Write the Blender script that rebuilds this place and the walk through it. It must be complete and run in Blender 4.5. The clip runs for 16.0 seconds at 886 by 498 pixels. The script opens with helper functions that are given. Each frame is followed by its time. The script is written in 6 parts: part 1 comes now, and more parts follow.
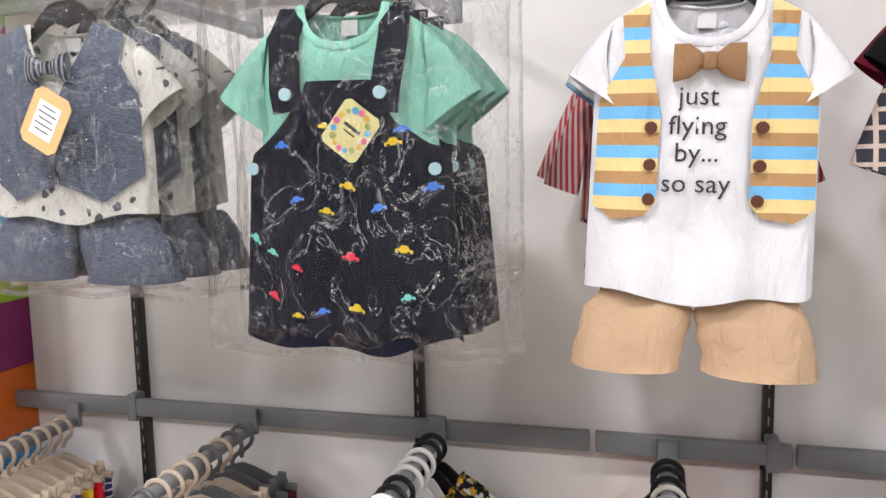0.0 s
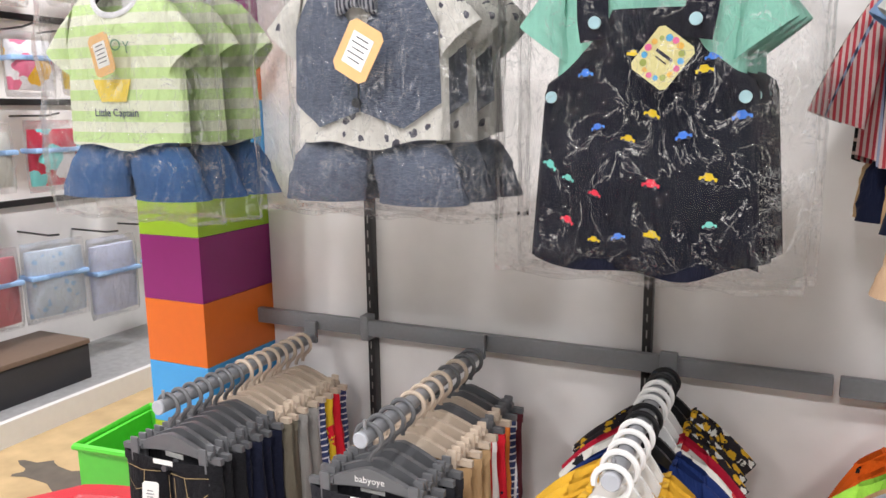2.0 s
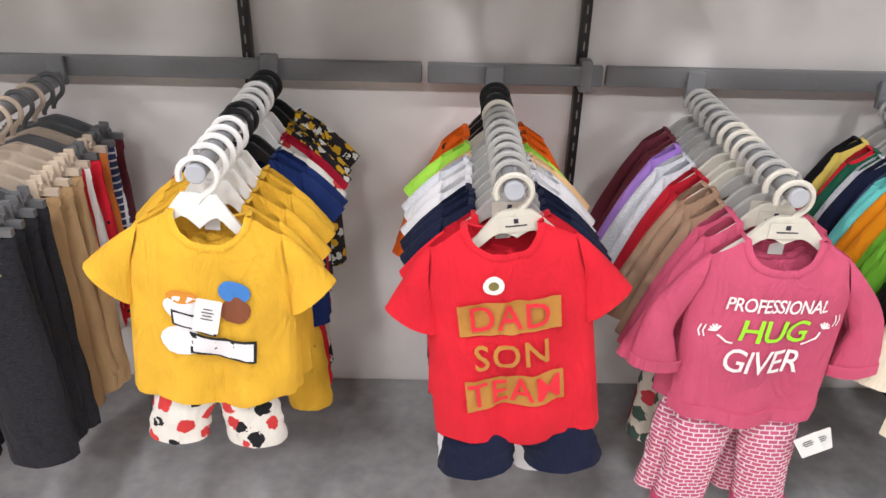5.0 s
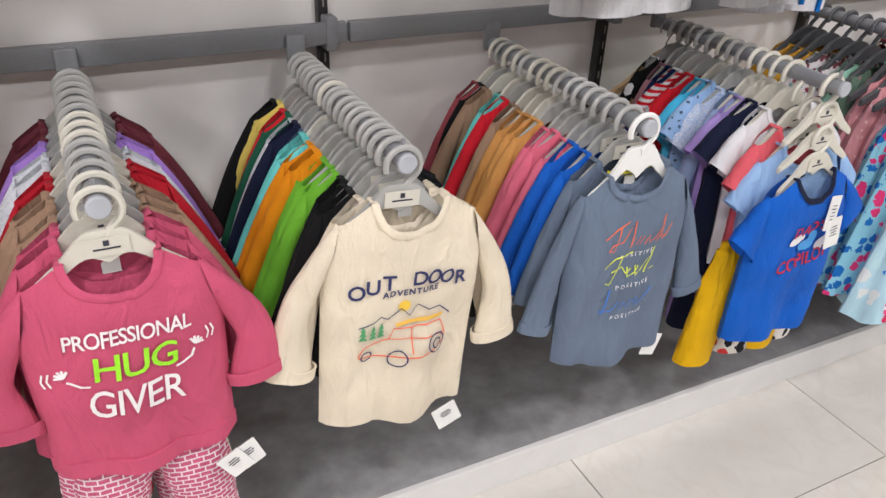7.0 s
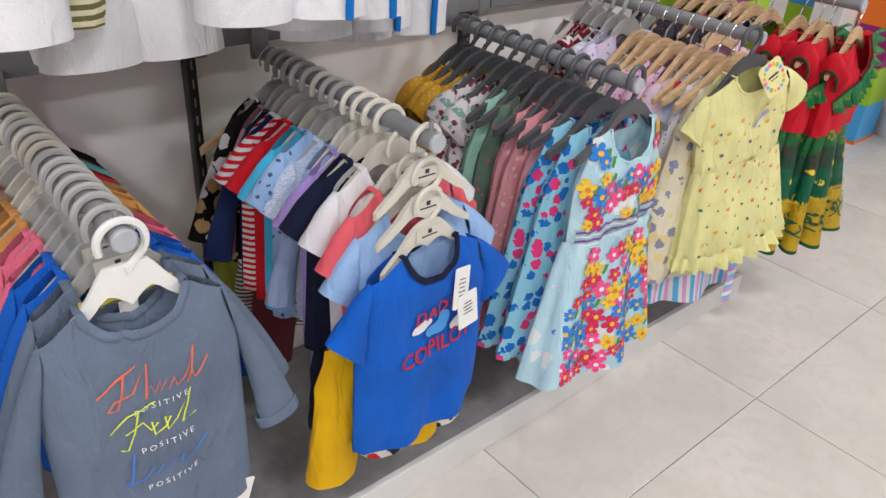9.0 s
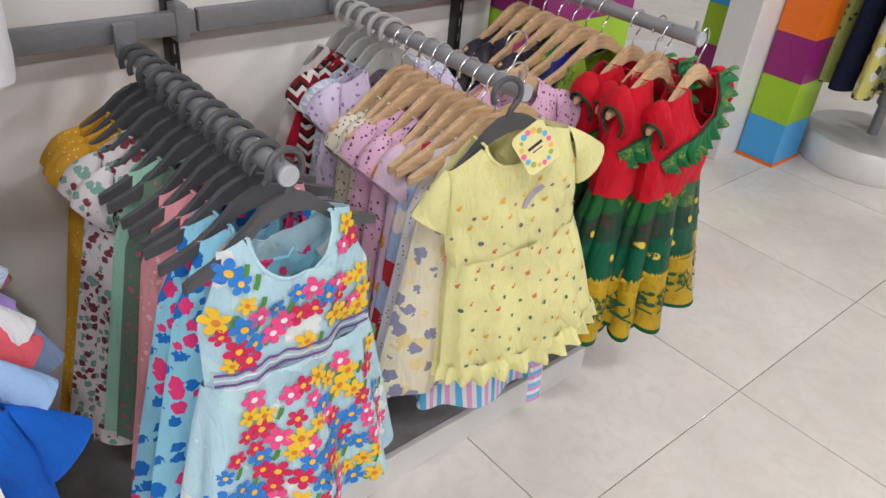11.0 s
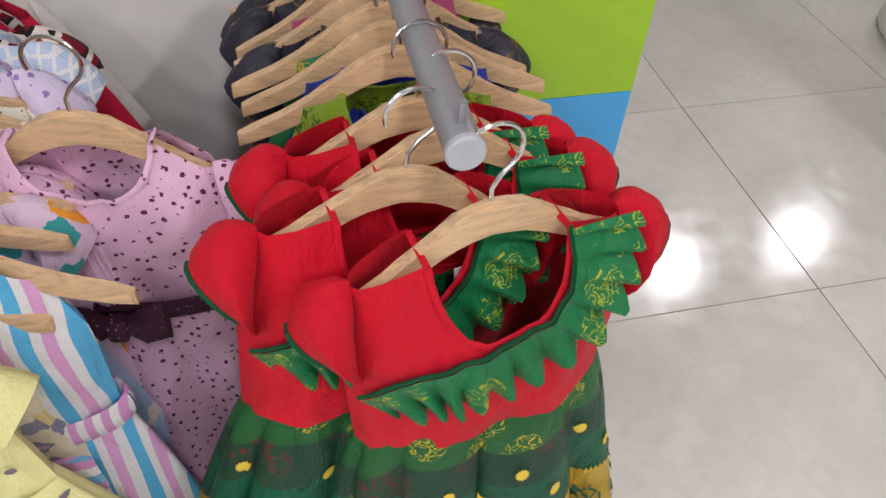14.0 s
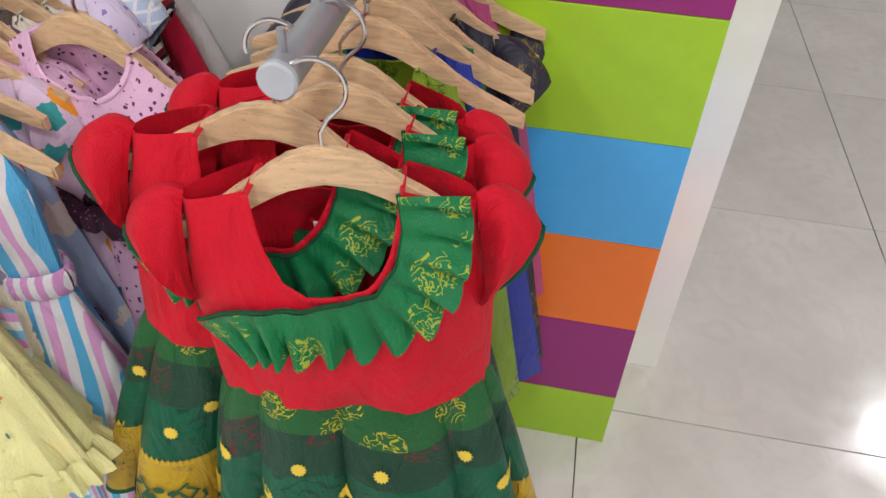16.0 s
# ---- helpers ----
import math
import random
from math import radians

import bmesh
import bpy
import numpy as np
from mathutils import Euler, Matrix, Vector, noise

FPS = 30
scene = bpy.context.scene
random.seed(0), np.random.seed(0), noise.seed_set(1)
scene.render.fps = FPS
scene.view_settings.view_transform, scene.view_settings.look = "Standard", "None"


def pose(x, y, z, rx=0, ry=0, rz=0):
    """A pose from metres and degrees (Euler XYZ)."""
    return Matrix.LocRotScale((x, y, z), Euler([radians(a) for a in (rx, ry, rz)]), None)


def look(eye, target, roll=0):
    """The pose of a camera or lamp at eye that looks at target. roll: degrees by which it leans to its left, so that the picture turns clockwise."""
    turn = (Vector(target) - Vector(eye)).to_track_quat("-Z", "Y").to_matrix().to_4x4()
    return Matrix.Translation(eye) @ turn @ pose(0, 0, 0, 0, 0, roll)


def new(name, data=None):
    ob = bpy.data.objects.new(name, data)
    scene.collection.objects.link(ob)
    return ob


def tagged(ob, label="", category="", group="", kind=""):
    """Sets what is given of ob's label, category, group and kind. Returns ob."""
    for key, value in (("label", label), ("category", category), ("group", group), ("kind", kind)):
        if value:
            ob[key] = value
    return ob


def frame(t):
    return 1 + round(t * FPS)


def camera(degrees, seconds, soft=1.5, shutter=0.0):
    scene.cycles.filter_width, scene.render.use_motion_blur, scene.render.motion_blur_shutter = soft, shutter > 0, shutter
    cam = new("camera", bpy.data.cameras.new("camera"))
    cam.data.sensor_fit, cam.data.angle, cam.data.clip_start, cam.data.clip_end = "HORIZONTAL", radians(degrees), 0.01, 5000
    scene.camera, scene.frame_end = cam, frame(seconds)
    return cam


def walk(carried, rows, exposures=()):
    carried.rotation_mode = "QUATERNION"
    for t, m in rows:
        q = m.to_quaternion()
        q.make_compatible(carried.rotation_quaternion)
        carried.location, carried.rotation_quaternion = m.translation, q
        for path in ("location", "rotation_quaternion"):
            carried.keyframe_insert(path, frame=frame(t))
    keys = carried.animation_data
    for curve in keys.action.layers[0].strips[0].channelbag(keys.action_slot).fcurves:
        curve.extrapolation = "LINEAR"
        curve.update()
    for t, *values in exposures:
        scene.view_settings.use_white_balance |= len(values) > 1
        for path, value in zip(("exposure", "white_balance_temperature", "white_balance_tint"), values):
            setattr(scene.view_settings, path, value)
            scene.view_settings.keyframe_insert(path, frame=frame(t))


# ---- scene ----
cam = camera(60.8, 16.0)
# seconds, eye, target, roll in degrees
PATH = [
    (0, (1.008, -1.279, 1.285), (0.475, 0.635, 1.057), -1.3),
    (0.5, (0.904, -1.324, 1.281), (0.223, 0.545, 1.071), -1.6),
    (1, (0.853, -1.364, 1.293), (0.074, 0.47, 1.119), -1.5),
    (1.5, (0.838, -1.387, 1.292), (0.01, 0.42, 1.069), -1.2),
    (2, (0.835, -1.384, 1.264), (-0.012, 0.393, 0.911), -0.8),
    (2.5, (0.835, -1.387, 1.211), (0.016, 0.368, 0.712), -0.5),
    (3, (0.845, -1.386, 1.191), (0.101, 0.356, 0.55), -0.5),
    (3.2, (0.848, -1.385, 1.189), (0.15, 0.353, 0.487), -0.4),
    (5.3, (0.994, -1.33, 1.152), (1.136, 0.425, 0.203), 1.4),
    (5.5, (1.041, -1.319, 1.152), (1.265, 0.422, 0.194), 1.4),
    (6, (1.197, -1.28, 1.152), (1.636, 0.408, 0.173), 1.8),
    (6.5, (1.317, -1.26, 1.15), (1.923, 0.357, 0.142), 1.8),
    (7, (1.397, -1.238, 1.147), (2.194, 0.287, 0.127), 2.6),
    (7.5, (1.507, -1.175, 1.151), (2.427, 0.275, 0.124), 2.7),
    (8, (1.62, -1.118, 1.143), (2.652, 0.247, 0.108), 3.4),
    (8.5, (1.749, -1.118, 1.145), (2.849, 0.2, 0.119), 3.5),
    (9, (1.931, -1.139, 1.145), (3.093, 0.13, 0.124), 4.1),
    (9.2, (1.976, -1.146, 1.145), (3.162, 0.104, 0.129), 4.3),
    (11.3, (2.682, -1.107, 1.173), (3.828, 0.11, 0.074), 6.6),
    (11.5, (2.757, -1.093, 1.171), (3.884, 0.129, 0.059), 6.7),
    (12, (2.95, -1.011, 1.164), (4.013, 0.23, 0.009), 6.6),
    (12.5, (3.139, -0.947, 1.137), (4.107, 0.306, -0.084), 6.3),
    (13, (3.374, -0.942, 1.124), (4.189, 0.334, -0.183), 5.6),
    (13.5, (3.518, -0.885, 1.107), (4.139, 0.418, -0.277), 5.3),
    (14, (3.624, -0.805, 1.101), (4.011, 0.529, -0.337), 4.1),
    (14.5, (3.752, -0.849, 1.045), (3.899, 0.539, -0.388), 2.1),
    (15, (3.833, -0.902, 1.033), (3.818, 0.521, -0.373), 1.7),
    (15.5, (3.853, -0.904, 1.043), (3.726, 0.553, -0.321), 2.3),
    (16, (3.9, -0.851, 1.049), (3.664, 0.624, -0.282), 2.7),
]
walk(cam, [(t, look(eye, target, roll)) for t, eye, target, roll in PATH], [(0.0, -0.08), (3.0, 0.02), (6.0, -0.12), (8.0, -0.32), (12.0, -0.34), (14.5, -0.26), (16.0, -0.18)])

# ---- world and light ----
world = bpy.data.worlds.new("shop_world")
scene.world = world
world.use_nodes = True
world.node_tree.nodes["Background"].inputs[0].default_value = (1.0, 0.98, 0.95, 1)
world.node_tree.nodes["Background"].inputs[1].default_value = 0.10
scene.view_settings.exposure = 0.0
CEIL = 2.75


def ceiling_lamp(x, y, power, size=0.20):
    data = bpy.data.lights.new("lamp_light", "AREA")
    data.shape, data.size, data.energy = "DISK", size, power
    data.color = (0.98, 0.955, 0.975)
    ob = new("lamp_light", data)
    ob.matrix_world = pose(x, y, CEIL - 0.03)
    return ob


# Pair at y > 2 placed from floor reflections; the rest is added fill.
LAMPS = [(x, y) for y in (-1.75, -3.3) for x in (-2.6, -1.0, 0.6, 2.2, 3.8, 5.4, 7.0)] + [(6.2, 2.28), (7.25, 2.37), (-1.3, 1.6), (-1.3, 0.3)]
for lx, ly in LAMPS:
    ceiling_lamp(lx, ly, (30 if lx < 1.5 else 26 if lx > 5 else 20) if ly < -1 else 36 if lx < 0 else 30, 0.26)

# ---- materials ----
MATS = {}


def node_mat(name):
    m = bpy.data.materials.new(name)
    m.use_nodes = True
    nt = m.node_tree
    return m, nt, nt.nodes["Principled BSDF"]


def link(nt, a, b):
    nt.links.new(a, b)


def rgba(c, k=1.0):
    return (min(1, c[0] * k), min(1, c[1] * k), min(1, c[2] * k), 1)


def ramp(nt, fac, stops, mode="LINEAR"):
    r = nt.nodes.new("ShaderNodeValToRGB")
    r.color_ramp.interpolation = mode
    while len(r.color_ramp.elements) < len(stops):
        r.color_ramp.elements.new(0.5)
    for e, (p, c) in zip(r.color_ramp.elements, stops):
        e.position, e.color = p, (c[0], c[1], c[2], 1)
    link(nt, fac, r.inputs[0])
    return r.outputs[0]


def mix(nt, fac, a, b):
    n = nt.nodes.new("ShaderNodeMix")
    n.data_type = "RGBA"
    for sock, v in ((n.inputs[0], fac), (n.inputs[6], a), (n.inputs[7], b)):
        if isinstance(v, (int, float)):
            sock.default_value = v
        elif isinstance(v, tuple):
            sock.default_value = (v[0], v[1], v[2], 1)
        else:
            link(nt, v, sock)
    return n.outputs[2]


def tex(nt, kind, coord, scale, **kw):
    n = nt.nodes.new("ShaderNodeTex" + kind)
    n.inputs["Scale"].default_value = scale
    if "feature" in kw:
        n.feature = kw["feature"]
    for k, v in kw.items():
        if k != "feature":
            n.inputs[k.replace("_", " ").title()].default_value = v
    link(nt, coord, n.inputs["Vector"])
    return n


def coords(nt, scale=(1, 1, 1), which="Object"):
    c = nt.nodes.new("ShaderNodeTexCoord")
    mp = nt.nodes.new("ShaderNodeMapping")
    mp.inputs["Scale"].default_value = scale
    link(nt, c.outputs[which], mp.inputs[0])
    return mp.outputs[0]


def bump(nt, bsdf, height, strength, dist=0.001):
    b = nt.nodes.new("ShaderNodeBump")
    b.inputs["Strength"].default_value = strength
    b.inputs["Distance"].default_value = dist
    link(nt, height, b.inputs["Height"])
    link(nt, b.outputs[0], bsdf.inputs["Normal"])


def axis(nt, co, a):
    s = nt.nodes.new("ShaderNodeSeparateXYZ")
    link(nt, co, s.inputs[0])
    return s.outputs["XYZ".index(a)]


def maths(nt, op, a, b=0.0):
    n = nt.nodes.new("ShaderNodeMath")
    n.operation = op
    for sock, v in ((n.inputs[0], a), (n.inputs[1], b)):
        if isinstance(v, (int, float)):
            sock.default_value = v
        else:
            link(nt, v, sock)
    return n.outputs[0]


def fabric(c, pattern="plain", c2=(1, 1, 1), c3=None, size=0.02, rough=0.9, satin=0.0):
    """Woven or knitted cloth: base colour, a slow fade, a fine weave and an all-over pattern."""
    key = ("fabric", c, pattern, c2, c3, size, rough, satin)
    if key in MATS:
        return MATS[key]
    m, nt, b = node_mat("cloth_" + pattern)
    co = coords(nt)
    fade = tex(nt, "Noise", co, 9.0, detail=3.0)
    weave = tex(nt, "Noise", co, 900.0, detail=1.0)
    base = ramp(nt, fade.outputs[0], [(0.3, rgba(c, 0.86)), (0.7, rgba(c, 1.08))])
    if pattern == "stripes":
        z = axis(nt, co, "Z")
        f = maths(nt, "FRACT", maths(nt, "DIVIDE", z, size))
        stops = [(0.0, c), (0.5, c2)] if c3 is None else [(0.0, c), (0.34, c2), (0.67, c3)]
        base = ramp(nt, f, stops, "CONSTANT")
    elif pattern == "vstripes":
        f = maths(nt, "FRACT", maths(nt, "DIVIDE", axis(nt, co, "X"), size))
        stops = [(0.0, c), (0.5, c2)] if c3 is None else [(0.0, c), (0.3, c2), (0.5, c3), (0.75, c2)]
        base = ramp(nt, f, stops, "CONSTANT")
    elif pattern == "check":
        fx = maths(nt, "LESS_THAN", maths(nt, "FRACT", maths(nt, "DIVIDE", axis(nt, co, "X"), size)), 0.25)
        fz = maths(nt, "LESS_THAN", maths(nt, "FRACT", maths(nt, "DIVIDE", axis(nt, co, "Z"), size)), 0.25)
        base = mix(nt, maths(nt, "MAXIMUM", fx, fz), base, c2)
    elif pattern in ("dots", "sprig", "bloom"):
        v = tex(nt, "Voronoi", co, 1.0 / size, randomness=0.55 if pattern == "dots" else 0.9)
        edge = {"dots": 0.17, "sprig": 0.24, "bloom": 0.43}[pattern]
        d = v.outputs["Distance"]
        if pattern != "dots":
            w = tex(nt, "Noise", co, 3.2 / size, detail=2.0)
            d = maths(nt, "ADD", d, maths(nt, "MULTIPLY", maths(nt, "SUBTRACT", w.outputs[0], 0.5), 0.5))
        spot = maths(nt, "LESS_THAN", d, edge)
        hue = ramp(nt, axis(nt, v.outputs["Color"], "X"), [(0.0, c2), (0.5, c3 or c2)], "CONSTANT")
        base = mix(nt, spot, base, hue)
    elif pattern == "zigzag":
        tri = maths(nt, "PINGPONG", maths(nt, "DIVIDE", axis(nt, co, "X"), size), 0.5)
        f = maths(nt, "FRACT", maths(nt, "ADD", maths(nt, "DIVIDE", axis(nt, co, "Z"), size), tri))
        base = ramp(nt, f, [(0.0, c), (0.4, c2), (0.75, c3 or c)], "CONSTANT")
    elif pattern == "marl":
        mm = tex(nt, "Noise", coords(nt, (40, 40, 400)), 4.0, detail=2.0)
        base = mix(nt, ramp(nt, mm.outputs[0], [(0.4, (0, 0, 0)), (0.62, (1, 1, 1))]), base, c2)
    elif pattern == "basket":
        br = nt.nodes.new("ShaderNodeTexBrick")
        br.inputs["Scale"].default_value = 1.0 / size
        br.inputs["Mortar Size"].default_value = 0.035
        br.inputs["Color1"].default_value = rgba(c)
        br.inputs["Color2"].default_value = rgba(c, 0.9)
        br.inputs["Mortar"].default_value = rgba(c2)
        sw = nt.nodes.new("ShaderNodeCombineXYZ")
        link(nt, axis(nt, co, "X"), sw.inputs[0])
        link(nt, axis(nt, co, "Z"), sw.inputs[1])
        link(nt, sw.outputs[0], br.inputs["Vector"])
        base = br.outputs[0]
    elif pattern == "brocade":
        v = tex(nt, "Voronoi", co, 1.0 / size, randomness=0.8)
        w = tex(nt, "Noise", co, 2.6 / size, detail=1.0, distortion=2.5)
        curl = maths(nt, "ABSOLUTE", maths(nt, "SUBTRACT", w.outputs[0], 0.5))
        spot = maths(nt, "MULTIPLY", maths(nt, "LESS_THAN", curl, 0.035), maths(nt, "LESS_THAN", v.outputs["Distance"], 0.42))
        base = mix(nt, spot, base, c2)
    grain = ramp(nt, weave.outputs[0], [(0.3, (0.9, 0.9, 0.9)), (0.7, (1, 1, 1))])
    mul = nt.nodes.new("ShaderNodeMix")
    mul.data_type, mul.blend_type = "RGBA", "MULTIPLY"
    mul.inputs[0].default_value = 1.0
    link(nt, base, mul.inputs[6])
    link(nt, grain, mul.inputs[7])
    link(nt, mul.outputs[2], b.inputs["Base Color"])
    b.inputs["Roughness"].default_value = rough
    b.inputs["Specular IOR Level"].default_value = 0.18 + satin
    b.inputs["Sheen Weight"].default_value = 0.03
    crease = tex(nt, "Noise", coords(nt, (1, 1, 0.4)), 30.0, detail=4.0, distortion=0.8)
    h = maths(nt, "ADD", maths(nt, "MULTIPLY", crease.outputs[0], 3.0), maths(nt, "MULTIPLY", weave.outputs[0], 0.25))
    bump(nt, b, h, 0.85, 0.0042)
    MATS[key] = m
    return m


def solid(name, c, rough=0.5, metal=0.0, grain=0.1, scale=60.0, bumpy=0.1, spec=0.5):
    """Painted, plastic or metal surface with a faint mottling and fine relief."""
    key = ("solid", name, c, rough)
    if key in MATS:
        return MATS[key]
    m, nt, b = node_mat(name)
    co = coords(nt)
    n1 = tex(nt, "Noise", co, scale, detail=4.0)
    n2 = tex(nt, "Noise", co, scale * 0.07, detail=3.0)
    s = maths(nt, "ADD", maths(nt, "MULTIPLY", n1.outputs[0], 0.5), maths(nt, "MULTIPLY", n2.outputs[0], 0.5))
    link(nt, ramp(nt, s, [(0.3, rgba(c, 1 - grain)), (0.7, rgba(c, 1 + grain * 0.6))]), b.inputs["Base Color"])
    link(nt, ramp(nt, n2.outputs[0], [(0.3, (rough * 0.85,) * 3), (0.7, (min(1, rough * 1.15),) * 3)]), b.inputs["Roughness"])
    b.inputs["Metallic"].default_value = metal
    b.inputs["Specular IOR Level"].default_value = spec
    bump(nt, b, n1.outputs[0], bumpy, 0.001)
    MATS[key] = m
    return m


def wood(name, c):
    if name in MATS:
        return MATS[name]
    m, nt, b = node_mat(name)
    co = coords(nt, (6, 40, 40))
    w = tex(nt, "Noise", co, 3.0, detail=5.0, distortion=1.2)
    fleck = tex(nt, "Noise", coords(nt, (60, 300, 300)), 3.0, detail=2.0)
    base = ramp(nt, w.outputs[0], [(0.3, rgba(c, 0.72)), (0.55, rgba(c)), (0.75, rgba(c, 1.15))])
    base = mix(nt, ramp(nt, fleck.outputs[0], [(0.62, (0, 0, 0)), (0.7, (0.6, 0.6, 0.6))]), base, rgba(c, 0.55)[:3])
    link(nt, base, b.inputs["Base Color"])
    b.inputs["Roughness"].default_value = 0.45
    bump(nt, b, w.outputs[0], 0.1, 0.001)
    MATS[name] = m
    return m


def film_plastic():
    if "film" in MATS:
        return MATS["film"]
    m, nt, b = node_mat("clear_plastic_film")
    out = nt.nodes["Material Output"]
    gl = nt.nodes.new("ShaderNodeBsdfGlossy")
    gl.inputs["Roughness"].default_value = 0.07
    tr = nt.nodes.new("ShaderNodeBsdfTransparent")
    tr.inputs[0].default_value = (0.99, 0.99, 0.99, 1)
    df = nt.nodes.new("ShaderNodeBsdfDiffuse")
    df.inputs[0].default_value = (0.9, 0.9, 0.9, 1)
    fr = nt.nodes.new("ShaderNodeFresnel")
    fr.inputs[0].default_value = 1.5
    co = coords(nt)
    n1 = tex(nt, "Noise", co, 46.0, detail=6.0, roughness=0.62, distortion=1.6)
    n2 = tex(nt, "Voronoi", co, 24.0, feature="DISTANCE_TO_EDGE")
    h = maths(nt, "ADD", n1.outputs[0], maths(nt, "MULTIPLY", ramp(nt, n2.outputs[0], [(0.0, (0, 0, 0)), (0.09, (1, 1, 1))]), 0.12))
    bp = nt.nodes.new("ShaderNodeBump")
    bp.inputs["Strength"].default_value, bp.inputs["Distance"].default_value = 1.0, 0.005
    link(nt, h, bp.inputs["Height"])
    link(nt, bp.outputs[0], gl.inputs["Normal"])
    link(nt, bp.outputs[0], fr.inputs["Normal"])
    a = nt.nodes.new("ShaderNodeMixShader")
    # White diffuse lines painted in where creases would catch and scatter light.
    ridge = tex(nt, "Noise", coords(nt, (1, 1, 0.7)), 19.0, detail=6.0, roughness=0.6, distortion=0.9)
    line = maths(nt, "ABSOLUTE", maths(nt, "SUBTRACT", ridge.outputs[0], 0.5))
    painted_glint = ramp(nt, line, [(0.0, (0.50,) * 3), (0.003, (0.07,) * 3), (0.010, (0.0,) * 3)])
    link(nt, painted_glint, a.inputs[0])
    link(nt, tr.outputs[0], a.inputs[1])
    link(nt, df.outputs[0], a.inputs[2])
    s = nt.nodes.new("ShaderNodeMixShader")
    link(nt, maths(nt, "MINIMUM", maths(nt, "MULTIPLY", fr.outputs[0], 0.6), 0.8), s.inputs[0])
    link(nt, a.outputs[0], s.inputs[1])
    link(nt, gl.outputs[0], s.inputs[2])
    link(nt, s.outputs[0], out.inputs[0])
    MATS["film"] = m
    return m


def tile_mat():
    m, nt, b = node_mat("glossy_beige_floor_tile")
    co = coords(nt, which="Object")
    info = nt.nodes.new("ShaderNodeObjectInfo")
    cloud = tex(nt, "Noise", co, 3.0, detail=5.0, distortion=0.8)
    vein = tex(nt, "Noise", co, 14.0, detail=6.0, distortion=2.0)
    base = ramp(nt, cloud.outputs[0], [(0.3, (0.62, 0.59, 0.545)), (0.7, (0.74, 0.71, 0.66))])
    base = mix(nt, ramp(nt, vein.outputs[0], [(0.35, (0.35, 0.35, 0.35)), (0.55, (0, 0, 0))]), base, (0.57, 0.535, 0.485))
    base = mix(nt, maths(nt, "MULTIPLY", info.outputs["Random"], 0.25), base, (0.58, 0.545, 0.495))
    link(nt, base, b.inputs["Base Color"])
    scuff = tex(nt, "Noise", co, 22.0, detail=4.0)
    link(nt, ramp(nt, scuff.outputs[0], [(0.35, (0.10,) * 3), (0.75, (0.22,) * 3)]), b.inputs["Roughness"])
    return m


GREY = solid("grey_powder_coated_steel", (0.20, 0.205, 0.215), 0.42, 0.0, 0.10, 120)
TUBE = solid("grey_metallic_tube", (0.30, 0.31, 0.33), 0.38, 0.35, 0.08, 150)
CAPG = solid("pale_grey_tube_cap", (0.42, 0.44, 0.48), 0.45)
BLACKM = solid("black_steel", (0.018, 0.017, 0.018), 0.4)
SLOT = solid("dark_slot", (0.30, 0.29, 0.27), 0.5)
WALLM = solid("off_white_wall_laminate", (0.87, 0.85, 0.83), 0.38, 0.0, 0.05, 18, 0.03)
PLATM = solid("grey_concrete_laminate", (0.34, 0.34, 0.345), 0.33, 0.0, 0.32, 34, 0.05)
# Mid grey of the unseen walls and ceiling, darkened to cut bounced light.
SHOPM = solid("unseen_shell_grey", (0.34, 0.325, 0.31), 0.6, 0.0, 0.25, 6)
WHITEM = solid("white_laminate", (0.74, 0.735, 0.72), 0.4, 0.0, 0.05, 30)
ORANGE = solid("orange_laminate", (0.80, 0.17, 0.012), 0.35, 0, 0.05)
PURPLE = solid("magenta_laminate", (0.27, 0.012, 0.16), 0.35, 0, 0.05)
LIME = solid("lime_laminate", (0.33, 0.56, 0.02), 0.35, 0, 0.05)
BLUE = solid("sky_blue_laminate", (0.06, 0.38, 0.78), 0.35, 0, 0.05)
H_GREY = solid("pale_grey_plastic", (0.40, 0.40, 0.385), 0.36, 0, 0.05)
H_CREAM = solid("ivory_plastic", (0.64, 0.615, 0.535), 0.36, 0, 0.05)
H_WHITE = solid("white_plastic", (0.80, 0.80, 0.78), 0.34, 0, 0.04)
H_BLACK = solid("black_plastic", (0.012, 0.012, 0.013), 0.3)
H_DARK = solid("dark_grey_plastic", (0.075, 0.078, 0.085), 0.4)
H_MID = solid("slate_grey_plastic", (0.12, 0.123, 0.13), 0.38)
H_BEIGE = solid("beige_plastic", (0.56, 0.46, 0.36), 0.4)
WIRE = solid("chrome_wire", (0.65, 0.65, 0.66), 0.2, 1.0, 0.03)
WOOD = wood("pale_beech_wood", (0.66, 0.45, 0.26))
PAPER = solid("white_card", (0.80, 0.80, 0.78), 0.7, 0, 0.04)
INK = solid("dark_ink", (0.03, 0.03, 0.05), 0.8)
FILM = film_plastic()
TILE = tile_mat()
GROUT = solid("grey_grout", (0.22, 0.20, 0.18), 0.9)

# ---- mesh helpers ----


def part(name, bm, material, parent=None, label="", smooth=True):
    """One mesh object from a bmesh (or a ready mesh) under a thing or a part."""
    if isinstance(bm, bmesh.types.BMesh):
        me = bpy.data.meshes.new(name)
        bm.to_mesh(me)
        bm.free()
        if smooth:
            me.polygons.foreach_set("use_smooth", [True] * len(me.polygons))
            me.set_sharp_from_angle(angle=radians(40))
    else:
        me = bm
    if not me.materials:
        me.materials.append(material)
    ob = new(name, me)
    ob.material_slots[0].link = "OBJECT"
    ob.material_slots[0].material = material
    if parent is not None:
        ob.parent = parent
    if label:
        tagged(ob, label)
    return ob


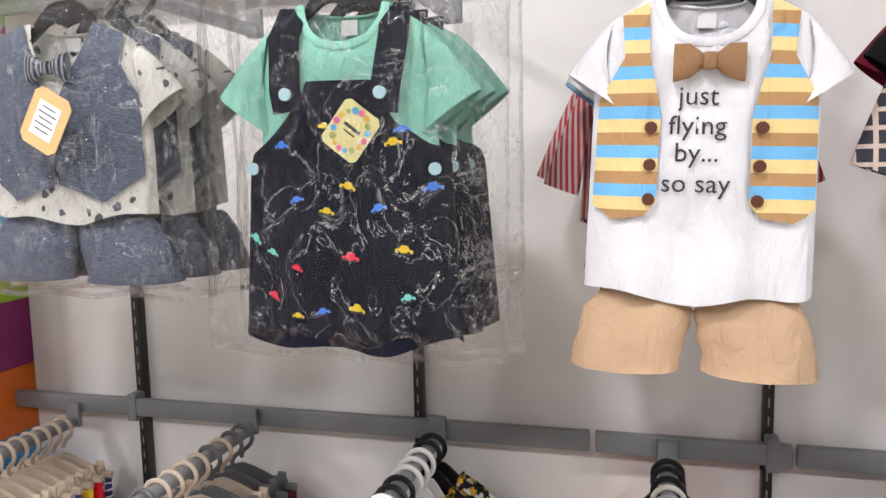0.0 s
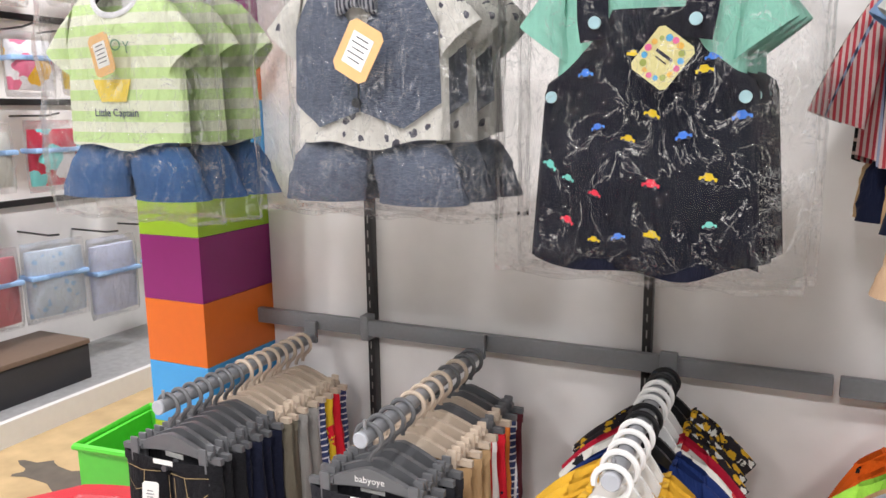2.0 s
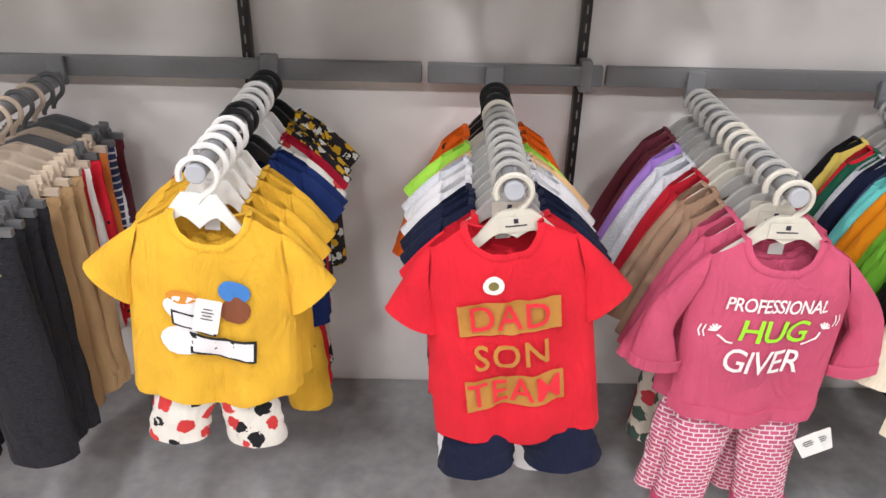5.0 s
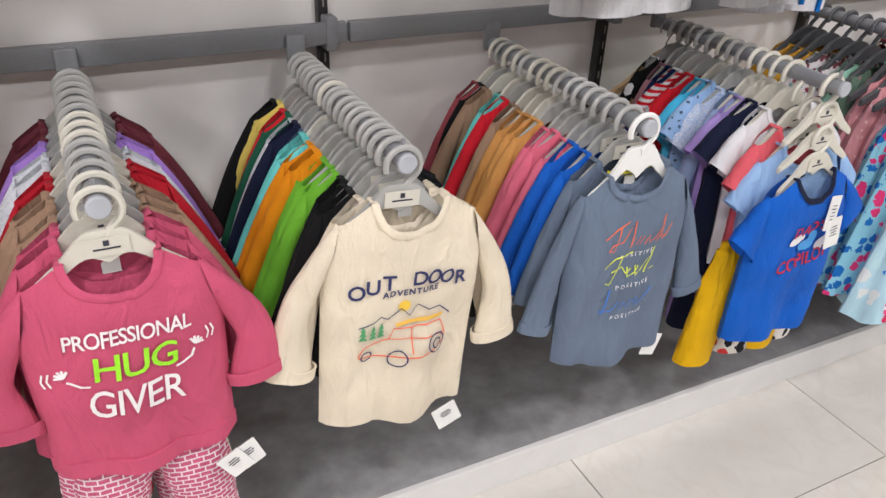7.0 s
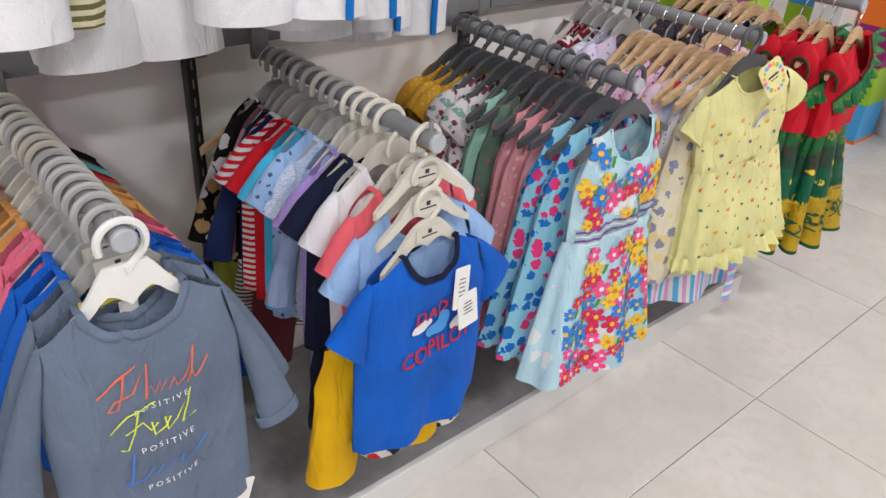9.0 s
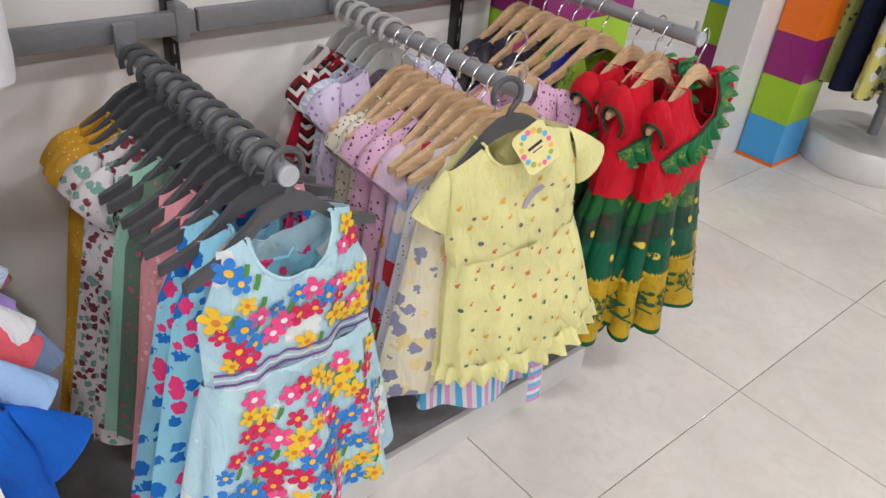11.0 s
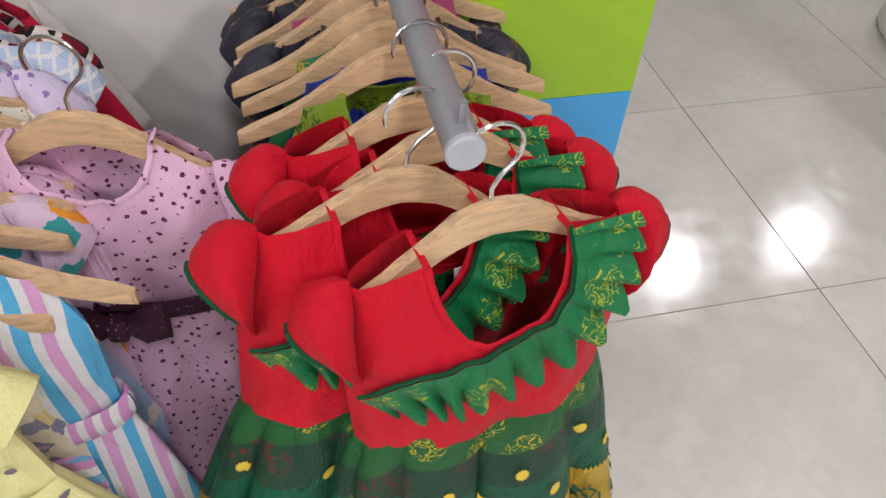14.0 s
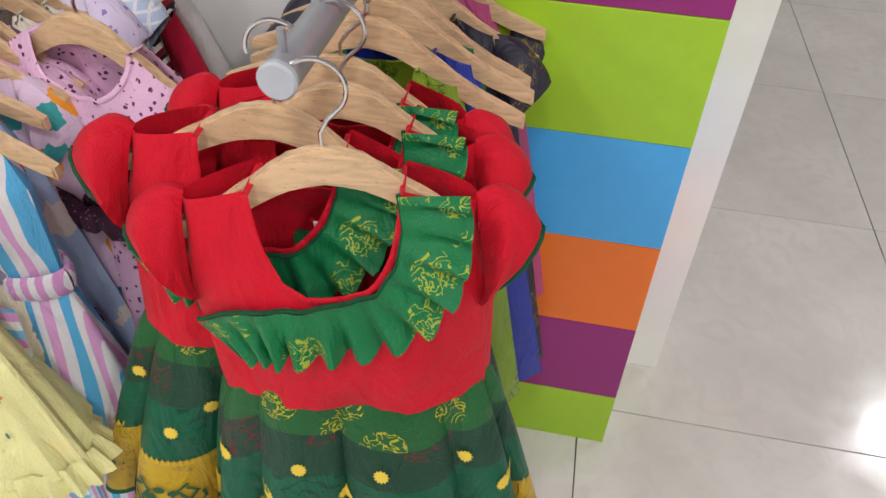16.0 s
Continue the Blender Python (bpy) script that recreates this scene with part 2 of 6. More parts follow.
def thing(name, label, category, group="", m=None, kind=""):
    ob = new(name)
    tagged(ob, label, category, group, kind)
    if m is not None:
        ob.matrix_basis = m
    return ob


def box(bm, x0, x1, y0, y1, z0, z1, bevel=0.0):
    vs = [bm.verts.new((x, y, z)) for x in (x0, x1) for y in (y0, y1) for z in (z0, z1)]
    fs = [bm.faces.new([vs[i] for i in f]) for f in ((0, 1, 3, 2), (4, 6, 7, 5), (0, 4, 5, 1), (2, 3, 7, 6), (0, 2, 6, 4), (1, 5, 7, 3))]
    if bevel:
        bmesh.ops.bevel(bm, geom=list({e for f in fs for e in f.edges}), offset=bevel, segments=2, affect="EDGES", profile=0.5)
    return bm


def boxbm(*a, **k):
    return box(bmesh.new(), *a, **k)


def sweep(bm, pts, r, n=8, cap=True, flat=1.0):
    """Tube along a line of points; r is a number or a list."""
    rings, pts = [], [Vector(p) for p in pts]
    up = None
    for i, p in enumerate(pts):
        d = (pts[min(i + 1, len(pts) - 1)] - pts[max(i - 1, 0)]).normalized()
        if up is None:
            up = Vector((0, 1, 0)) if abs(d.y) < 0.9 else Vector((1, 0, 0))
        a = (up - d * up.dot(d)).normalized()
        b = d.cross(a)
        up = a
        rr = r[i] if isinstance(r, (list, tuple)) else r
        rings.append([bm.verts.new(p + (a * math.cos(t) * flat + b * math.sin(t)) * rr) for t in (2 * math.pi * j / n for j in range(n))])
    for q, s in zip(rings, rings[1:]):
        for j in range(n):
            bm.faces.new((q[j], q[(j + 1) % n], s[(j + 1) % n], s[j]))
    if cap:
        bm.faces.new(rings[0][::-1])
        bm.faces.new(rings[-1])
    return bm


def loop_tube(bm, pts, r, n=6, flat=1.0):
    sweep(bm, list(pts) + [pts[0]], r, n, False, flat)
    bmesh.ops.remove_doubles(bm, verts=bm.verts, dist=1e-5)
    return bm


def plate(bm, outline, y0, y1):
    """A flat outline in x and z, given a thickness along y."""
    a = [bm.verts.new((x, y0, z)) for x, z in outline]
    b = [bm.verts.new((x, y1, z)) for x, z in outline]
    bm.faces.new(a)
    bm.faces.new(b[::-1])
    for i in range(len(a)):
        j = (i + 1) % len(a)
        bm.faces.new((a[j], a[i], b[i], b[j]))
    return bm


def loft(bm, rings, close=(False, False)):
    vs = [[bm.verts.new(p) for p in ring] for ring in rings]
    n = len(vs[0])
    for q, s in zip(vs, vs[1:]):
        for j in range(n):
            bm.faces.new((q[j], q[(j + 1) % n], s[(j + 1) % n], s[j]))
    if close[0]:
        bm.faces.new(vs[0][::-1])
    if close[1]:
        bm.faces.new(vs[-1])
    return bm


def lerp(a, b, t):
    return a + (b - a) * t


def text_bm(body, size, cx=0.0, cz=0.0, bold=0.0, spacing=1.0, shear=0.0, scale_x=1.0):
    """Lettering of the built-in font as a flat mesh in x and z, centred at (cx, cz)."""
    cu = bpy.data.curves.new("lettering", "FONT")
    cu.body, cu.size, cu.align_x, cu.align_y = body, size, "CENTER", "CENTER"
    cu.offset, cu.space_character, cu.shear, cu.resolution_u = bold, spacing, shear, 3
    ob = new("lettering", cu)
    dg = bpy.context.evaluated_depsgraph_get()
    me = bpy.data.meshes.new_from_object(ob.evaluated_get(dg))
    bm = bmesh.new()
    bm.from_mesh(me)
    for v in bm.verts:
        v.co = Vector((v.co.x * scale_x + cx, 0, v.co.y + cz))
    bpy.data.objects.remove(ob)
    bpy.data.curves.remove(cu)
    bpy.data.meshes.remove(me)
    return bm


def lay_on(bm, surface, lift=0.0022, step=0.012):
    """Cuts a flat print into strips and lays it on a garment's front."""
    xs = [v.co.x for v in bm.verts]
    zs = [v.co.z for v in bm.verts]
    x = min(xs) + step
    while x < max(xs):
        bmesh.ops.bisect_plane(bm, geom=bm.verts[:] + bm.edges[:] + bm.faces[:], plane_co=(x, 0, 0), plane_no=(1, 0, 0))
        x += step
    z = min(zs) + step
    while z < max(zs):
        bmesh.ops.bisect_plane(bm, geom=bm.verts[:] + bm.edges[:] + bm.faces[:], plane_co=(0, 0, z), plane_no=(0, 0, 1))
        z += step
    for v in bm.verts:
        v.co.y = surface(v.co.x, v.co.z) - lift
    for f in bm.faces:
        f.normal_update()
    return bm


def poly(bm, pts):
    bm.faces.new([bm.verts.new((x, 0, z)) for x, z in pts])
    return bm


def disc(bm, cx, cz, rx_, rz_=None, n=14, a0=0.0):
    rz_ = rz_ or rx_
    return poly(bm, [(cx + rx_ * math.cos(a0 + 2 * math.pi * i / n), cz + rz_ * math.sin(a0 + 2 * math.pi * i / n)) for i in range(n)])


def stroke(bm, pts, w, dz=0.0):
    """A flat drawn line of width w through points in x and z."""
    P = [Vector((p[0], p[1] + dz)) for p in pts]
    L, R = [], []
    for i, p in enumerate(P):
        d = (P[min(i + 1, len(P) - 1)] - P[max(i - 1, 0)])
        d = d.normalized() if d.length else Vector((1, 0))
        nn = Vector((-d.y, d.x)) * w / 2
        L.append(bm.verts.new((p.x + nn.x, 0, p.y + nn.y)))
        R.append(bm.verts.new((p.x - nn.x, 0, p.y - nn.y)))
    for i in range(len(P) - 1):
        bm.faces.new((L[i], R[i], R[i + 1], L[i + 1]))
    return bm

# ---- the building ----
WALL_X0, WALL_X1 = -0.316, 3.755


def slab(name, label, x0, x1, y0, y1, z0, z1, material, category="wall", bevel=0.0):
    return tagged(part(name, boxbm(x0, x1, y0, y1, z0, z1, bevel=bevel), material, smooth=False), label, category, kind="structure")


slab("wall_north", "off-white laminate display wall behind the hanging rails", WALL_X0, WALL_X1, 0.060, 0.15, 0, CEIL, WALLM)
# Unseen walls and ceiling added around the shop; their dark tone deepens shadows.
slab("wall_west", "unseen grey-beige wall closing the shop, dulled to cut bounce", -4.1, -4.0, -4.6, 3.1, 0, CEIL, SHOPM)
slab("wall_east", "unseen grey-beige wall closing the shop, dulled to cut bounce", 9.0, 9.1, -4.6, 3.1, 0, CEIL, SHOPM)
slab("wall_south", "unseen grey-beige wall closing the shop, dulled to cut bounce", -4.0, 9.0, -4.6, -4.5, 0, CEIL, SHOPM)
slab("wall_back", "unseen grey-beige wall closing the shop, dulled to cut bounce", -4.0, 9.0, 3.0, 3.1, 0, CEIL, SHOPM)
ceiling = slab("ceiling", "unseen grey-beige shop ceiling with recessed lamps, dulled to cut bounce", -4.1, 9.1, -4.6, 3.1, CEIL, CEIL + 0.08, SHOPM, "ceiling")
slab("floor", "grey grout bed under glossy beige floor tiles", -4.1, 9.1, -4.6, 3.1, -0.06, -0.004, GROUT, "floor")

PANEL, pnt, pb_ = node_mat("glowing_lamp_diffuser")
pb_.inputs["Emission Color"].default_value = (0.97, 0.97, 1, 1)
pb_.inputs["Emission Strength"].default_value = 9.0
for lx, ly in LAMPS:
    lamp = thing("ceiling_light", "unseen round white recessed ceiling downlight, lit", "ceiling light", "ceiling lamps", pose(lx, ly, CEIL))
    part("diffuser", sweep(bmesh.new(), [(0, 0, -0.002), (0, 0, -0.012)], 0.10, 24), PANEL, lamp)
    part("frame", loop_tube(bmesh.new(), [(0.112 * math.cos(i * math.pi / 16), 0.112 * math.sin(i * math.pi / 16), -0.006) for i in range(32)], 0.010, 6), WHITEM, lamp)

# ---- display wall: uprights, rails ----
PITCH = 0.612
RAIL_Z = 0.797


def upright(x):
    t = thing("upright", "black slotted steel wall upright", "upright", "slotted wall uprights", pose(x - 0.026, 0.048, 0))
    part("channel", boxbm(-0.0085, 0.0085, -0.012, 0.012, 0.072, 2.3, bevel=0.002), BLACKM, t)
    bm = bmesh.new()
    z = 0.1
    while z < 2.25:
        box(bm, -0.0013, 0.0013, -0.0124, -0.0115, z, z + 0.016)
        z += 0.032
    tagged(part("slot_row", bm, SLOT, t, smooth=False), kind="stuff")


for k in range(7):
    upright(k * PITCH)


def rail(x0, x1, z, label="grey rectangular steel hanging rail on the wall"):
    t = thing("wall_rail", label, "rail", "wall rails", pose(x0, 0.012, z))
    part("bar", boxbm(0, x1 - x0, -0.009, 0.009, -0.018, 0.018, bevel=0.003), GREY, t)
    for bx in [k * PITCH - x0 for k in range(7) if x0 - 0.03 <= k * PITCH - 0.01 <= x0 + 0.05]:
        part("rail_bracket", boxbm(bx - 0.033, bx - 0.012, -0.0115, 0.022, -0.029, 0.028, bevel=0.003), GREY, t)
    return t


for zr in (RAIL_Z, 1.62):
    for x0, x1 in ((-0.32, -0.030), (-0.022, 0.906), (0.916, 1.232), (1.238, 1.842), (1.846, 2.454), (2.458, 3.06), (3.064, 3.72)):
        rail(x0, x1, zr)

PLAT_Z = 0.07
plat = slab("platform", "low grey laminate platform with a white front edge", -0.31, 3.755, -0.366, 0.058, 0.0, PLAT_Z, PLATM, "platform", 0.003)
slab("platform_edge", "white laminate front edge of the low platform", -0.31, 3.755, -0.381, -0.3675, 0.0, PLAT_Z + 0.004, WHITEM, "platform", 0.002)


def pillar(x0, x1, y0, y1, bands, base, label, side=None, height=2.4, step=0.1455):
    """Square column clad with coloured laminate squares."""
    t = thing("pillar", label, "pillar", kind="structure", m=pose(0, 0, 0))
    part("core", boxbm(x0 + 0.004, x1 - 0.004, y0 + 0.004, y1 - 0.004, 0, CEIL), WHITEM, t, smooth=False)
    z, i = 0.0, 0
    h = base
    while z < height:
        part("panel", boxbm(x0, x1, y0, y1, z, z + h - 0.0006, bevel=0.0012), bands[i % len(bands)], t, smooth=False)
        z += h
        h = step
        i += 1
    if side:
        part("white_side", boxbm(*side, 0, 2.4, bevel=0.002), WHITEM, t, smooth=False)
    return t


pillar(-0.49, -0.318, -0.174, 0.148, [LIME, PURPLE, ORANGE, LIME, BLUE, ORANGE, PURPLE, LIME, BLUE, ORANGE, PURPLE, LIME], 0.137, "square column clad in magenta, orange, blue and lime panels")
end_pillar = pillar(3.76, 4.058, -0.096, 0.078, [LIME, PURPLE, ORANGE, BLUE, LIME, PURPLE, ORANGE, BLUE], 0.117, "end column clad in lime, magenta, orange and blue panels", step=0.153)
bm = boxbm(3.80, 4.146, 0.082, 0.20, 0, 2.4, bevel=0.002)
part("white_side", bm, WALLM, end_pillar, "white laminate side", smooth=False)

# far columns across the aisle


def clad_block(x0, x1, y0, y1, bands, label, plinth=0.012):
    t = thing("pillar", label, "pillar", kind="structure")
    part("core", boxbm(x0 + 0.004, x1 - 0.004, y0 + 0.004, y1 - 0.004, 0, CEIL), WHITEM, t, smooth=False)
    if plinth:
        part("plinth", boxbm(x0 - 0.004, x1 + 0.004, y0 - 0.004, y1, 0, plinth), ORANGE, t, smooth=False)
    z = plinth
    for i in range(15):
        part("panel", boxbm(x0, x1, y0, y1, z, z + 0.1554, bevel=0.001), bands[i % 4], t, smooth=False)
        z += 0.156
    return t


clad_block(5.232, 5.42, -0.046, 0.101, [BLUE, LIME, PURPLE, ORANGE], "far column clad in blue, lime, magenta and orange panels")
clad_block(5.38, 5.62, 0.23, 0.47, [ORANGE, PURPLE, LIME, BLUE], "far column clad in orange, magenta, lime and blue panels", 0.0)
slab("wall_divider", "white divider panel between two coloured far columns", 5.085, 5.60, 0.106, 0.226, 0, 2.4, WHITEM, "wall", 0.003)

# shop wall behind the west column, with a low platform
slab("wall_left", "pale grey shop wall behind packaged baby goods", -2.62, -2.52, -1.2, 3.0, 0, CEIL, WALLM)
slab("platform_left", "low grey laminate platform under packaged goods", -2.52, -1.93, -1.2, 3.0, 0, 0.10, PLATM, "platform", 0.003)
slab("platform_left_edge", "white front edge of the low platform", -1.929, -1.90, -1.2, 3.0, 0, 0.105, WHITEM, "platform", 0.003)
TANF = solid("worn_tan_vinyl", (0.50, 0.36, 0.19), 0.5, 0, 0.35, 9)
slab("floor_patch", "worn tan vinyl floor with dark scuffs", -1.90, -0.57, -0.30, 3.0, -0.003, 0.004, TANF, "floor")

# ---- hangers ----
MESHES = {}


def shared(key, build):
    """One mesh for all alike parts."""
    if key not in MESHES:
        bm = build()
        me = bpy.data.meshes.new(key[0])
        bmesh.ops.recalc_face_normals(bm, faces=bm.faces)
        bm.to_mesh(me)
        bm.free()
        me.polygons.foreach_set("use_smooth", [True] * len(me.polygons))
        me.set_sharp_from_angle(angle=radians(42))
        MESHES[key] = me
    return MESHES[key]


ARM_R = 0.0125


def hook_bm(r, wire, stem):
    bm = bmesh.new()
    cz = ARM_R + wire - r
    pts = [(r * math.cos(a), 0, cz + r * math.sin(a)) for a in [radians(200 - 11 * i) for i in range(24)]]
    end = pts[-1]
    pts += [(end[0] * 0.5, 0, end[2] - 0.006), (0, 0, cz - r - 0.012), (0, 0, stem)]
    return sweep(bm, pts, wire, 7)


def arch_bm(profile, hc, ht, thick):
    """Hanger body whose upper edge follows (x, z) points from the middle to the tip; hc and ht are its depths there."""
    bm = bmesh.new()
    w = profile[-1][0]
    up, dn = [], []
    n = 22
    for i in range(n + 1):
        x = -w + 2 * w * i / n
        a = abs(x)
        for (x0, z0), (x1, z1) in zip(profile, profile[1:]):
            if a <= x1 + 1e-9:
                t = (a - x0) / (x1 - x0)
                z = lerp(z0, z1, t)
                break
        up.append((x, z))
        dn.append((x, z - lerp(hc, ht, min(1, a / w) ** 0.6)))
    plate(bm, up + dn[::-1], -thick / 2, thick / 2)
    bmesh.ops.bevel(bm, geom=[e for e in bm.edges if abs(e.verts[0].co.y - e.verts[1].co.y) < 1e-6], offset=thick * 0.2, segments=2, affect="EDGES")
    return bm


KID = [(0, -0.030), (0.020, -0.031), (0.034, -0.044), (0.052, -0.064), (0.082, -0.088)]
KIDW = [(0, -0.030), (0.024, -0.031), (0.040, -0.056), (0.056, -0.076), (0.084, -0.096)]
ARCH = [(0, -0.036), (0.02, -0.039), (0.04, -0.052), (0.06, -0.072), (0.09, -0.092), (0.132, -0.108)]
BEECH = [(0, -0.048), (0.018, -0.051), (0.040, -0.064), (0.062, -0.084), (0.10, -0.106), (0.142, -0.124)]
STYLES = {  # body, hook, hook radius, wire, stem, profile, depth mid, depth tip, thickness, label
    "grey": (H_GREY, H_GREY, 0.023, 0.0044, -0.034, KID, 0.040, 0.010, 0.007, "pale grey plastic child's hanger"),
    "cream": (H_CREAM, H_CREAM, 0.023, 0.0044, -0.034, KID, 0.042, 0.010, 0.007, "ivory plastic child's hanger"),
    "white": (H_WHITE, H_WHITE, 0.024, 0.0046, -0.034, KIDW, 0.052, 0.007, 0.005, "white plastic child's hanger"),
    "black": (H_BLACK, H_BLACK, 0.023, 0.0048, -0.034, KID, 0.034, 0.010, 0.007, "black plastic child's hanger"),
    "dark": (H_DARK, H_DARK, 0.022, 0.0045, -0.040, ARCH, 0.026, 0.013, 0.009, "dark grey plastic child's hanger"),
    "wood": (WOOD, WIRE, 0.020, 0.0017, -0.054, BEECH, 0.030, 0.012, 0.010, "pale beech child's hanger"),
}


def hanger(style, m, group, label_card=False):
    body, hook, r, wire, stem, prof, hc, ht, th, lab = STYLES[style]
    top = prof[0][1]
    t = thing("hanger", lab + " on a display arm", "hanger", group, m)
    part("hanger_body", shared(("hanger_body", style), lambda: arch_bm(prof, hc, ht, th)), body, t)
    part("hook", shared(("hook", style), lambda: hook_bm(r, wire, stem)), hook, t)
    if label_card:
        c = part("sticker", shared(("sticker", "s"), lambda: boxbm(-0.024, 0.024, -0.0012, 0, -0.012, 0.010)), H_CREAM, t, "small ivory printed sticker")
        c.matrix_basis = pose(0, -th / 2 - 0.0008, top - 0.019)
        k = part("bar", shared(("bar", "ink"), lambda: boxbm(-0.014, 0.014, -0.0012, 0, -0.0035, -0.002)), INK, t)
        k.matrix_basis = pose(0, -th / 2 - 0.0018, top - 0.019)
        k = part("bar", shared(("bar", "mono"), lambda: boxbm(-0.003, 0.003, -0.0012, 0, -0.003, 0.003)), INK, t)
        k.matrix_basis = pose(0, -th / 2 - 0.0018, top - 0.015)
    return t


def clip_hanger(colour, m, group, lettered=False):
    """Trouser hanger: hook, curved bar and two spring clips."""
    t = thing("clip_hanger", "grey plastic trouser hanger with two spring clips" if colour is not H_BEIGE else "beige plastic trouser hanger with two spring clips", "hanger", group, m)
    part("hook", shared(("hook", "clip"), lambda: hook_bm(0.022, 0.0042, -0.045)), colour, t)

    def bar():
        bm = bmesh.new()
        up = [(x, -0.056 - 0.032 * min(1, (abs(x) / 0.085) ** 1.3)) for x in [-0.112 + 0.224 * i / 20 for i in range(21)]]
        dn = [(x, z - lerp(0.034, 0.011, min(1, abs(x) / 0.08))) for x, z in up]
        plate(bm, up + dn[::-1], -0.005, 0.005)
        return bm
    part("bar", shared(("bar", "clip"), bar), colour, t)
    for s in (-0.078, 0.078):
        def clip():
            bm = bmesh.new()
            box(bm, -0.009, 0.009, -0.013, -0.007, -0.135, -0.070, bevel=0.003)
            sweep(bm, [(0, -0.007, -0.134), (0, -0.014, -0.134)], 0.014, 12)
            box(bm, -0.009, 0.009, 0.007, 0.013, -0.135, -0.070, bevel=0.003)
            sweep(bm, [(-0.013, 0, -0.088), (0.013, 0, -0.088)], 0.009, 8)
            return bm
        c = part("clip", shared(("clip", "c"), clip), colour, t)
        c.matrix_basis = pose(s, 0, 0)
    if lettered:
        bm = text_bm("babyoye", 0.016, 0, -0.076)
        for v in bm.verts:
            v.co.y = -0.0056
        part("lettering", bm, H_WHITE, t, "white lettering")
    return t


# ---- garments ----


class Cut:
    """Measures of an upper garment; z is counted down from the neck point of the shoulder."""

    def __init__(self, w=0.105, length=0.285, sh=0.088, nh=0.05, drop=0.045, back=0.014, slope=0.030, hem=None, armpit=0.085, depth=0.029, z0=-0.055,
                 fold=0.0072, seed=0, wave=0.008, shelf=0.010):
        self.w, self.length, self.sh, self.nh, self.drop, self.back, self.slope = w, length, sh, nh, drop, back, slope
        self.hem, self.armpit, self.depth, self.z0, self.fold, self.seed, self.wave = hem or w * 1.04, armpit, depth, z0, fold, seed, wave
        self.shelf = shelf
        self.key = (shelf, w, length, sh, nh, drop, back, slope, self.hem, armpit, depth, z0, fold, seed, wave)

    def width(self, d):
        if d < self.armpit:
            return lerp(self.sh, self.w, max(0, d / self.armpit) ** 2)
        return lerp(self.w, self.hem, (d - self.armpit) / max(1e-6, self.length - self.armpit))

    def top(self, x, drop):
        a = abs(x)
        if a < self.nh:
            return drop * math.sqrt(max(0, 1 - (a / self.nh) ** 2.4))
        return self.slope * (a - self.nh) / max(1e-6, self.sh - self.nh)

    def y(self, s, d, side):
        """Depth of the front (-1) or back (1) cloth at s across and d down."""
        r = min(1, max(0, d / self.length))
        body = lerp(self.shelf, self.depth, min(1, d / 0.07)) * (max(0, 1 - s * s) ** 0.42)
        n = noise.noise(Vector((s * 1.7 + self.seed * 7.3, d * 11, side * 3.0 + self.seed))) * self.fold * 1.6
        n += noise.noise(Vector((s * 5.0 + d * 14 + self.seed * 3.1, d * 20 - abs(s) * 3, side * 5.0))) * self.fold * 0.9
        f = math.sin(s * 7.5 + self.seed * 2.1 + side) * self.fold * 1.2 * r * r
        return side * body + (n + f) * max(0, 1 - s * s) ** 0.5 * min(1, d / 0.03 + 0.15)

    def front(self, x, z):
        d = self.z0 - z
        return self.y(max(-1, min(1, x / self.width(d))), d, -1)


def sheet_bm(c, cols=22, rows=18, top0=0.0, length=None):
    bm = bmesh.new()
    L = length or c.length
    for side in (-1, 1):
        grid = []
        drop = c.drop if side < 0 else c.back
        for i in range(cols + 1):
            s = -1 + 2 * i / cols
            s = math.copysign(abs(s) ** 0.85, s)
            dt = max(top0, c.top(s * c.sh, drop))
            db = L + c.wave * math.sin(s * 6 + c.seed * 1.7 + side) * 0.6 - 0.012 * s * s * (1 if c.wave else 0)
            col = []
            for j in range(rows + 1):
                d = lerp(dt, db, j / rows)
                col.append(bm.verts.new((s * c.width(d), c.y(s, d, side), c.z0 - d)))
            grid.append(col)
        for i in range(cols):
            for j in range(rows):
                q = (grid[i][j], grid[i][j + 1], grid[i + 1][j + 1], grid[i + 1][j])
                bm.faces.new(q if side < 0 else q[::-1])
    bmesh.ops.remove_doubles(bm, verts=bm.verts, dist=0.0012)
    return bm


def collar_bm(c, r=0.0052, flat=0.42):
    pts = []
    n = 18
    for i in range(n + 1):
        x = c.nh * math.cos(math.pi * i / n)
        s = x / c.sh
        d = c.top(x * 0.999, c.drop)
        pts.append((x, c.y(s, d, -1) - 0.001, c.z0 - d))
    for i in range(1, n):
        x = -c.nh * math.cos(math.pi * i / n)
        d = c.top(x * 0.999, c.back)
        pts.append((x, c.y(x / c.sh, d, 1) + 0.001, c.z0 - d))
    return loop_tube(bmesh.new(), pts, r, 7, flat)


def ellipse_ring(cx, cy, cz, ax, a, b, n, jig=0.0, seed=0.0):
    """Ring about a centre: half height a along the unit vector ax (in x and z), half depth b along y."""
    out = []
    for k in range(n):
        t = 2 * math.pi * k / n
        w = 1 + jig * noise.noise(Vector((math.cos(t) * 1.5, math.sin(t) * 1.5, seed)))
        out.append((cx + ax[0] * a * math.cos(t) * w, cy + b * math.sin(t) * w, cz + ax[1] * a * math.cos(t) * w))
    return out


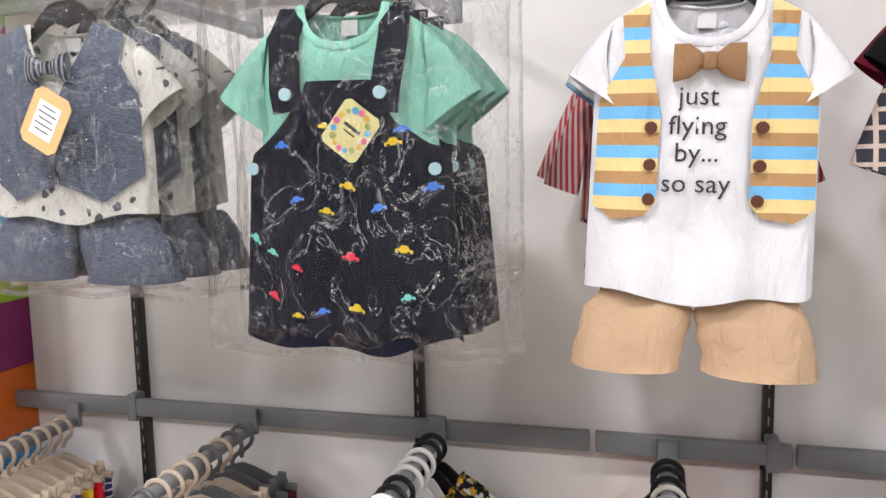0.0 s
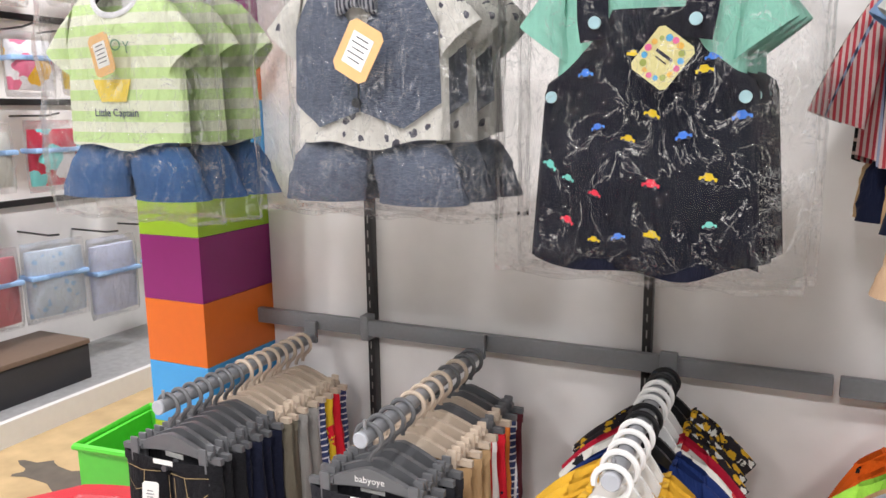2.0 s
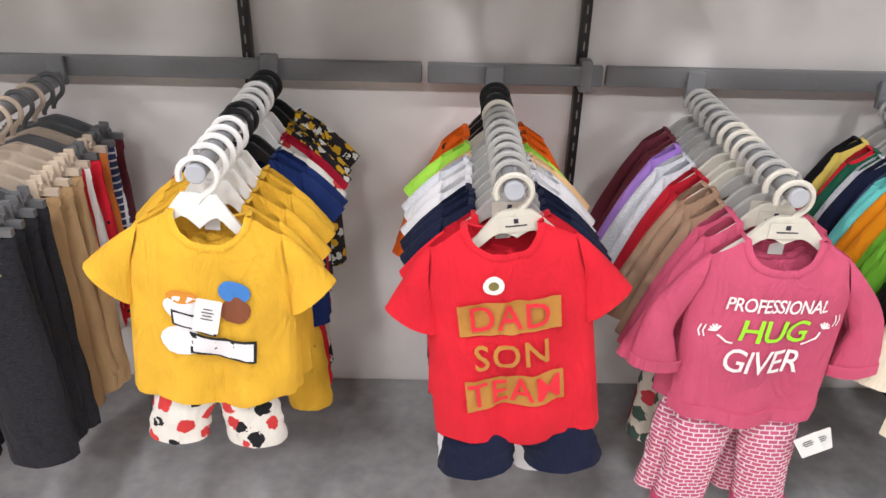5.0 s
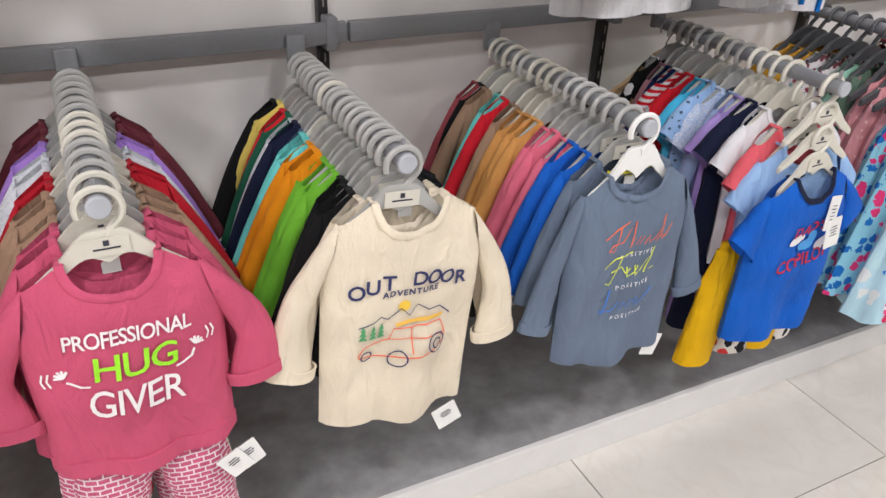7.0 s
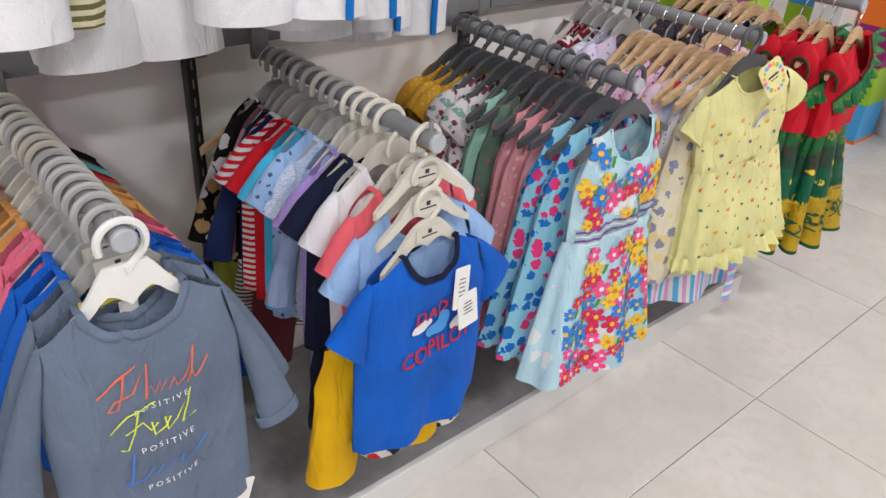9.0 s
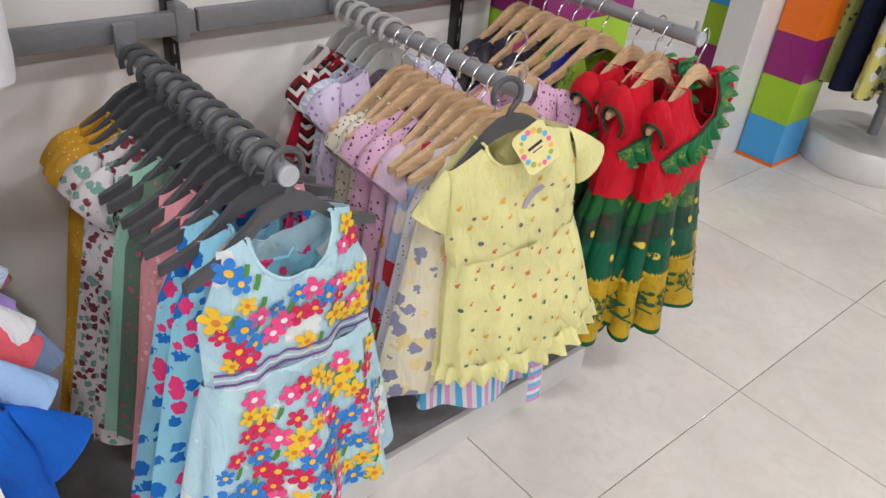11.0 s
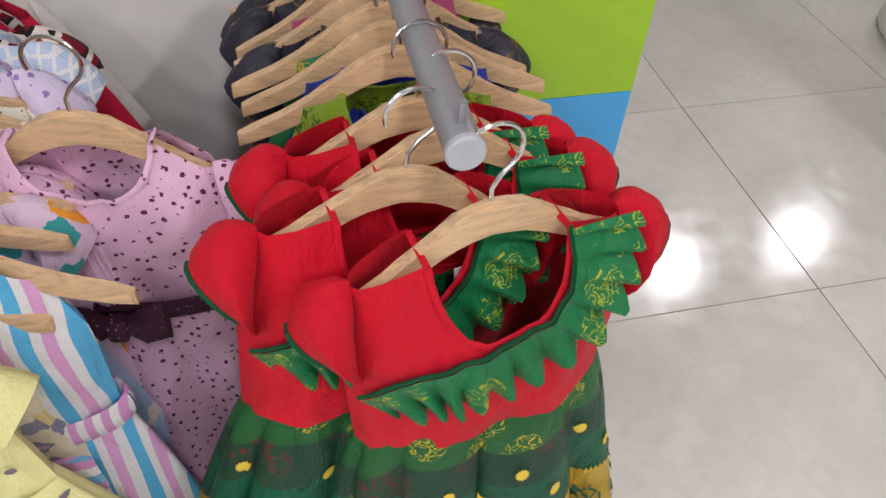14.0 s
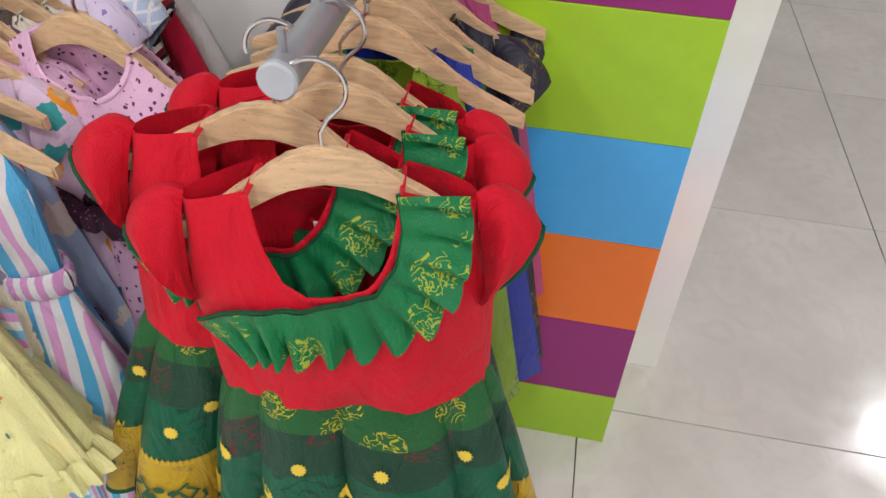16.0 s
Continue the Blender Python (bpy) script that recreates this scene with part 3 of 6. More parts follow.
def sleeve_bm(c, side, length, angle, r0=0.041, r1=0.034, bend=0.0, puff=0.0, thick=0.5, seed=0, elbow=0.0):
    """Sleeve between an upper edge from the shoulder tip and a lower edge from the armpit; angle in degrees below level."""
    n, rings = 16, []
    S = Vector((c.sh * 0.97, c.z0 - c.slope * 0.9))
    A = Vector((c.w * 0.95, c.z0 - c.armpit * 1.12))
    steps = 12 if length > 0.12 else 9
    p = S.copy()
    for i in range(steps + 1):
        t = i / steps
        a = radians(angle + (bend - 14 * (1 - t) ** 2) + elbow * min(1, max(0, (t - 0.35) / 0.3)))
        nrm = Vector((-math.sin(a), -math.cos(a)))
        low = p + (A - S).lerp(nrm * 2 * r1, t ** 0.75)
        mid, half = (p + low) / 2, (p - low) / 2
        hl = half.length * (1 + puff * math.sin(math.pi * t) ** 0.8)
        ax = half.normalized()
        b = lerp(0.013, r1 * thick, t ** 0.6) * (1 + puff * 2.6 * math.sin(math.pi * t) ** 0.8)
        ring = []
        for k in range(n):
            th = 2 * math.pi * k / n
            w = 1 + 0.10 * noise.noise(Vector((math.cos(th) * 1.7, math.sin(th) * 1.7, seed * 1.3 + t * 4.0)))
            cr = 0.10 * b * math.sin(9 * t * (1 + length * 4) + 2.0 * math.cos(th) + seed)
            ring.append((side * (mid.x + ax.x * hl * math.cos(th)), (b * w + cr) * math.sin(th) - 0.004 * t, mid.y + ax.y * hl * math.cos(th)))
        rings.append(ring)
        p = p + Vector((math.cos(a), -math.sin(a))) * length / steps
    return loft(bmesh.new(), rings), rings[-1]


def band_bm(ring, h, out=0.002, up=(0, 0, 1)):
    """Cuff or hem: a raised strip along a closed ring."""
    ctr = sum((Vector(p) for p in ring), Vector()) / len(ring)
    grow = [Vector(p) + (Vector(p) - ctr).normalized() * out for p in ring]
    u = Vector(up) * h
    inn = [Vector(p) - (Vector(p) - ctr).normalized() * 0.001 for p in ring]
    return loft(bmesh.new(), [[p + u for p in inn], [p + u for p in grow], grow, inn])


CUTS = {}


def top_garment(name, label, category, group, m, cloth, cut, sleeve=None, trim=None, sleeve_cloth=None, hem_band=False, cuffs=False, neck_label=False):
    """Shirt, tee or sweatshirt: body, two sleeves, collar, perhaps cuffs and a hem band."""
    t = thing(name, label, category, group, m)
    key = cut.key
    part("body", shared(("body", key), lambda: sheet_bm(cut)), cloth, t)
    part("collar", shared(("collar", key, category), lambda: collar_bm(cut, 0.0026 if category == "dress" else 0.0052)), trim or cloth, t)
    if sleeve:
        for side in (-1, 1):
            kw = dict(sleeve)
            sk = ("sleeve", key, side, tuple(sorted(kw.items())))
            ring = sleeve_bm(cut, side, seed=cut.seed + side, **kw)[1] if cuffs else None
            sl = part("sleeve", shared(sk, lambda: sleeve_bm(cut, side, seed=cut.seed + side, **kw)[0]), sleeve_cloth or cloth, t)
            if cuffs:
                a = radians(kw["angle"] + kw.get("bend", 0) + kw.get("elbow", 0))
                part("cuff", shared(("cuff",) + sk, lambda: band_bm(ring, 0.018, 0.002, (-side * math.cos(a), 0, math.sin(a)))), trim or cloth, sl)
    if hem_band:
        def hem():
            ring = []
            for side in (-1, 1):
                for i in range(13):
                    s = (-1 + 2 * i / 12) * -side
                    ring.append((s * cut.width(cut.length), cut.y(s, cut.length, side), cut.z0 - cut.length - 0.006 + 0.010 * s * s))
            return band_bm(ring, 0.024, 0.0025)
        part("hem_band", shared(("hem_band", key), hem), trim or cloth, t)
    if neck_label:
        bm = boxbm(-0.010, 0.010, -0.0005, 0.0005, -0.012, 0.006)
        p_ = part("neck_label", bm, PAPER, t, "small white woven label")
        p_.matrix_basis = pose(0, cut.y(0, cut.back + 0.01, 1) - 0.003, cut.z0 - cut.back - 0.008)
    return t


def legs_bm(side, w, length, z0, ankle, depth, gap=0.0, seed=0, splay=0.02, tuck=1.0):
    rings = []
    for i in range(13):
        t = i / 12
        hw = lerp(w * 0.5, ankle, t ** 0.8)
        cx = lerp(w * 0.5, w * 0.5 + splay, t) + gap * t
        dz = z0 - length * t
        rings.append([(side * px + 0.004 * noise.noise(Vector((t * 6, k, seed))), py + 0.003 * noise.noise(Vector((t * 7, k * 0.7, seed + 4))), pz)
                      for k, (px, py, pz) in enumerate(ellipse_ring(cx, 0, dz, (1, 0), hw * lerp(tuck ** 0.3, 1, min(1, t * 4)), lerp(depth, ankle * 0.6, t) * lerp(tuck, 1, min(1, t * 3)), 16, 0.12, seed + t * 2))])
    return loft(bmesh.new(), rings), rings[-1]


def trousers(name, label, group, m, cloth, w=0.085, length=0.28, z0=-0.125, ankle=0.04, depth=0.022, seed=0, splay=0.015, waist=None, cuff=None):
    tuck = 0.45 if z0 < -0.2 else 1.0
    t = thing(name, label, "trousers", group, m)
    key = (w, length, z0, ankle, depth, seed, splay)
    ring = ellipse_ring(0, 0, z0 - 0.004, (1, 0), w * tuck ** 0.3, depth * 1.02 * tuck, 24, 0.05, seed)
    for side in (-1, 1):
        lg = part("leg", shared(("leg", key, side), lambda: legs_bm(side, w, length, z0, ankle, depth, 0, seed, splay, tuck)[0]), cloth, t)
        if cuff:
            end = legs_bm(side, w, length, z0, ankle, depth, 0, seed, splay, tuck)[1]
            part("cuff", shared(("cuff", key, side), lambda: band_bm(end, 0.016, 0.002)), cuff, lg)
    part("waistband", shared(("waistband", key), lambda: band_bm(ring, 0.018, 0.002, (0, 0, 1))), waist or cloth, t)
    return t


def skirt_bm(w0, w1, d0, d1, za, zb, t0=0.0, t1=1.0, pleats=9, amp=0.10, n=72, rows=12, seed=0, wav=0.0):
    """Gathered skirt between two fractions of its height; the pleats deepen downward."""
    rings = []
    for i in range(rows + 1):
        t = lerp(t0, t1, i / rows)
        ring = []
        for k in range(n):
            a = 2 * math.pi * k / n
            p = math.cos(pleats * a + seed + 0.8 * math.sin(2 * a + seed)) * amp * (0.32 + 0.68 * t) + 0.10 * t * noise.noise(Vector((math.cos(a) * 1.8, math.sin(a) * 1.8, seed + t)))
            ring.append((lerp(w0, w1, t ** 0.85) * math.cos(a) * (1 + p * 0.35), lerp(d0, d1, t) * math.sin(a) * (1 + p * 2.0) + 0.004 * p, lerp(za, zb, t) + wav * math.cos(pleats * a + seed) * t))
        rings.append(ring)
    return loft(bmesh.new(), rings)


def skirt_front(w0, w1, d0, d1, za, zb, pleats, amp, seed):
    def f(x, z):
        t = min(1, max(0, (za - z) / (za - zb)))
        wx = lerp(w0, w1, t ** 0.85)
        a = -math.acos(max(-1, min(1, x / wx)))
        p = math.cos(pleats * a + seed + 0.8 * math.sin(2 * a + seed)) * amp * (0.32 + 0.68 * t) + 0.10 * t * noise.noise(Vector((math.cos(a) * 1.8, math.sin(a) * 1.8, seed + t)))
        return lerp(d0, d1, t) * math.sin(a) * (1 + p * 2.0) + 0.004 * p
    return f


def ruffle_bm(pts, outward, width, waves, amp):
    """Frilled strip along a line; outward(i) gives the direction in x and z in which it flares."""
    bm = bmesh.new()
    rows = []
    N = len(pts)
    for i, p in enumerate(pts):
        o = outward[i]
        ph = waves * 2 * math.pi * i / (N - 1)
        row = []
        for j in range(5):
            t = j / 4
            row.append(bm.verts.new((p[0] + o[0] * width * t + 0.15 * amp * math.cos(ph) * t, p[1] - 0.003 - amp * t * (0.6 + math.sin(ph)) * (0.5 + 0.5 * t), p[2] + o[1] * width * t)))
        rows.append(row)
    for a, b in zip(rows, rows[1:]):
        for j in range(4):
            bm.faces.new((a[j], a[j + 1], b[j + 1], b[j]))
    return bm


def card_tag(label, m, group="", w=0.036, h=0.044, colour=None, cut=0.0015, ink=True, bars=5):
    """Card price tag with bars where its print cannot be read."""
    t = thing("price_tag", label, "tag", group, m)
    o = [(-w / 2 + cut, h / 2), (w / 2 - cut, h / 2), (w / 2, h / 2 - cut), (w / 2, -h / 2 + cut), (w / 2 - cut, -h / 2), (-w / 2 + cut, -h / 2), (-w / 2, -h / 2 + cut), (-w / 2, h / 2 - cut)]
    part("card", plate(bmesh.new(), o, -0.0006, 0.0006), colour or PAPER, t, smooth=False)
    if colour is not None and ink:
        part("label", boxbm(-w * 0.30, w * 0.30, -0.0012, -0.0007, -h * 0.30, h * 0.30), PAPER, t, "white printed label", smooth=False)
    if ink:
        for i in range(bars):
            ww = w * (0.24 if i % 2 else 0.18)
            part("bar", boxbm(-ww, ww, -0.0017, -0.0012, -0.0006, 0.0006), INK, t, smooth=False).matrix_basis = pose(0, 0, h * (0.22 - 0.10 * i))
    return t


def print_on(t, name, bm, material, surface, label="", lift=0.0024, step=0.012):
    return part(name, lay_on(bm, surface, lift, step), material, t, label, smooth=True)


def ink(c):
    return solid("print_ink", c, 0.75, 0, 0.06, 200)


# ---- display arms ----
ARM_Z, ARM_TIP = 0.775, -0.468
# height of each lower arm by its place along the wall
ARMS = {-0.161: 0.762, 0.254: 0.777, 0.635: 0.788, 1.036: 0.774, 1.397: 0.772, 1.746: 0.764, 2.125: 0.756, 2.525: 0.768, 2.945: 0.772, 3.314: 0.8, 3.732: 0.817}


def arm(x, z=ARM_Z, tip=ARM_TIP):
    t = thing("display_arm", "grey steel display arm hooked on the wall rail", "display arm", "display arms", pose(x, 0, z))
    bm = sweep(bmesh.new(), [(0, 0.0, 0), (0, tip * 0.5, 0), (0, tip + 0.004, 0)], ARM_R, 18)
    part("tube", bm, TUBE, t)
    part("end_cap", sweep(bmesh.new(), [(0, tip + 0.0045, 0), (0, tip + 0.0005, 0), (0, tip - 0.001, 0)], [ARM_R + 0.0006, ARM_R + 0.0006, ARM_R - 0.001], 18), CAPG, t)
    part("stop_pin", sweep(bmesh.new(), [(0, tip + 0.016, ARM_R - 0.001), (0, tip + 0.016, ARM_R + 0.015)], 0.003, 8), TUBE, t)
    part("saddle", boxbm(-0.016, 0.016, -0.010, 0.0015, -0.012, 0.040, bevel=0.003), GREY, t)
    return t


rng = random.Random(7)


def sway(x, y, z=ARM_Z, yaw=5.0, roll=2.5):
    return pose(x, y, z, rng.uniform(-1.5, 1.5), rng.uniform(-roll, roll), rng.uniform(-yaw, yaw))

# ---- colours ----


def C(r, g, b, k=1.12):
    def lin(v):
        v /= 255
        return (v / 12.92 if v <= 0.04045 else ((v + 0.055) / 1.055) ** 2.4)
    vals = [lin(v) for v in (r, g, b)]
    k = min(k, 0.84 / max(vals))
    return tuple(round(v * k, 4) for v in vals)


RED, NAVY, WHITE, LGREY = C(214, 36, 52), C(24, 30, 54), C(232, 232, 236), C(196, 202, 212)
YELLOW, PINK, TAUPE, CREAM = C(238, 186, 60), C(196, 84, 114), C(160, 130, 108), C(253, 240, 216)
BLACK, GREEN, ORNG, AQUA = C(22, 22, 24), C(112, 182, 54), C(242, 150, 24), C(110, 208, 204)
SLATE, ROYAL, ROSE, TAN = C(104, 118, 138), C(26, 96, 196), C(226, 112, 138), C(206, 148, 84)
SKY, LILAC, CORAL, MAROON = C(150, 184, 226), C(166, 142, 208), C(238, 104, 116), C(104, 46, 56)
LIMEG, PEACH, DGREEN, MUSTARD = C(166, 226, 82), C(236, 196, 146), C(34, 92, 70), C(206, 152, 40)

TEE = dict(length=0.088, angle=50, r1=0.040)
PUFF = dict(length=0.075, angle=40, r1=0.040, puff=0.25)
LONG = dict(length=0.215, angle=64, r1=0.026, bend=6)


def cut_for(kind, seed):
    if kind == "long":
        return Cut(w=0.108, length=0.30, sh=0.092, seed=seed)
    if kind == "frock":
        return Cut(w=0.122, length=0.50, sh=0.098, nh=0.055, drop=0.055, slope=0.022, armpit=0.095, hem=0.195, seed=seed, fold=0.011, depth=0.034, shelf=0.015)
    if kind == "tank":
        return Cut(w=0.118, length=0.44, sh=0.086, nh=0.048, drop=0.055, slope=0.016, armpit=0.10, hem=0.182, seed=seed, fold=0.009, depth=0.030, shelf=0.014)
    return Cut(w=0.108, length=0.315, sh=0.094, seed=seed)


NAMES = {"tee": ("tee_shirt", "short-sleeved cotton child's T-shirt", "shirt"), "long": ("sweatshirt", "long-sleeved cotton child's sweatshirt", "shirt"),
         "tank": ("sleeveless_dress", "sleeveless child's cotton dress", "dress"), "frock": ("frock", "puff-sleeved child's cotton frock", "dress")}


def hung(x, y, kind, cloth, colour, style, group, z=ARM_Z, under=None, card=False, trim=None, ulen=0.20):
    """A hanger and the garment on it."""
    m = sway(x, y, z)
    hanger(style, m, "hangers of the " + group, card)
    name, lab, cat = NAMES[kind]
    seed = rng.randrange(4)
    sleeve = {"tee": TEE, "long": LONG, "tank": None, "frock": PUFF}[kind]
    extra = pose(rng.uniform(-0.003, 0.003), 0, {"wood": -0.030, "dark": -0.016}.get(style, 0.0) + rng.uniform(-0.003, 0.002))
    t = top_garment(name, colour + " " + lab + " on a hanger", cat, group, m @ extra, cloth, cut_for(kind, seed), sleeve, trim=trim)
    if under:
        trousers("trousers", under[1] + " child's trousers hung under the shirt", "trousers of the " + group, m @ extra, under[0], w=0.094, length=ulen, z0=-0.335, seed=seed)
    return m


def stack(x, group, spec, y_front=-0.445, y_back=-0.040):
    """Garments along one arm, front to back: (kind, cloth, colour, hanger style, under)."""
    n = len(spec)
    for i, s in enumerate(spec):
        if s is None:
            continue
        y = lerp(y_front, y_back, i / max(1, n - 1)) + rng.uniform(-0.003, 0.003)
        hung(x, y, s[0], s[1], s[2], s[3], group, z=ARMS[x] - (s[5] if len(s) > 5 else 0), under=s[4] if len(s) > 4 else None, card=i < 3 and s[3] in ("grey", "cream"))


for ax_, az_ in ARMS.items():
    arm(ax_, az_)

f = fabric
COMIC = f(C(226, 222, 214), "bloom", C(30, 30, 34), C(200, 60, 60), 0.03)
COMICD = f(C(44, 40, 44), "bloom", C(222, 176, 50), C(220, 220, 214), 0.022)
# yellow tees
stack(0.635, "yellow arm", [None, ("tee", f(YELLOW), "golden yellow", "white"), ("tee", f(YELLOW), "golden yellow", "white"), ("tee", f(YELLOW), "golden yellow", "white"),
      ("tee", f(YELLOW), "golden yellow", "white"), ("tee", f(C(24, 42, 92)), "navy", "black", (f(YELLOW), "yellow")), ("tee", f(C(24, 42, 92)), "navy", "black"),
      ("tee", COMIC, "white comic-printed", "white", (f(RED), "red")), ("tee", f(C(170, 24, 50)), "crimson", "white", (f(MAROON), "maroon")), ("tee", COMICD, "black comic-printed", "white", (COMIC, "white printed")),
      ("tee", COMICD, "black comic-printed", "black", (COMIC, "white printed")), ("tee", COMICD, "black comic-printed", "black")])
# red tees
stack(1.036, "red arm", [None, ("tee", f(RED), "bright red", "grey"), ("tee", f(NAVY), "navy", "grey", (f(WHITE), "white")), ("tee", f(NAVY), "navy", "grey"), ("tee", f(NAVY), "navy", "grey"),
      ("tee", f(WHITE), "white", "grey"), ("tee", f(WHITE), "white", "grey"), ("tee", f(LGREY, "marl", WHITE), "light grey", "grey"), ("tee", f(PEACH), "peach", "grey"),
      ("tee", f(LIMEG), "lime green", "cream"), ("long", f(C(232, 100, 24)), "orange", "black", (f(C(232, 100, 24)), "orange")), ("long", f(C(232, 100, 24), "dots", BLACK, None, 0.05), "orange black-patched", "black"), ("long", f(C(232, 100, 24)), "orange", "black")])
# pink sweatshirts
LEAF = f(C(222, 214, 200), "bloom", C(70, 90, 80), C(190, 60, 70), 0.035)
stack(1.397, "pink arm", [None, ("long", f(PINK), "dusty pink", "cream", (f(C(196, 92, 124), "basket", C(240, 222, 226), None, 0.03), "pink printed")), ("long", f(PINK), "dusty pink", "grey"), ("long", f(TAUPE), "taupe", "grey", (LEAF, "leaf-printed white")),
      ("long", f(TAUPE), "taupe", "grey", (LEAF, "leaf-printed white")), ("long", f(TAUPE), "taupe", "cream"), ("long", f(C(178, 28, 44)), "deep red", "cream", (f(C(178, 28, 44)), "deep red")), ("long", f(C(178, 28, 44)), "deep red", "cream"),
      ("long", f(LGREY, "marl", WHITE), "pale grey marl", "grey"), ("long", f(LGREY, "marl", WHITE), "pale grey marl", "grey"), ("long", f(C(170, 130, 214)), "lavender", "grey"), ("long", f(MAROON), "maroon", "grey"),
      ("long", f(MAROON), "maroon", "grey"), ("long", f(MAROON), "maroon", "grey")])
# cream sweatshirts
stack(1.746, "cream arm", [None, ("long", f(CREAM), "cream", "grey"), ("long", f(BLACK), "black", "grey"), ("long", f(BLACK), "black", "grey"), ("long", f(BLACK), "black", "grey"),
      ("long", f(GREEN), "leaf green", "grey"), ("long", f(GREEN), "leaf green", "grey"), ("long", f(GREEN), "leaf green", "grey"), ("long", f(ORNG), "orange", "grey"), ("long", f(ORNG), "orange", "grey"),
      ("long", f(AQUA), "aqua", "grey"), ("long", f(AQUA), "aqua", "cream"), ("long", f(C(80, 96, 130)), "denim blue", "grey"), ("long", f(NAVY), "navy", "grey"), ("long", f(LGREY, "marl", WHITE), "pale grey marl", "grey"),
      ("long", f(DGREEN), "bottle green", "grey"), ("long", f(RED), "red", "grey"), ("long", f(C(236, 216, 110)), "pale yellow", "grey"), ("long", f(BLACK), "black", "grey")])
# slate sweatshirts
stack(2.125, "slate arm", [None, ("long", f(SLATE), "slate grey", "grey"), ("long", f(ROYAL), "royal blue", "grey"), ("long", f(ROYAL), "royal blue", "grey"), ("long", f(ROSE), "rose pink", "grey"),
      ("long", f(ROSE), "rose pink", "grey"), ("long", f(ROSE), "rose pink", "grey"), ("long", f(TAN), "camel", "grey"), ("long", f(TAN), "camel", "cream"), ("long", f(TAN), "camel", "cream"), ("long", f(TAUPE), "taupe", "cream"),
      ("long", f(RED), "red", "grey"), ("long", f(AQUA), "aqua", "cream"), ("long", f(TAUPE), "taupe", "cream"), ("long", f(BLACK), "black", "grey"), ("long", f(C(150, 70, 80)), "dusty maroon", "cream")])
# blue tees
REDST = f(C(204, 30, 44), "stripes", WHITE, None, 0.011)
stack(2.525, "blue arm", [None, ("tee", f(SKY), "light blue", "cream", None, 0.05), ("tee", f(CORAL), "coral pink", "cream", None, 0.025), ("tee", f(WHITE), "white", "cream", (f(LILAC), "lilac")), ("tee", f(NAVY), "navy", "cream", (f(NAVY), "navy")),
      ("tee", f(LILAC), "lilac", "cream", (f(LILAC), "lilac")), ("long", f(C(150, 170, 208)), "powder blue", "cream"), ("tee", f(SKY, "marl", WHITE), "pale blue marl", "grey"), ("tee", f(SKY, "sprig", C(70, 90, 120), None, 0.014), "pale blue printed", "grey"),
      ("tee", f(C(70, 180, 220)), "turquoise", "cream"), ("tee", f(C(204, 30, 44)), "red", "grey"), ("tee", REDST, "red and white striped", "grey", (f(MAROON), "maroon")), ("long", f(C(28, 44, 88)), "navy", "grey"),
      ("long", f(C(180, 130, 140)), "dusty rose", "grey"), ("long", f(BLACK, "bloom", WHITE, C(190, 160, 110), 0.03), "black and white printed", "grey", (f(C(92, 86, 70), "stripes", WHITE, None, 0.008), "olive striped")), ("tank", f(C(140, 150, 60)), "olive", "wood")])
# floral arm
FLOWER = f(C(150, 214, 236), "bloom", C(30, 110, 190), C(222, 60, 120), 0.024)
LACE = f(C(214, 150, 156), "sprig", C(236, 196, 196), None, 0.016)
DITSY = f(C(214, 208, 210), "bloom", C(120, 60, 70), C(120, 160, 150), 0.014)
SAGE = f(C(96, 120, 104), "sprig", C(180, 90, 110), None, 0.016)
MUST = f(C(204, 154, 48), "dots", C(240, 220, 170), None, 0.008)
stack(2.945, "floral arm", [None, ("tank", FLOWER, "blue floral", "dark"), ("tank", FLOWER, "blue floral", "dark"), ("tank", LACE, "dusty pink lace", "dark"), ("tank", LACE, "dusty pink lace", "dark"), ("tank", LACE, "dusty pink lace", "dark"),
      ("tank", SAGE, "sage green printed", "dark"), ("tank", f(C(150, 196, 176)), "mint", "dark"), ("frock", DITSY, "grey ditsy-printed", "dark"), ("frock", DITSY, "grey ditsy-printed", "dark"), ("frock", MUST, "mustard dotted", "dark"),
      ("frock", MUST, "mustard dotted", "dark"), ("frock", MUST, "mustard dotted", "dark")])
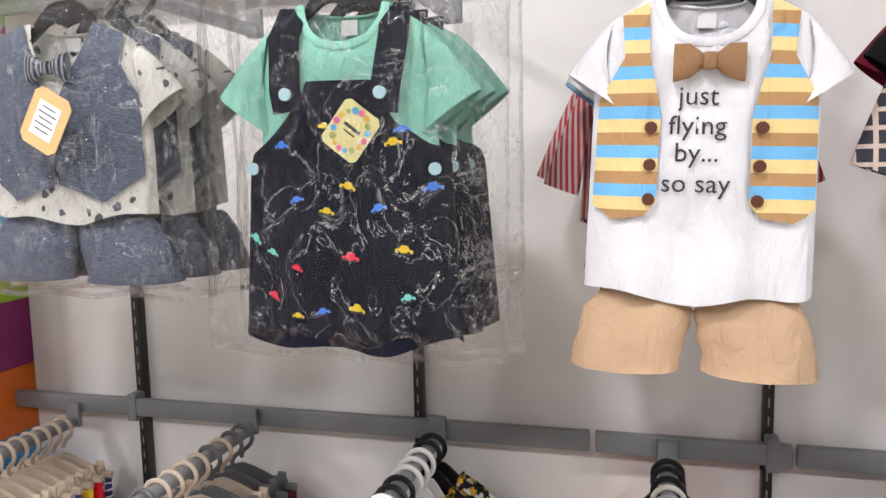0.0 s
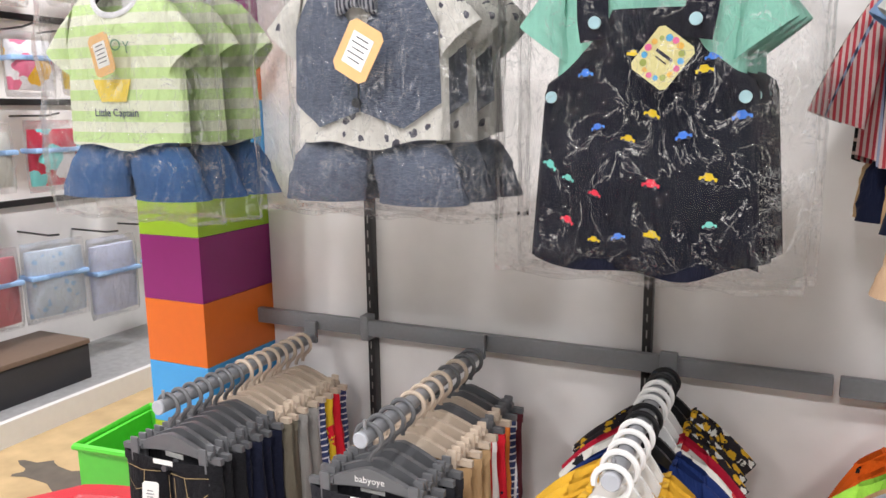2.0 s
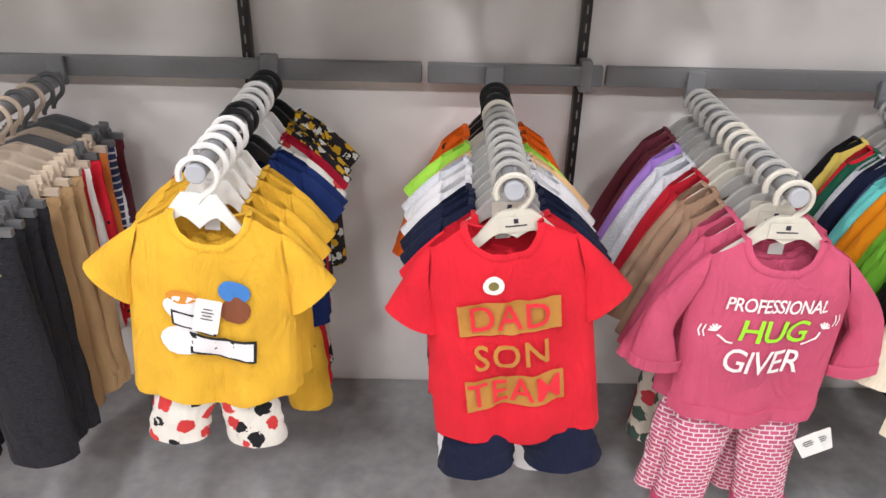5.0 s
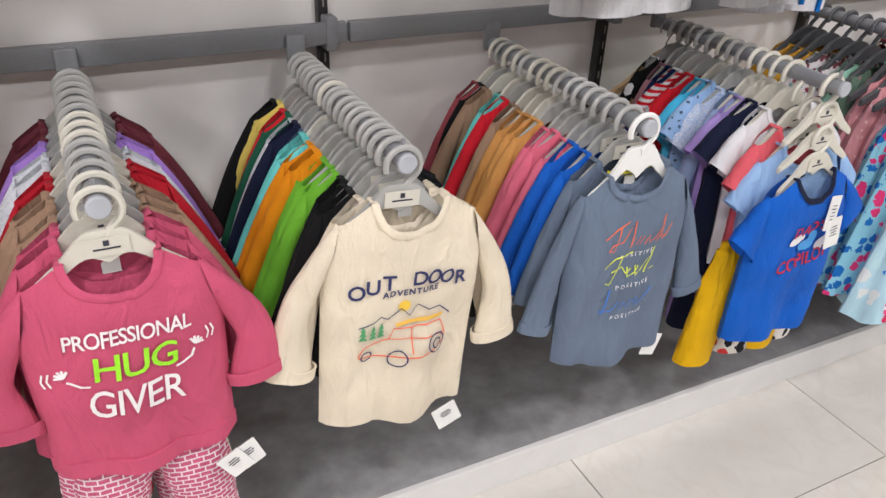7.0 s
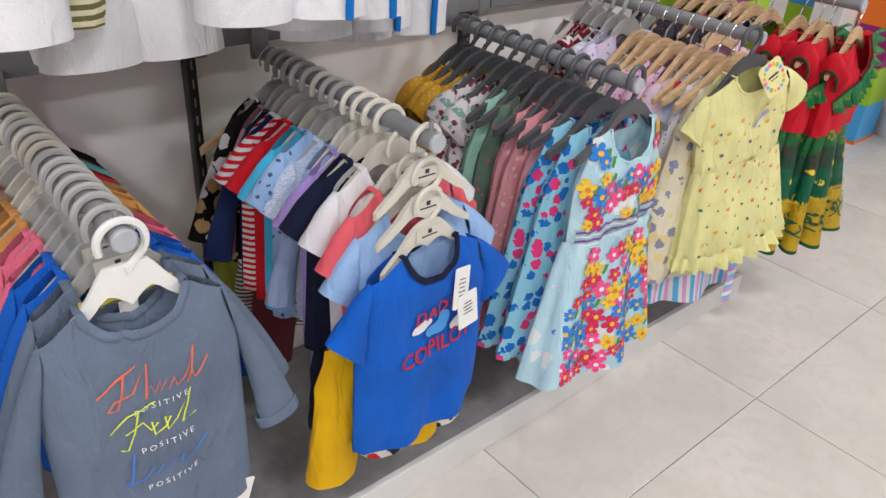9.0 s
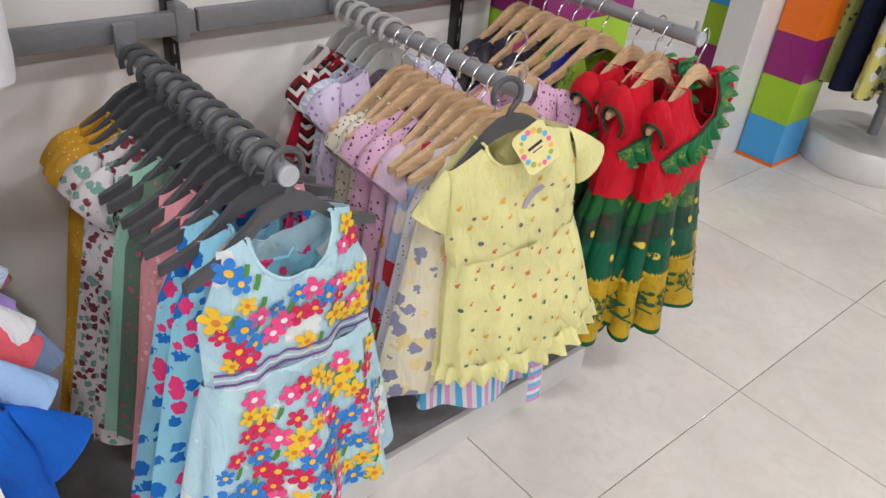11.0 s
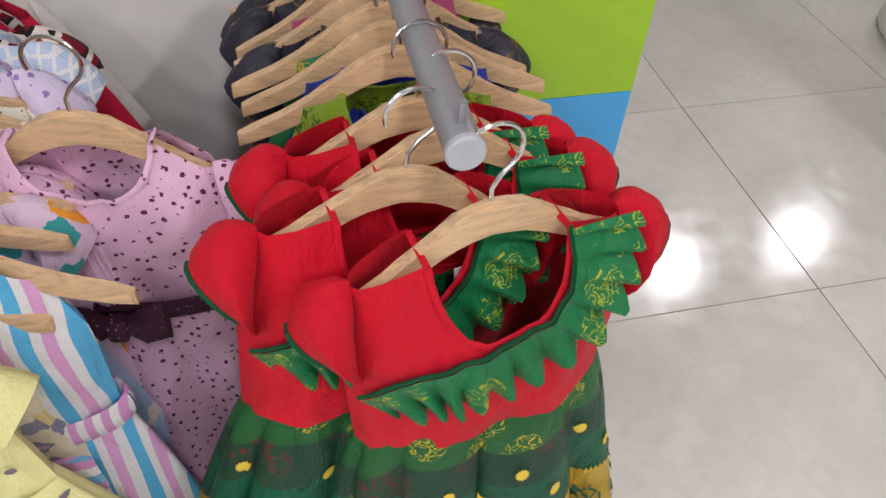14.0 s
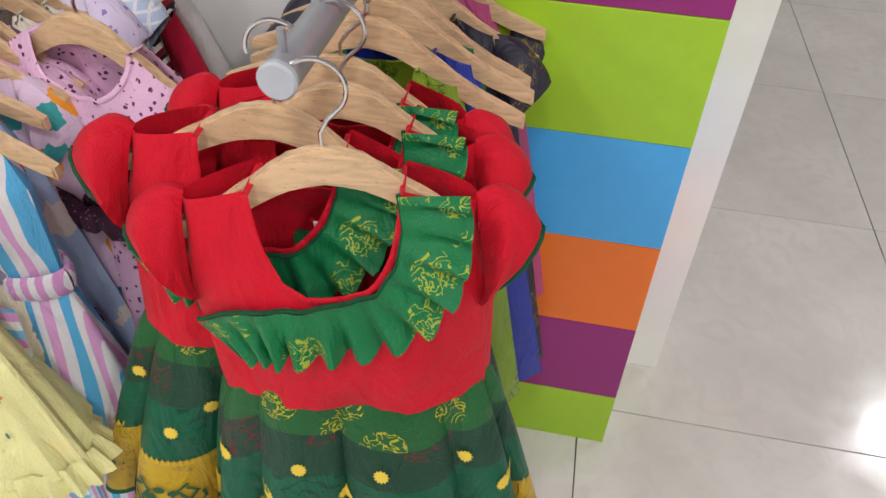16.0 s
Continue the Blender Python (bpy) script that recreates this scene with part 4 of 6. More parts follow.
# yellow dress arm
PINKD = f(C(228, 186, 214), "sprig", C(96, 50, 84), None, 0.009)
CREAMD = f(C(228, 222, 206), "sprig", C(120, 110, 90), None, 0.008)
BABY = f(C(214, 190, 212), "bloom", C(60, 150, 150), C(226, 150, 50), 0.04)
STRIPEB = f(C(92, 176, 222), "vstripes", WHITE, C(214, 160, 206), 0.03)
ZIG = f(C(120, 22, 36), "zigzag", C(216, 206, 200), C(40, 30, 34), 0.022)
stack(3.314, "yellow dress arm", [None, ("tank", f(C(226, 218, 192), "bloom", C(140, 140, 164), C(222, 204, 150), 0.032), "cream patchwork-printed", "wood"), ("tank", f(WHITE, "dots", BLACK, None, 0.008), "white dotted", "wood"), ("tank", f(C(176, 200, 230), "bloom", C(190, 50, 60), C(235, 225, 215), 0.05), "powder blue printed", "wood"),
      ("frock", BABY, "lilac cupcake-printed", "wood"), ("frock", PINKD, "pink ditsy-printed", "wood"), ("frock", PINKD, "pink ditsy-printed", "wood"), ("frock", CREAMD, "cream ditsy-printed", "wood"), ("frock", CREAMD, "cream ditsy-printed", "wood"),
      ("frock", f(C(212, 200, 226), "sprig", C(150, 120, 180), None, 0.012), "pale lilac printed", "grey"), ("frock", f(C(190, 206, 230), "check", WHITE, None, 0.012), "pale blue checked", "grey"), ("frock", ZIG, "maroon zigzag-knit", "grey"), ("long", f(C(190, 30, 60)), "crimson", "grey"), ("long", f(C(206, 202, 198)), "pale grey", "grey")])
# silk dress arm, back half
SILKG = f(C(20, 110, 62), "brocade", C(180, 150, 40), None, 0.05, 0.42, 0.4)
SILKB = f(C(24, 44, 150), "brocade", C(30, 40, 90), None, 0.05, 0.42, 0.4)
SILKN = f(C(26, 24, 44), "brocade", C(120, 96, 40), None, 0.04, 0.45, 0.4)
SILKL = f(C(120, 150, 30), "brocade", C(60, 90, 20), None, 0.05, 0.42, 0.4)
SILKP = f(C(176, 70, 116), "plain", (1, 1, 1), None, 0.05, 0.5, 0.3)
stack(3.732, "silk arm", [None, None, None, None, None, ("tank", SILKL, "lime green silk", "wood"), ("tank", SILKB, "royal blue silk", "wood"), ("tank", SILKG, "green brocade silk", "wood"), ("frock", SILKN, "dark navy brocade", "wood"), ("tank", SILKP, "rose pink silk", "wood"), ("frock", SILKN, "dark navy brocade", "wood"), ("frock", SILKN, "dark navy brocade", "wood")])

# ---- the front garment of each arm ----
YF = -0.455


def front_shirt(x, kind, cloth, lab, style, group, cut, sleeve, trim=None, yaw=0.0, roll=0.0, y=YF, dz=0.0, slip=0.0, **kw):
    m = pose(x, y, ARMS[x] + dz, 0, roll, yaw)
    hanger(style, m, "hangers of the " + group, style in ("grey", "cream"))
    name, _, cat = NAMES[kind]
    m = m @ pose(slip, 0, 0.013 if slip else 0)
    t = top_garment(name, lab, cat, group, m, cloth, cut, sleeve, trim=trim, neck_label=True, **kw)
    return t, m


# yellow tee with patches of colour
cY = Cut(w=0.112, length=0.30, sh=0.096, seed=1, z0=-0.066)
tY, mY = front_shirt(0.635, "tee", f(YELLOW), "golden yellow child's T-shirt with a coloured print on a white hanger", "white", "yellow arm", cY, dict(length=0.098, angle=46, r1=0.042), yaw=3, roll=5, slip=0.014)
for px, pz, w, h, col in ((-0.032, -0.200, 0.030, 0.020, WHITE), (0.034, -0.172, 0.022, 0.017, C(60, 120, 190)), (0.036, -0.200, 0.020, 0.020, C(120, 66, 40)), (-0.038, -0.255, 0.030, 0.024, WHITE), (-0.034, -0.182, 0.022, 0.010, C(200, 130, 40))):
    print_on(tY, "print_patch", disc(bmesh.new(), px, pz, w, h), ink(col), cY.front, lift=0.0030)
for px, pz, w, h, col in ((0.018, -0.262, 0.090, 0.036, BLACK), (0.018, -0.262, 0.082, 0.028, WHITE), (-0.02, -0.222, 0.060, 0.026, BLACK), (-0.02, -0.222, 0.054, 0.020, WHITE)):
    print_on(tY, "print_bar", poly(bmesh.new(), [(px - w / 2, pz - h / 2 + 0.006), (px + w / 2, pz - h / 2 - 0.006), (px + w / 2, pz + h / 2 - 0.006), (px - w / 2, pz + h / 2 + 0.006)]), ink(col), cY.front, lift=0.0042 if col == WHITE else 0.0036)
card_tag("white card price tag hanging on the yellow tee", mY @ pose(0.0, -0.040, -0.205, -4, 8, 0), "price tags", 0.034, 0.050, bars=4)
trousers("shorts", "white shorts with black doodles under the yellow tee", "yellow arm", mY, COMIC, w=0.088, length=0.10, z0=-0.345, ankle=0.045)

# red tee
cR = Cut(w=0.114, length=0.355, sh=0.100, seed=2, z0=-0.058, hem=0.124)
tR, mR = front_shirt(1.036, "tee", f(RED), "bright red child's T-shirt with gold lettering on an ivory hanger", "cream", "red arm", cR, dict(length=0.115, angle=56, r1=0.043), trim=f(RED), roll=-7, slip=-0.018)
GOLD = ink(C(176, 122, 52))


def slant(bm, k=0.05):
    for v in bm.verts:
        v.co.z += v.co.x * k
    return bm


for zc in (-0.190, -0.315):
    print_on(tR, "gold_band", slant(poly(bmesh.new(), [(-0.070, zc - 0.026), (0.070, zc - 0.026), (0.070, zc + 0.026), (-0.070, zc + 0.026)])), GOLD, cR.front, "gold printed band", 0.0036, 0.006)
for word, zc, mt in (("DAD", -0.190, ink(RED)), ("SON", -0.252, GOLD), ("TEAM", -0.315, ink(RED))):
    print_on(tR, "lettering", slant(text_bm(word, 0.058, 0, zc, 0.0005, 1.10, 0, 0.86)), mt, cR.front, "printed word", 0.0072, 0.006)
print_on(tR, "sticker", disc(bmesh.new(), -0.018, -0.138, 0.0145), PAPER, cR.front, "round white sticker", 0.003)
print_on(tR, "sticker_mark", disc(bmesh.new(), -0.018, -0.138, 0.007), ink(C(120, 110, 60)), cR.front, "", 0.0036)
trousers("shorts", "navy cotton shorts hung under the red tee", "red arm", mR, f(NAVY), w=0.108, length=0.085, z0=-0.39, ankle=0.060, depth=0.026)

# pink sweatshirt
cP = Cut(w=0.112, length=0.290, sh=0.094, seed=3, z0=-0.060, hem=0.108, fold=0.005)
tP, mP = front_shirt(1.397, "long", f(PINK), "dusty pink child's sweatshirt with white lettering on an ivory hanger", "cream", "pink arm", cP, dict(length=0.205, angle=58, r1=0.037, bend=0, elbow=24), hem_band=True, cuffs=True, yaw=-1)
WI, LI = ink(C(240, 236, 236)), ink(C(150, 222, 40))
print_on(tP, "lettering", text_bm("PROFESSIONAL", 0.029, 0.002, -0.150, 0.0004, 0.92, 0.1, 0.74), WI, cP.front, "white printed word", 0.0030)
print_on(tP, "lettering", text_bm("HUG", 0.050, 0.004, -0.191, 0.0006, 0.92, 0.1, 0.92), LI, cP.front, "lime printed word", 0.0030)
print_on(tP, "lettering", text_bm("GIVER", 0.056, -0.002, -0.243, 0.0004, 0.92, 0.1, 0.76), WI, cP.front, "white printed word", 0.0030)
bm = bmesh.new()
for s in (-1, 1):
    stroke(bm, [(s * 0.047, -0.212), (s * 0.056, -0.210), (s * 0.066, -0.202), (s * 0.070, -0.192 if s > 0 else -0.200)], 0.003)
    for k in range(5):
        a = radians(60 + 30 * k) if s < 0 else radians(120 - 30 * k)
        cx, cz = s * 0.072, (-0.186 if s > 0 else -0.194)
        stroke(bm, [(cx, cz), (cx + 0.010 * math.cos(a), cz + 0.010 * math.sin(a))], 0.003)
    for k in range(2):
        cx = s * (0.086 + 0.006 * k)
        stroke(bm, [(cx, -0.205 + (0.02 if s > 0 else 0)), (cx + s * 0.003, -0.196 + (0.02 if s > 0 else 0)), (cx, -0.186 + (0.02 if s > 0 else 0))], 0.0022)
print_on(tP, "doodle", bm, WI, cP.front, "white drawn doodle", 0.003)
trousers("trousers", "pink and white woven-print trousers under the sweatshirt", "pink arm", mP, f(C(196, 92, 124), "basket", C(240, 222, 226), None, 0.03), w=0.094, length=0.20, z0=-0.335, ankle=0.040, seed=2, cuff=f(C(190, 76, 110)))
card_tag("white card price tags on the pink sweatshirt hem", mP @ pose(0.098, -0.035, -0.385, 0, -32, 0), "price tags", 0.034, 0.040, bars=3)
card_tag("white card price tags on the pink sweatshirt hem", mP @ pose(0.118, -0.030, -0.380, 0, -20, 10), "price tags", 0.030, 0.044, bars=3)

# cream sweatshirt
cC = Cut(w=0.116, length=0.350, sh=0.098, seed=5, z0=-0.062, hem=0.112)
tC, mC = front_shirt(1.746, "long", f(CREAM), "cream child's top with an outdoor print on a grey hanger", "grey", "cream arm", cC, dict(length=0.240, angle=64, r1=0.034, bend=0, elbow=16), cuffs=True, roll=4, slip=0.012)
NI = ink(C(44, 48, 90))
for i, ch in enumerate("OUT DOOR"):
    if ch != " ":
        u = i - 3.5
        bm = text_bm(ch, 0.030, u * 0.0215, -0.168 - 0.0011 * u * u, 0.0006)
        print_on(tC, "lettering", bm, NI, cC.front, "navy printed letter", 0.003)
print_on(tC, "lettering", text_bm("ADVENTURE", 0.0125, 0.0, -0.187, 0.0004, 1.2), NI, cC.front, "small navy printed word", 0.003)
DZ = -0.024
print_on(tC, "mountain_line", stroke(bmesh.new(), [(-0.070, -0.212), (-0.050, -0.204), (-0.040, -0.198), (-0.030, -0.203), (-0.012, -0.188), (0.000, -0.200), (0.012, -0.186), (0.030, -0.198), (0.045, -0.194), (0.064, -0.212)], 0.0018, DZ), NI, cC.front, "", 0.003)
print_on(tC, "sun", disc(bmesh.new(), -0.008, -0.184 + DZ, 0.0085), ink(C(240, 200, 70)), cC.front, "yellow printed sun", 0.0026)
bm = bmesh.new()
for tx in (-0.064, -0.050, -0.038):
    for k in range(3):
        poly(bm, [(tx - 0.006 + 0.0012 * k, -0.232 + DZ + 0.007 * k), (tx + 0.006 - 0.0012 * k, -0.232 + DZ + 0.007 * k), (tx, -0.222 + DZ + 0.007 * k)])
print_on(tC, "trees", bm, ink(C(80, 150, 100)), cC.front, "green printed trees", 0.003)
bm = bmesh.new()
stroke(bm, [(-0.068, -0.256), (-0.060, -0.244), (-0.025, -0.238), (-0.020, -0.220), (0.050, -0.220), (0.058, -0.240), (0.058, -0.256), (0.020, -0.266), (-0.010, -0.270), (-0.068, -0.262), (-0.068, -0.256)], 0.0022, DZ)
stroke(bm, [(-0.025, -0.238), (0.058, -0.240)], 0.0016, DZ)
stroke(bm, [(0.005, -0.220), (0.008, -0.262)], 0.0016, DZ)
print_on(tC, "car_drawing", bm, ink(C(224, 110, 80)), cC.front, "orange drawn off-road car", 0.003)
for cx, cz, r in ((-0.012, -0.272, 0.013), (0.044, -0.252, 0.014), (0.044, -0.252, 0.007), (-0.056, -0.262, 0.008)):
    bm = stroke(bmesh.new(), [(cx + r * math.cos(i * 0.4), cz + DZ + r * math.sin(i * 0.4)) for i in range(17)], 0.002)
    print_on(tC, "wheel_drawing", bm, NI, cC.front, "", 0.0034)
print_on(tC, "roof_load", stroke(bmesh.new(), [(-0.018, -0.215), (0.0, -0.209), (0.02, -0.212), (0.052, -0.211)], 0.006, DZ), ink(C(240, 190, 80)), cC.front, "", 0.003)
card_tag("white card price tag at the hem of the cream top", mC @ pose(0.080, -0.03, -0.425, 0, -25, 0), "price tags", 0.040, 0.042, bars=3)

# slate sweatshirt
cS = Cut(w=0.112, length=0.340, sh=0.098, seed=6, z0=-0.066, hem=0.112, drop=0.040, nh=0.054)
tS, mS = front_shirt(2.125, "long", f(SLATE), "slate grey child's top with script lettering on a white hanger", "white", "slate arm", cS, dict(length=0.235, angle=70, r1=0.028, bend=3), cuffs=True)
for zc in (-0.199, -0.254, -0.312):
    print_on(tS, "lettering", slant(text_bm("POSITIVE", 0.0105, 0.004, zc, 0, 1.5), 0.06), ink(WHITE), cS.front, "small white printed word", 0.003)
SCRIPT = [  # handwritten strokes across and up, in parts of the word's height
    (C(226, 104, 66), -0.182, [[(-0.3, 0.62), (0.1, 0.78), (0.55, 0.98)], [(0.28, 0.86), (0.2, 0.5), (0.05, 0.12), (-0.15, 0.2), (0.0, 0.35), (0.4, 0.3), (0.75, 0.95), (0.62, 0.1), (0.75, 0.42), (0.84, 0.12), (0.96, 0.42), (0.94, 0.12), (1.08, 0.4), (1.1, 0.12), (1.24, 0.4), (1.28, 0.14), (1.42, 0.3), (1.72, 1.0), (1.5, 0.1), (1.62, 0.42), (1.66, 0.18), (2.0, 0.6)]]),
    (C(206, 220, 60), -0.238, [[(-0.2, 0.7), (0.2, 0.92), (0.8, 1.0)], [(0.42, 0.94), (0.3, 0.4), (0.1, 0.0), (-0.05, 0.1)], [(0.1, 0.46), (0.5, 0.54), (0.62, 0.3), (0.78, 0.44), (0.66, 0.5), (0.68, 0.16), (0.92, 0.26), (1.06, 0.44), (0.94, 0.5), (0.96, 0.16), (1.2, 0.3), (1.56, 1.0), (1.3, 0.12), (1.6, 0.3)]]),
    (C(60, 116, 200), -0.296, [[(0.2, 0.95), (0.1, 0.4), (0.0, 0.05), (-0.1, 0.2), (0.3, 0.1), (0.55, 0.42), (0.55, 0.12), (0.72, 0.4), (0.8, 0.12), (0.95, 0.42), (1.1, 0.3), (1.2, 0.45), (1.12, 0.12), (1.4, 0.2), (1.8, 0.55)]]),
]
for col, zb, lines in SCRIPT:
    bm = bmesh.new()
    for pts in lines:
        stroke(bm, [(-0.044 + 0.052 * u, zb + 0.050 * (v - 0.2) + 0.004 * u) for u, v in pts], 0.0022)
    print_on(tS, "script_word", bm, ink(col), cS.front, "thin handwritten script word", 0.0034)
print_on(tS, "neck_facing", stroke(bmesh.new(), [(-0.050, -0.069), (-0.03, -0.075), (0, -0.079), (0.03, -0.075), (0.050, -0.069)], 0.009), f(C(226, 214, 70)), lambda x, z: cS.y(x / cS.sh, 0.02, 1), "yellow neck tape", 0.004)
card_tag("white card price tags at the hem of the slate top", mS @ pose(0.085, -0.02, -0.405, 0, 18, 0), "price tags", 0.034, 0.044, bars=3)

# blue tee with yellow trousers
cB = Cut(w=0.124, length=0.330, sh=0.104, seed=4, z0=-0.066)
for kz, ky in ((0.0, 0.012), (0.045, 0.006)):
    hanger("cream", pose(2.525, YF + ky, ARMS[2.525] - kz), "hangers of the blue arm", True)
tB, mB = front_shirt(2.525, "tee", f(C(20, 92, 190)), "royal blue child's T-shirt with a red and white print", "cream", "blue arm", cB, dict(length=0.100, angle=46, r1=0.042), trim=f(NAVY), yaw=4, dz=-0.085)
for px, pz, w, h, col, lf in ((-0.030, -0.186, 0.017, 0.010, WHITE, 0.0028), (-0.018, -0.181, 0.011, 0.008, WHITE, 0.0028), (0.050, -0.210, 0.018, 0.012, WHITE, 0.0028), (0.064, -0.206, 0.010, 0.009, WHITE, 0.0028), (0.004, -0.200, 0.022, 0.013, C(70, 150, 216), 0.0032), (0.018, -0.188, 0.012, 0.014, C(70, 150, 216), 0.0032)):
    print_on(tB, "print_patch", disc(bmesh.new(), px, pz, w, h), ink(col), cB.front, "", lf)
print_on(tB, "lettering", slant(text_bm("COPILOT", 0.034, 0.006, -0.232, 0.0006), 0.05), ink(C(170, 30, 60)), cB.front, "dark red printed word", 0.0038)
print_on(tB, "lettering", slant(text_bm("DAD'S", 0.030, 0.0, -0.166, 0.0006), 0.05), ink(C(170, 30, 60)), cB.front, "dark red printed word", 0.0038)
card_tag("white card tag with a black figure on the blue tee", mB @ pose(0.052, -0.042, -0.180, -5, -4, 0), "price tags", 0.040, 0.058, bars=4)
card_tag("clear and white price card behind the blue tee's tag", mB @ pose(0.040, -0.037, -0.140, -5, 6, 0), "price tags", 0.030, 0.066, bars=5)
trousers("trousers", "golden yellow trousers hung behind the blue tee", "blue arm", pose(2.498, YF + 0.032, ARMS[2.525], 0, 3, 0), f(C(244, 190, 20)), w=0.122, length=0.25, z0=-0.30, ankle=0.042, depth=0.014, splay=0.024)
trousers("shorts", "white shorts with black doodles below the blue tee", "blue arm", pose(2.553, YF + 0.04, ARMS[2.525]), COMIC, w=0.09, length=0.10, z0=-0.45, ankle=0.045)

# floral dress
cF = Cut(w=0.122, length=0.205, sh=0.090, nh=0.056, drop=0.066, back=0.03, slope=0.012, armpit=0.10, seed=2, z0=-0.070, hem=0.120, wave=0.0, depth=0.026)
AQUAF = f(C(190, 226, 240), "bloom", C(244, 250, 250), C(200, 236, 244), 0.06)
mF = pose(2.945, YF - 0.004, ARMS[2.945] + 0.012, 0, 0, 3)
hanger("dark", mF, "hangers of the floral arm")
tF = top_garment("sleeveless_dress", "aqua child's dress with red, blue and yellow flowers", "dress", "floral arm", mF, AQUAF, cF, None)
SK = (0.122, 0.176, 0.030, 0.066, -0.262, -0.540)
part("skirt", skirt_bm(*SK, pleats=8, amp=0.16, seed=1.0, wav=0.006), AQUAF, tF)
sF = skirt_front(*SK, 8, 0.16, 1.0)


def bloom(t, cx, cz, r, col, mid, surf, a0, lift):
    bm = poly(bmesh.new(), [(cx + r * (0.42 + 0.62 * abs(math.cos(2.5 * a)) ** 0.7) * math.cos(a + a0), cz + r * (0.42 + 0.62 * abs(math.cos(2.5 * a)) ** 0.7) * math.sin(a + a0)) for a in (2 * math.pi * k / 40 for k in range(40))])
    print_on(t, "flower", bm, ink(col), surf, "", lift, 0.008)
    print_on(t, "flower_centre", disc(bmesh.new(), cx, cz, r * 0.28, n=7), ink(mid), surf, "", lift + 0.0008, 0.02)


FCOL = [(C(40, 120, 200), YELLOW), (C(226, 70, 130), WHITE), (C(240, 196, 50), C(200, 120, 40)), (C(196, 30, 80), YELLOW)]
prng = random.Random(3)
pts_f = []
while len(pts_f) < 112:
    zz = prng.uniform(-0.525, -0.085)
    wmax = 0.108 if zz > -0.262 else lerp(0.112, 0.152, (-0.262 - zz) / 0.28)
    xx = prng.uniform(-wmax, wmax)
    if zz > -0.150 and (abs(xx) < 0.064 or abs(xx) > 0.086) or -0.288 < zz < -0.236 or any((xx - a) ** 2 + (zz - b) ** 2 < 0.0185 ** 2 for a, b in pts_f):
        continue
    pts_f.append((xx, zz))
for i, (xx, zz) in enumerate(pts_f):
    col, mid = FCOL[i % 4]
    surf = cF.front if zz > -0.262 else sF
    bloom(tF, xx, zz, prng.uniform(0.012, 0.0185), col, mid, surf, prng.uniform(0, 6), 0.0034)
    if i % 2 == 0:
        bm = stroke(bmesh.new(), [(xx + 0.015, zz - 0.012), (xx + 0.020, zz - 0.005), (xx + 0.023, zz + 0.004)], 0.006)
        print_on(tF, "leaf_print", bm, ink(C(70, 130, 60)), surf, "", 0.0028)
for k in range(4):
    zc = -0.242 - 0.008 * k
    print_on(tF, "smocking_line", stroke(bmesh.new(), [(-0.114 + 0.0114 * i, zc + 0.0015 * math.sin(i * 2.4)) for i in range(21)], 0.0022 if k % 2 else 0.004), ink(C(236, 232, 240) if k % 2 else C(110, 70, 130)), cF.front, "", 0.004)

# pale yellow dress
PALE = f(C(240, 236, 168), "sprig", C(226, 222, 150), C(236, 226, 160), 0.04)
cD = Cut(w=0.116, length=0.198, sh=0.104, nh=0.046, drop=0.044, shelf=0.017, seed=1, z0=-0.060, hem=0.114, wave=0.0, depth=0.028)
mD = pose(3.282, -0.462, 0.808, 0, -11, -12)
hanger("dark", mD, "hangers of the yellow dress arm")
tD = top_garment("frilled_dress", "pale yellow child's dress with small animal prints and a frill", "dress", "yellow dress arm", mD, PALE, cD, dict(length=0.080, angle=44, r1=0.036))
SD = (0.113, 0.152, 0.030, 0.058, -0.250, -0.445)
part("skirt", skirt_bm(*SD, pleats=13, amp=0.08, seed=0.4), PALE, tD)
part("frill", skirt_bm(0.151, 0.160, 0.059, 0.066, -0.436, -0.468, pleats=26, amp=0.09, n=130, rows=4, seed=2.0), PALE, tD, "gathered frill")
sD = skirt_front(*SD, 13, 0.08, 0.4)
prng = random.Random(11)
for i in range(84):
    zz = -0.430 + 0.300 * ((i * 0.7549) % 1) + prng.uniform(-0.006, 0.006)
    xx = -0.118 + 0.236 * ((i * 0.5698) % 1) + prng.uniform(-0.006, 0.006)
    surf = cD.front if zz > -0.250 else sD
    col = [C(70, 110, 90), C(214, 160, 60), C(110, 100, 110), C(196, 110, 70)][i % 4]
    bm = disc(bmesh.new(), xx, zz, prng.uniform(0.002, 0.0042), prng.uniform(0.002, 0.0042), 7)
    if i % 2:
        disc(bm, xx + 0.003, zz + 0.0035, 0.0018, n=6)
    print_on(tD, "animal_print", bm, ink(col), surf, "", 0.003, 0.02)
print_on(tD, "shoulder_badge", stroke(bmesh.new(), [(0.006, -0.178), (0.038, -0.150)], 0.009), ink(C(160, 150, 170)), cD.front, "long grey printed badge", 0.0034)
TAGY = solid("printed_tag_card", C(222, 214, 152), 0.5)
tg = card_tag("octagonal yellow card tag with coloured dots", mD @ pose(0.012, -0.050, -0.068, -14, -22, 0), "brand tags", 0.054, 0.064, TAGY, 0.006, False)


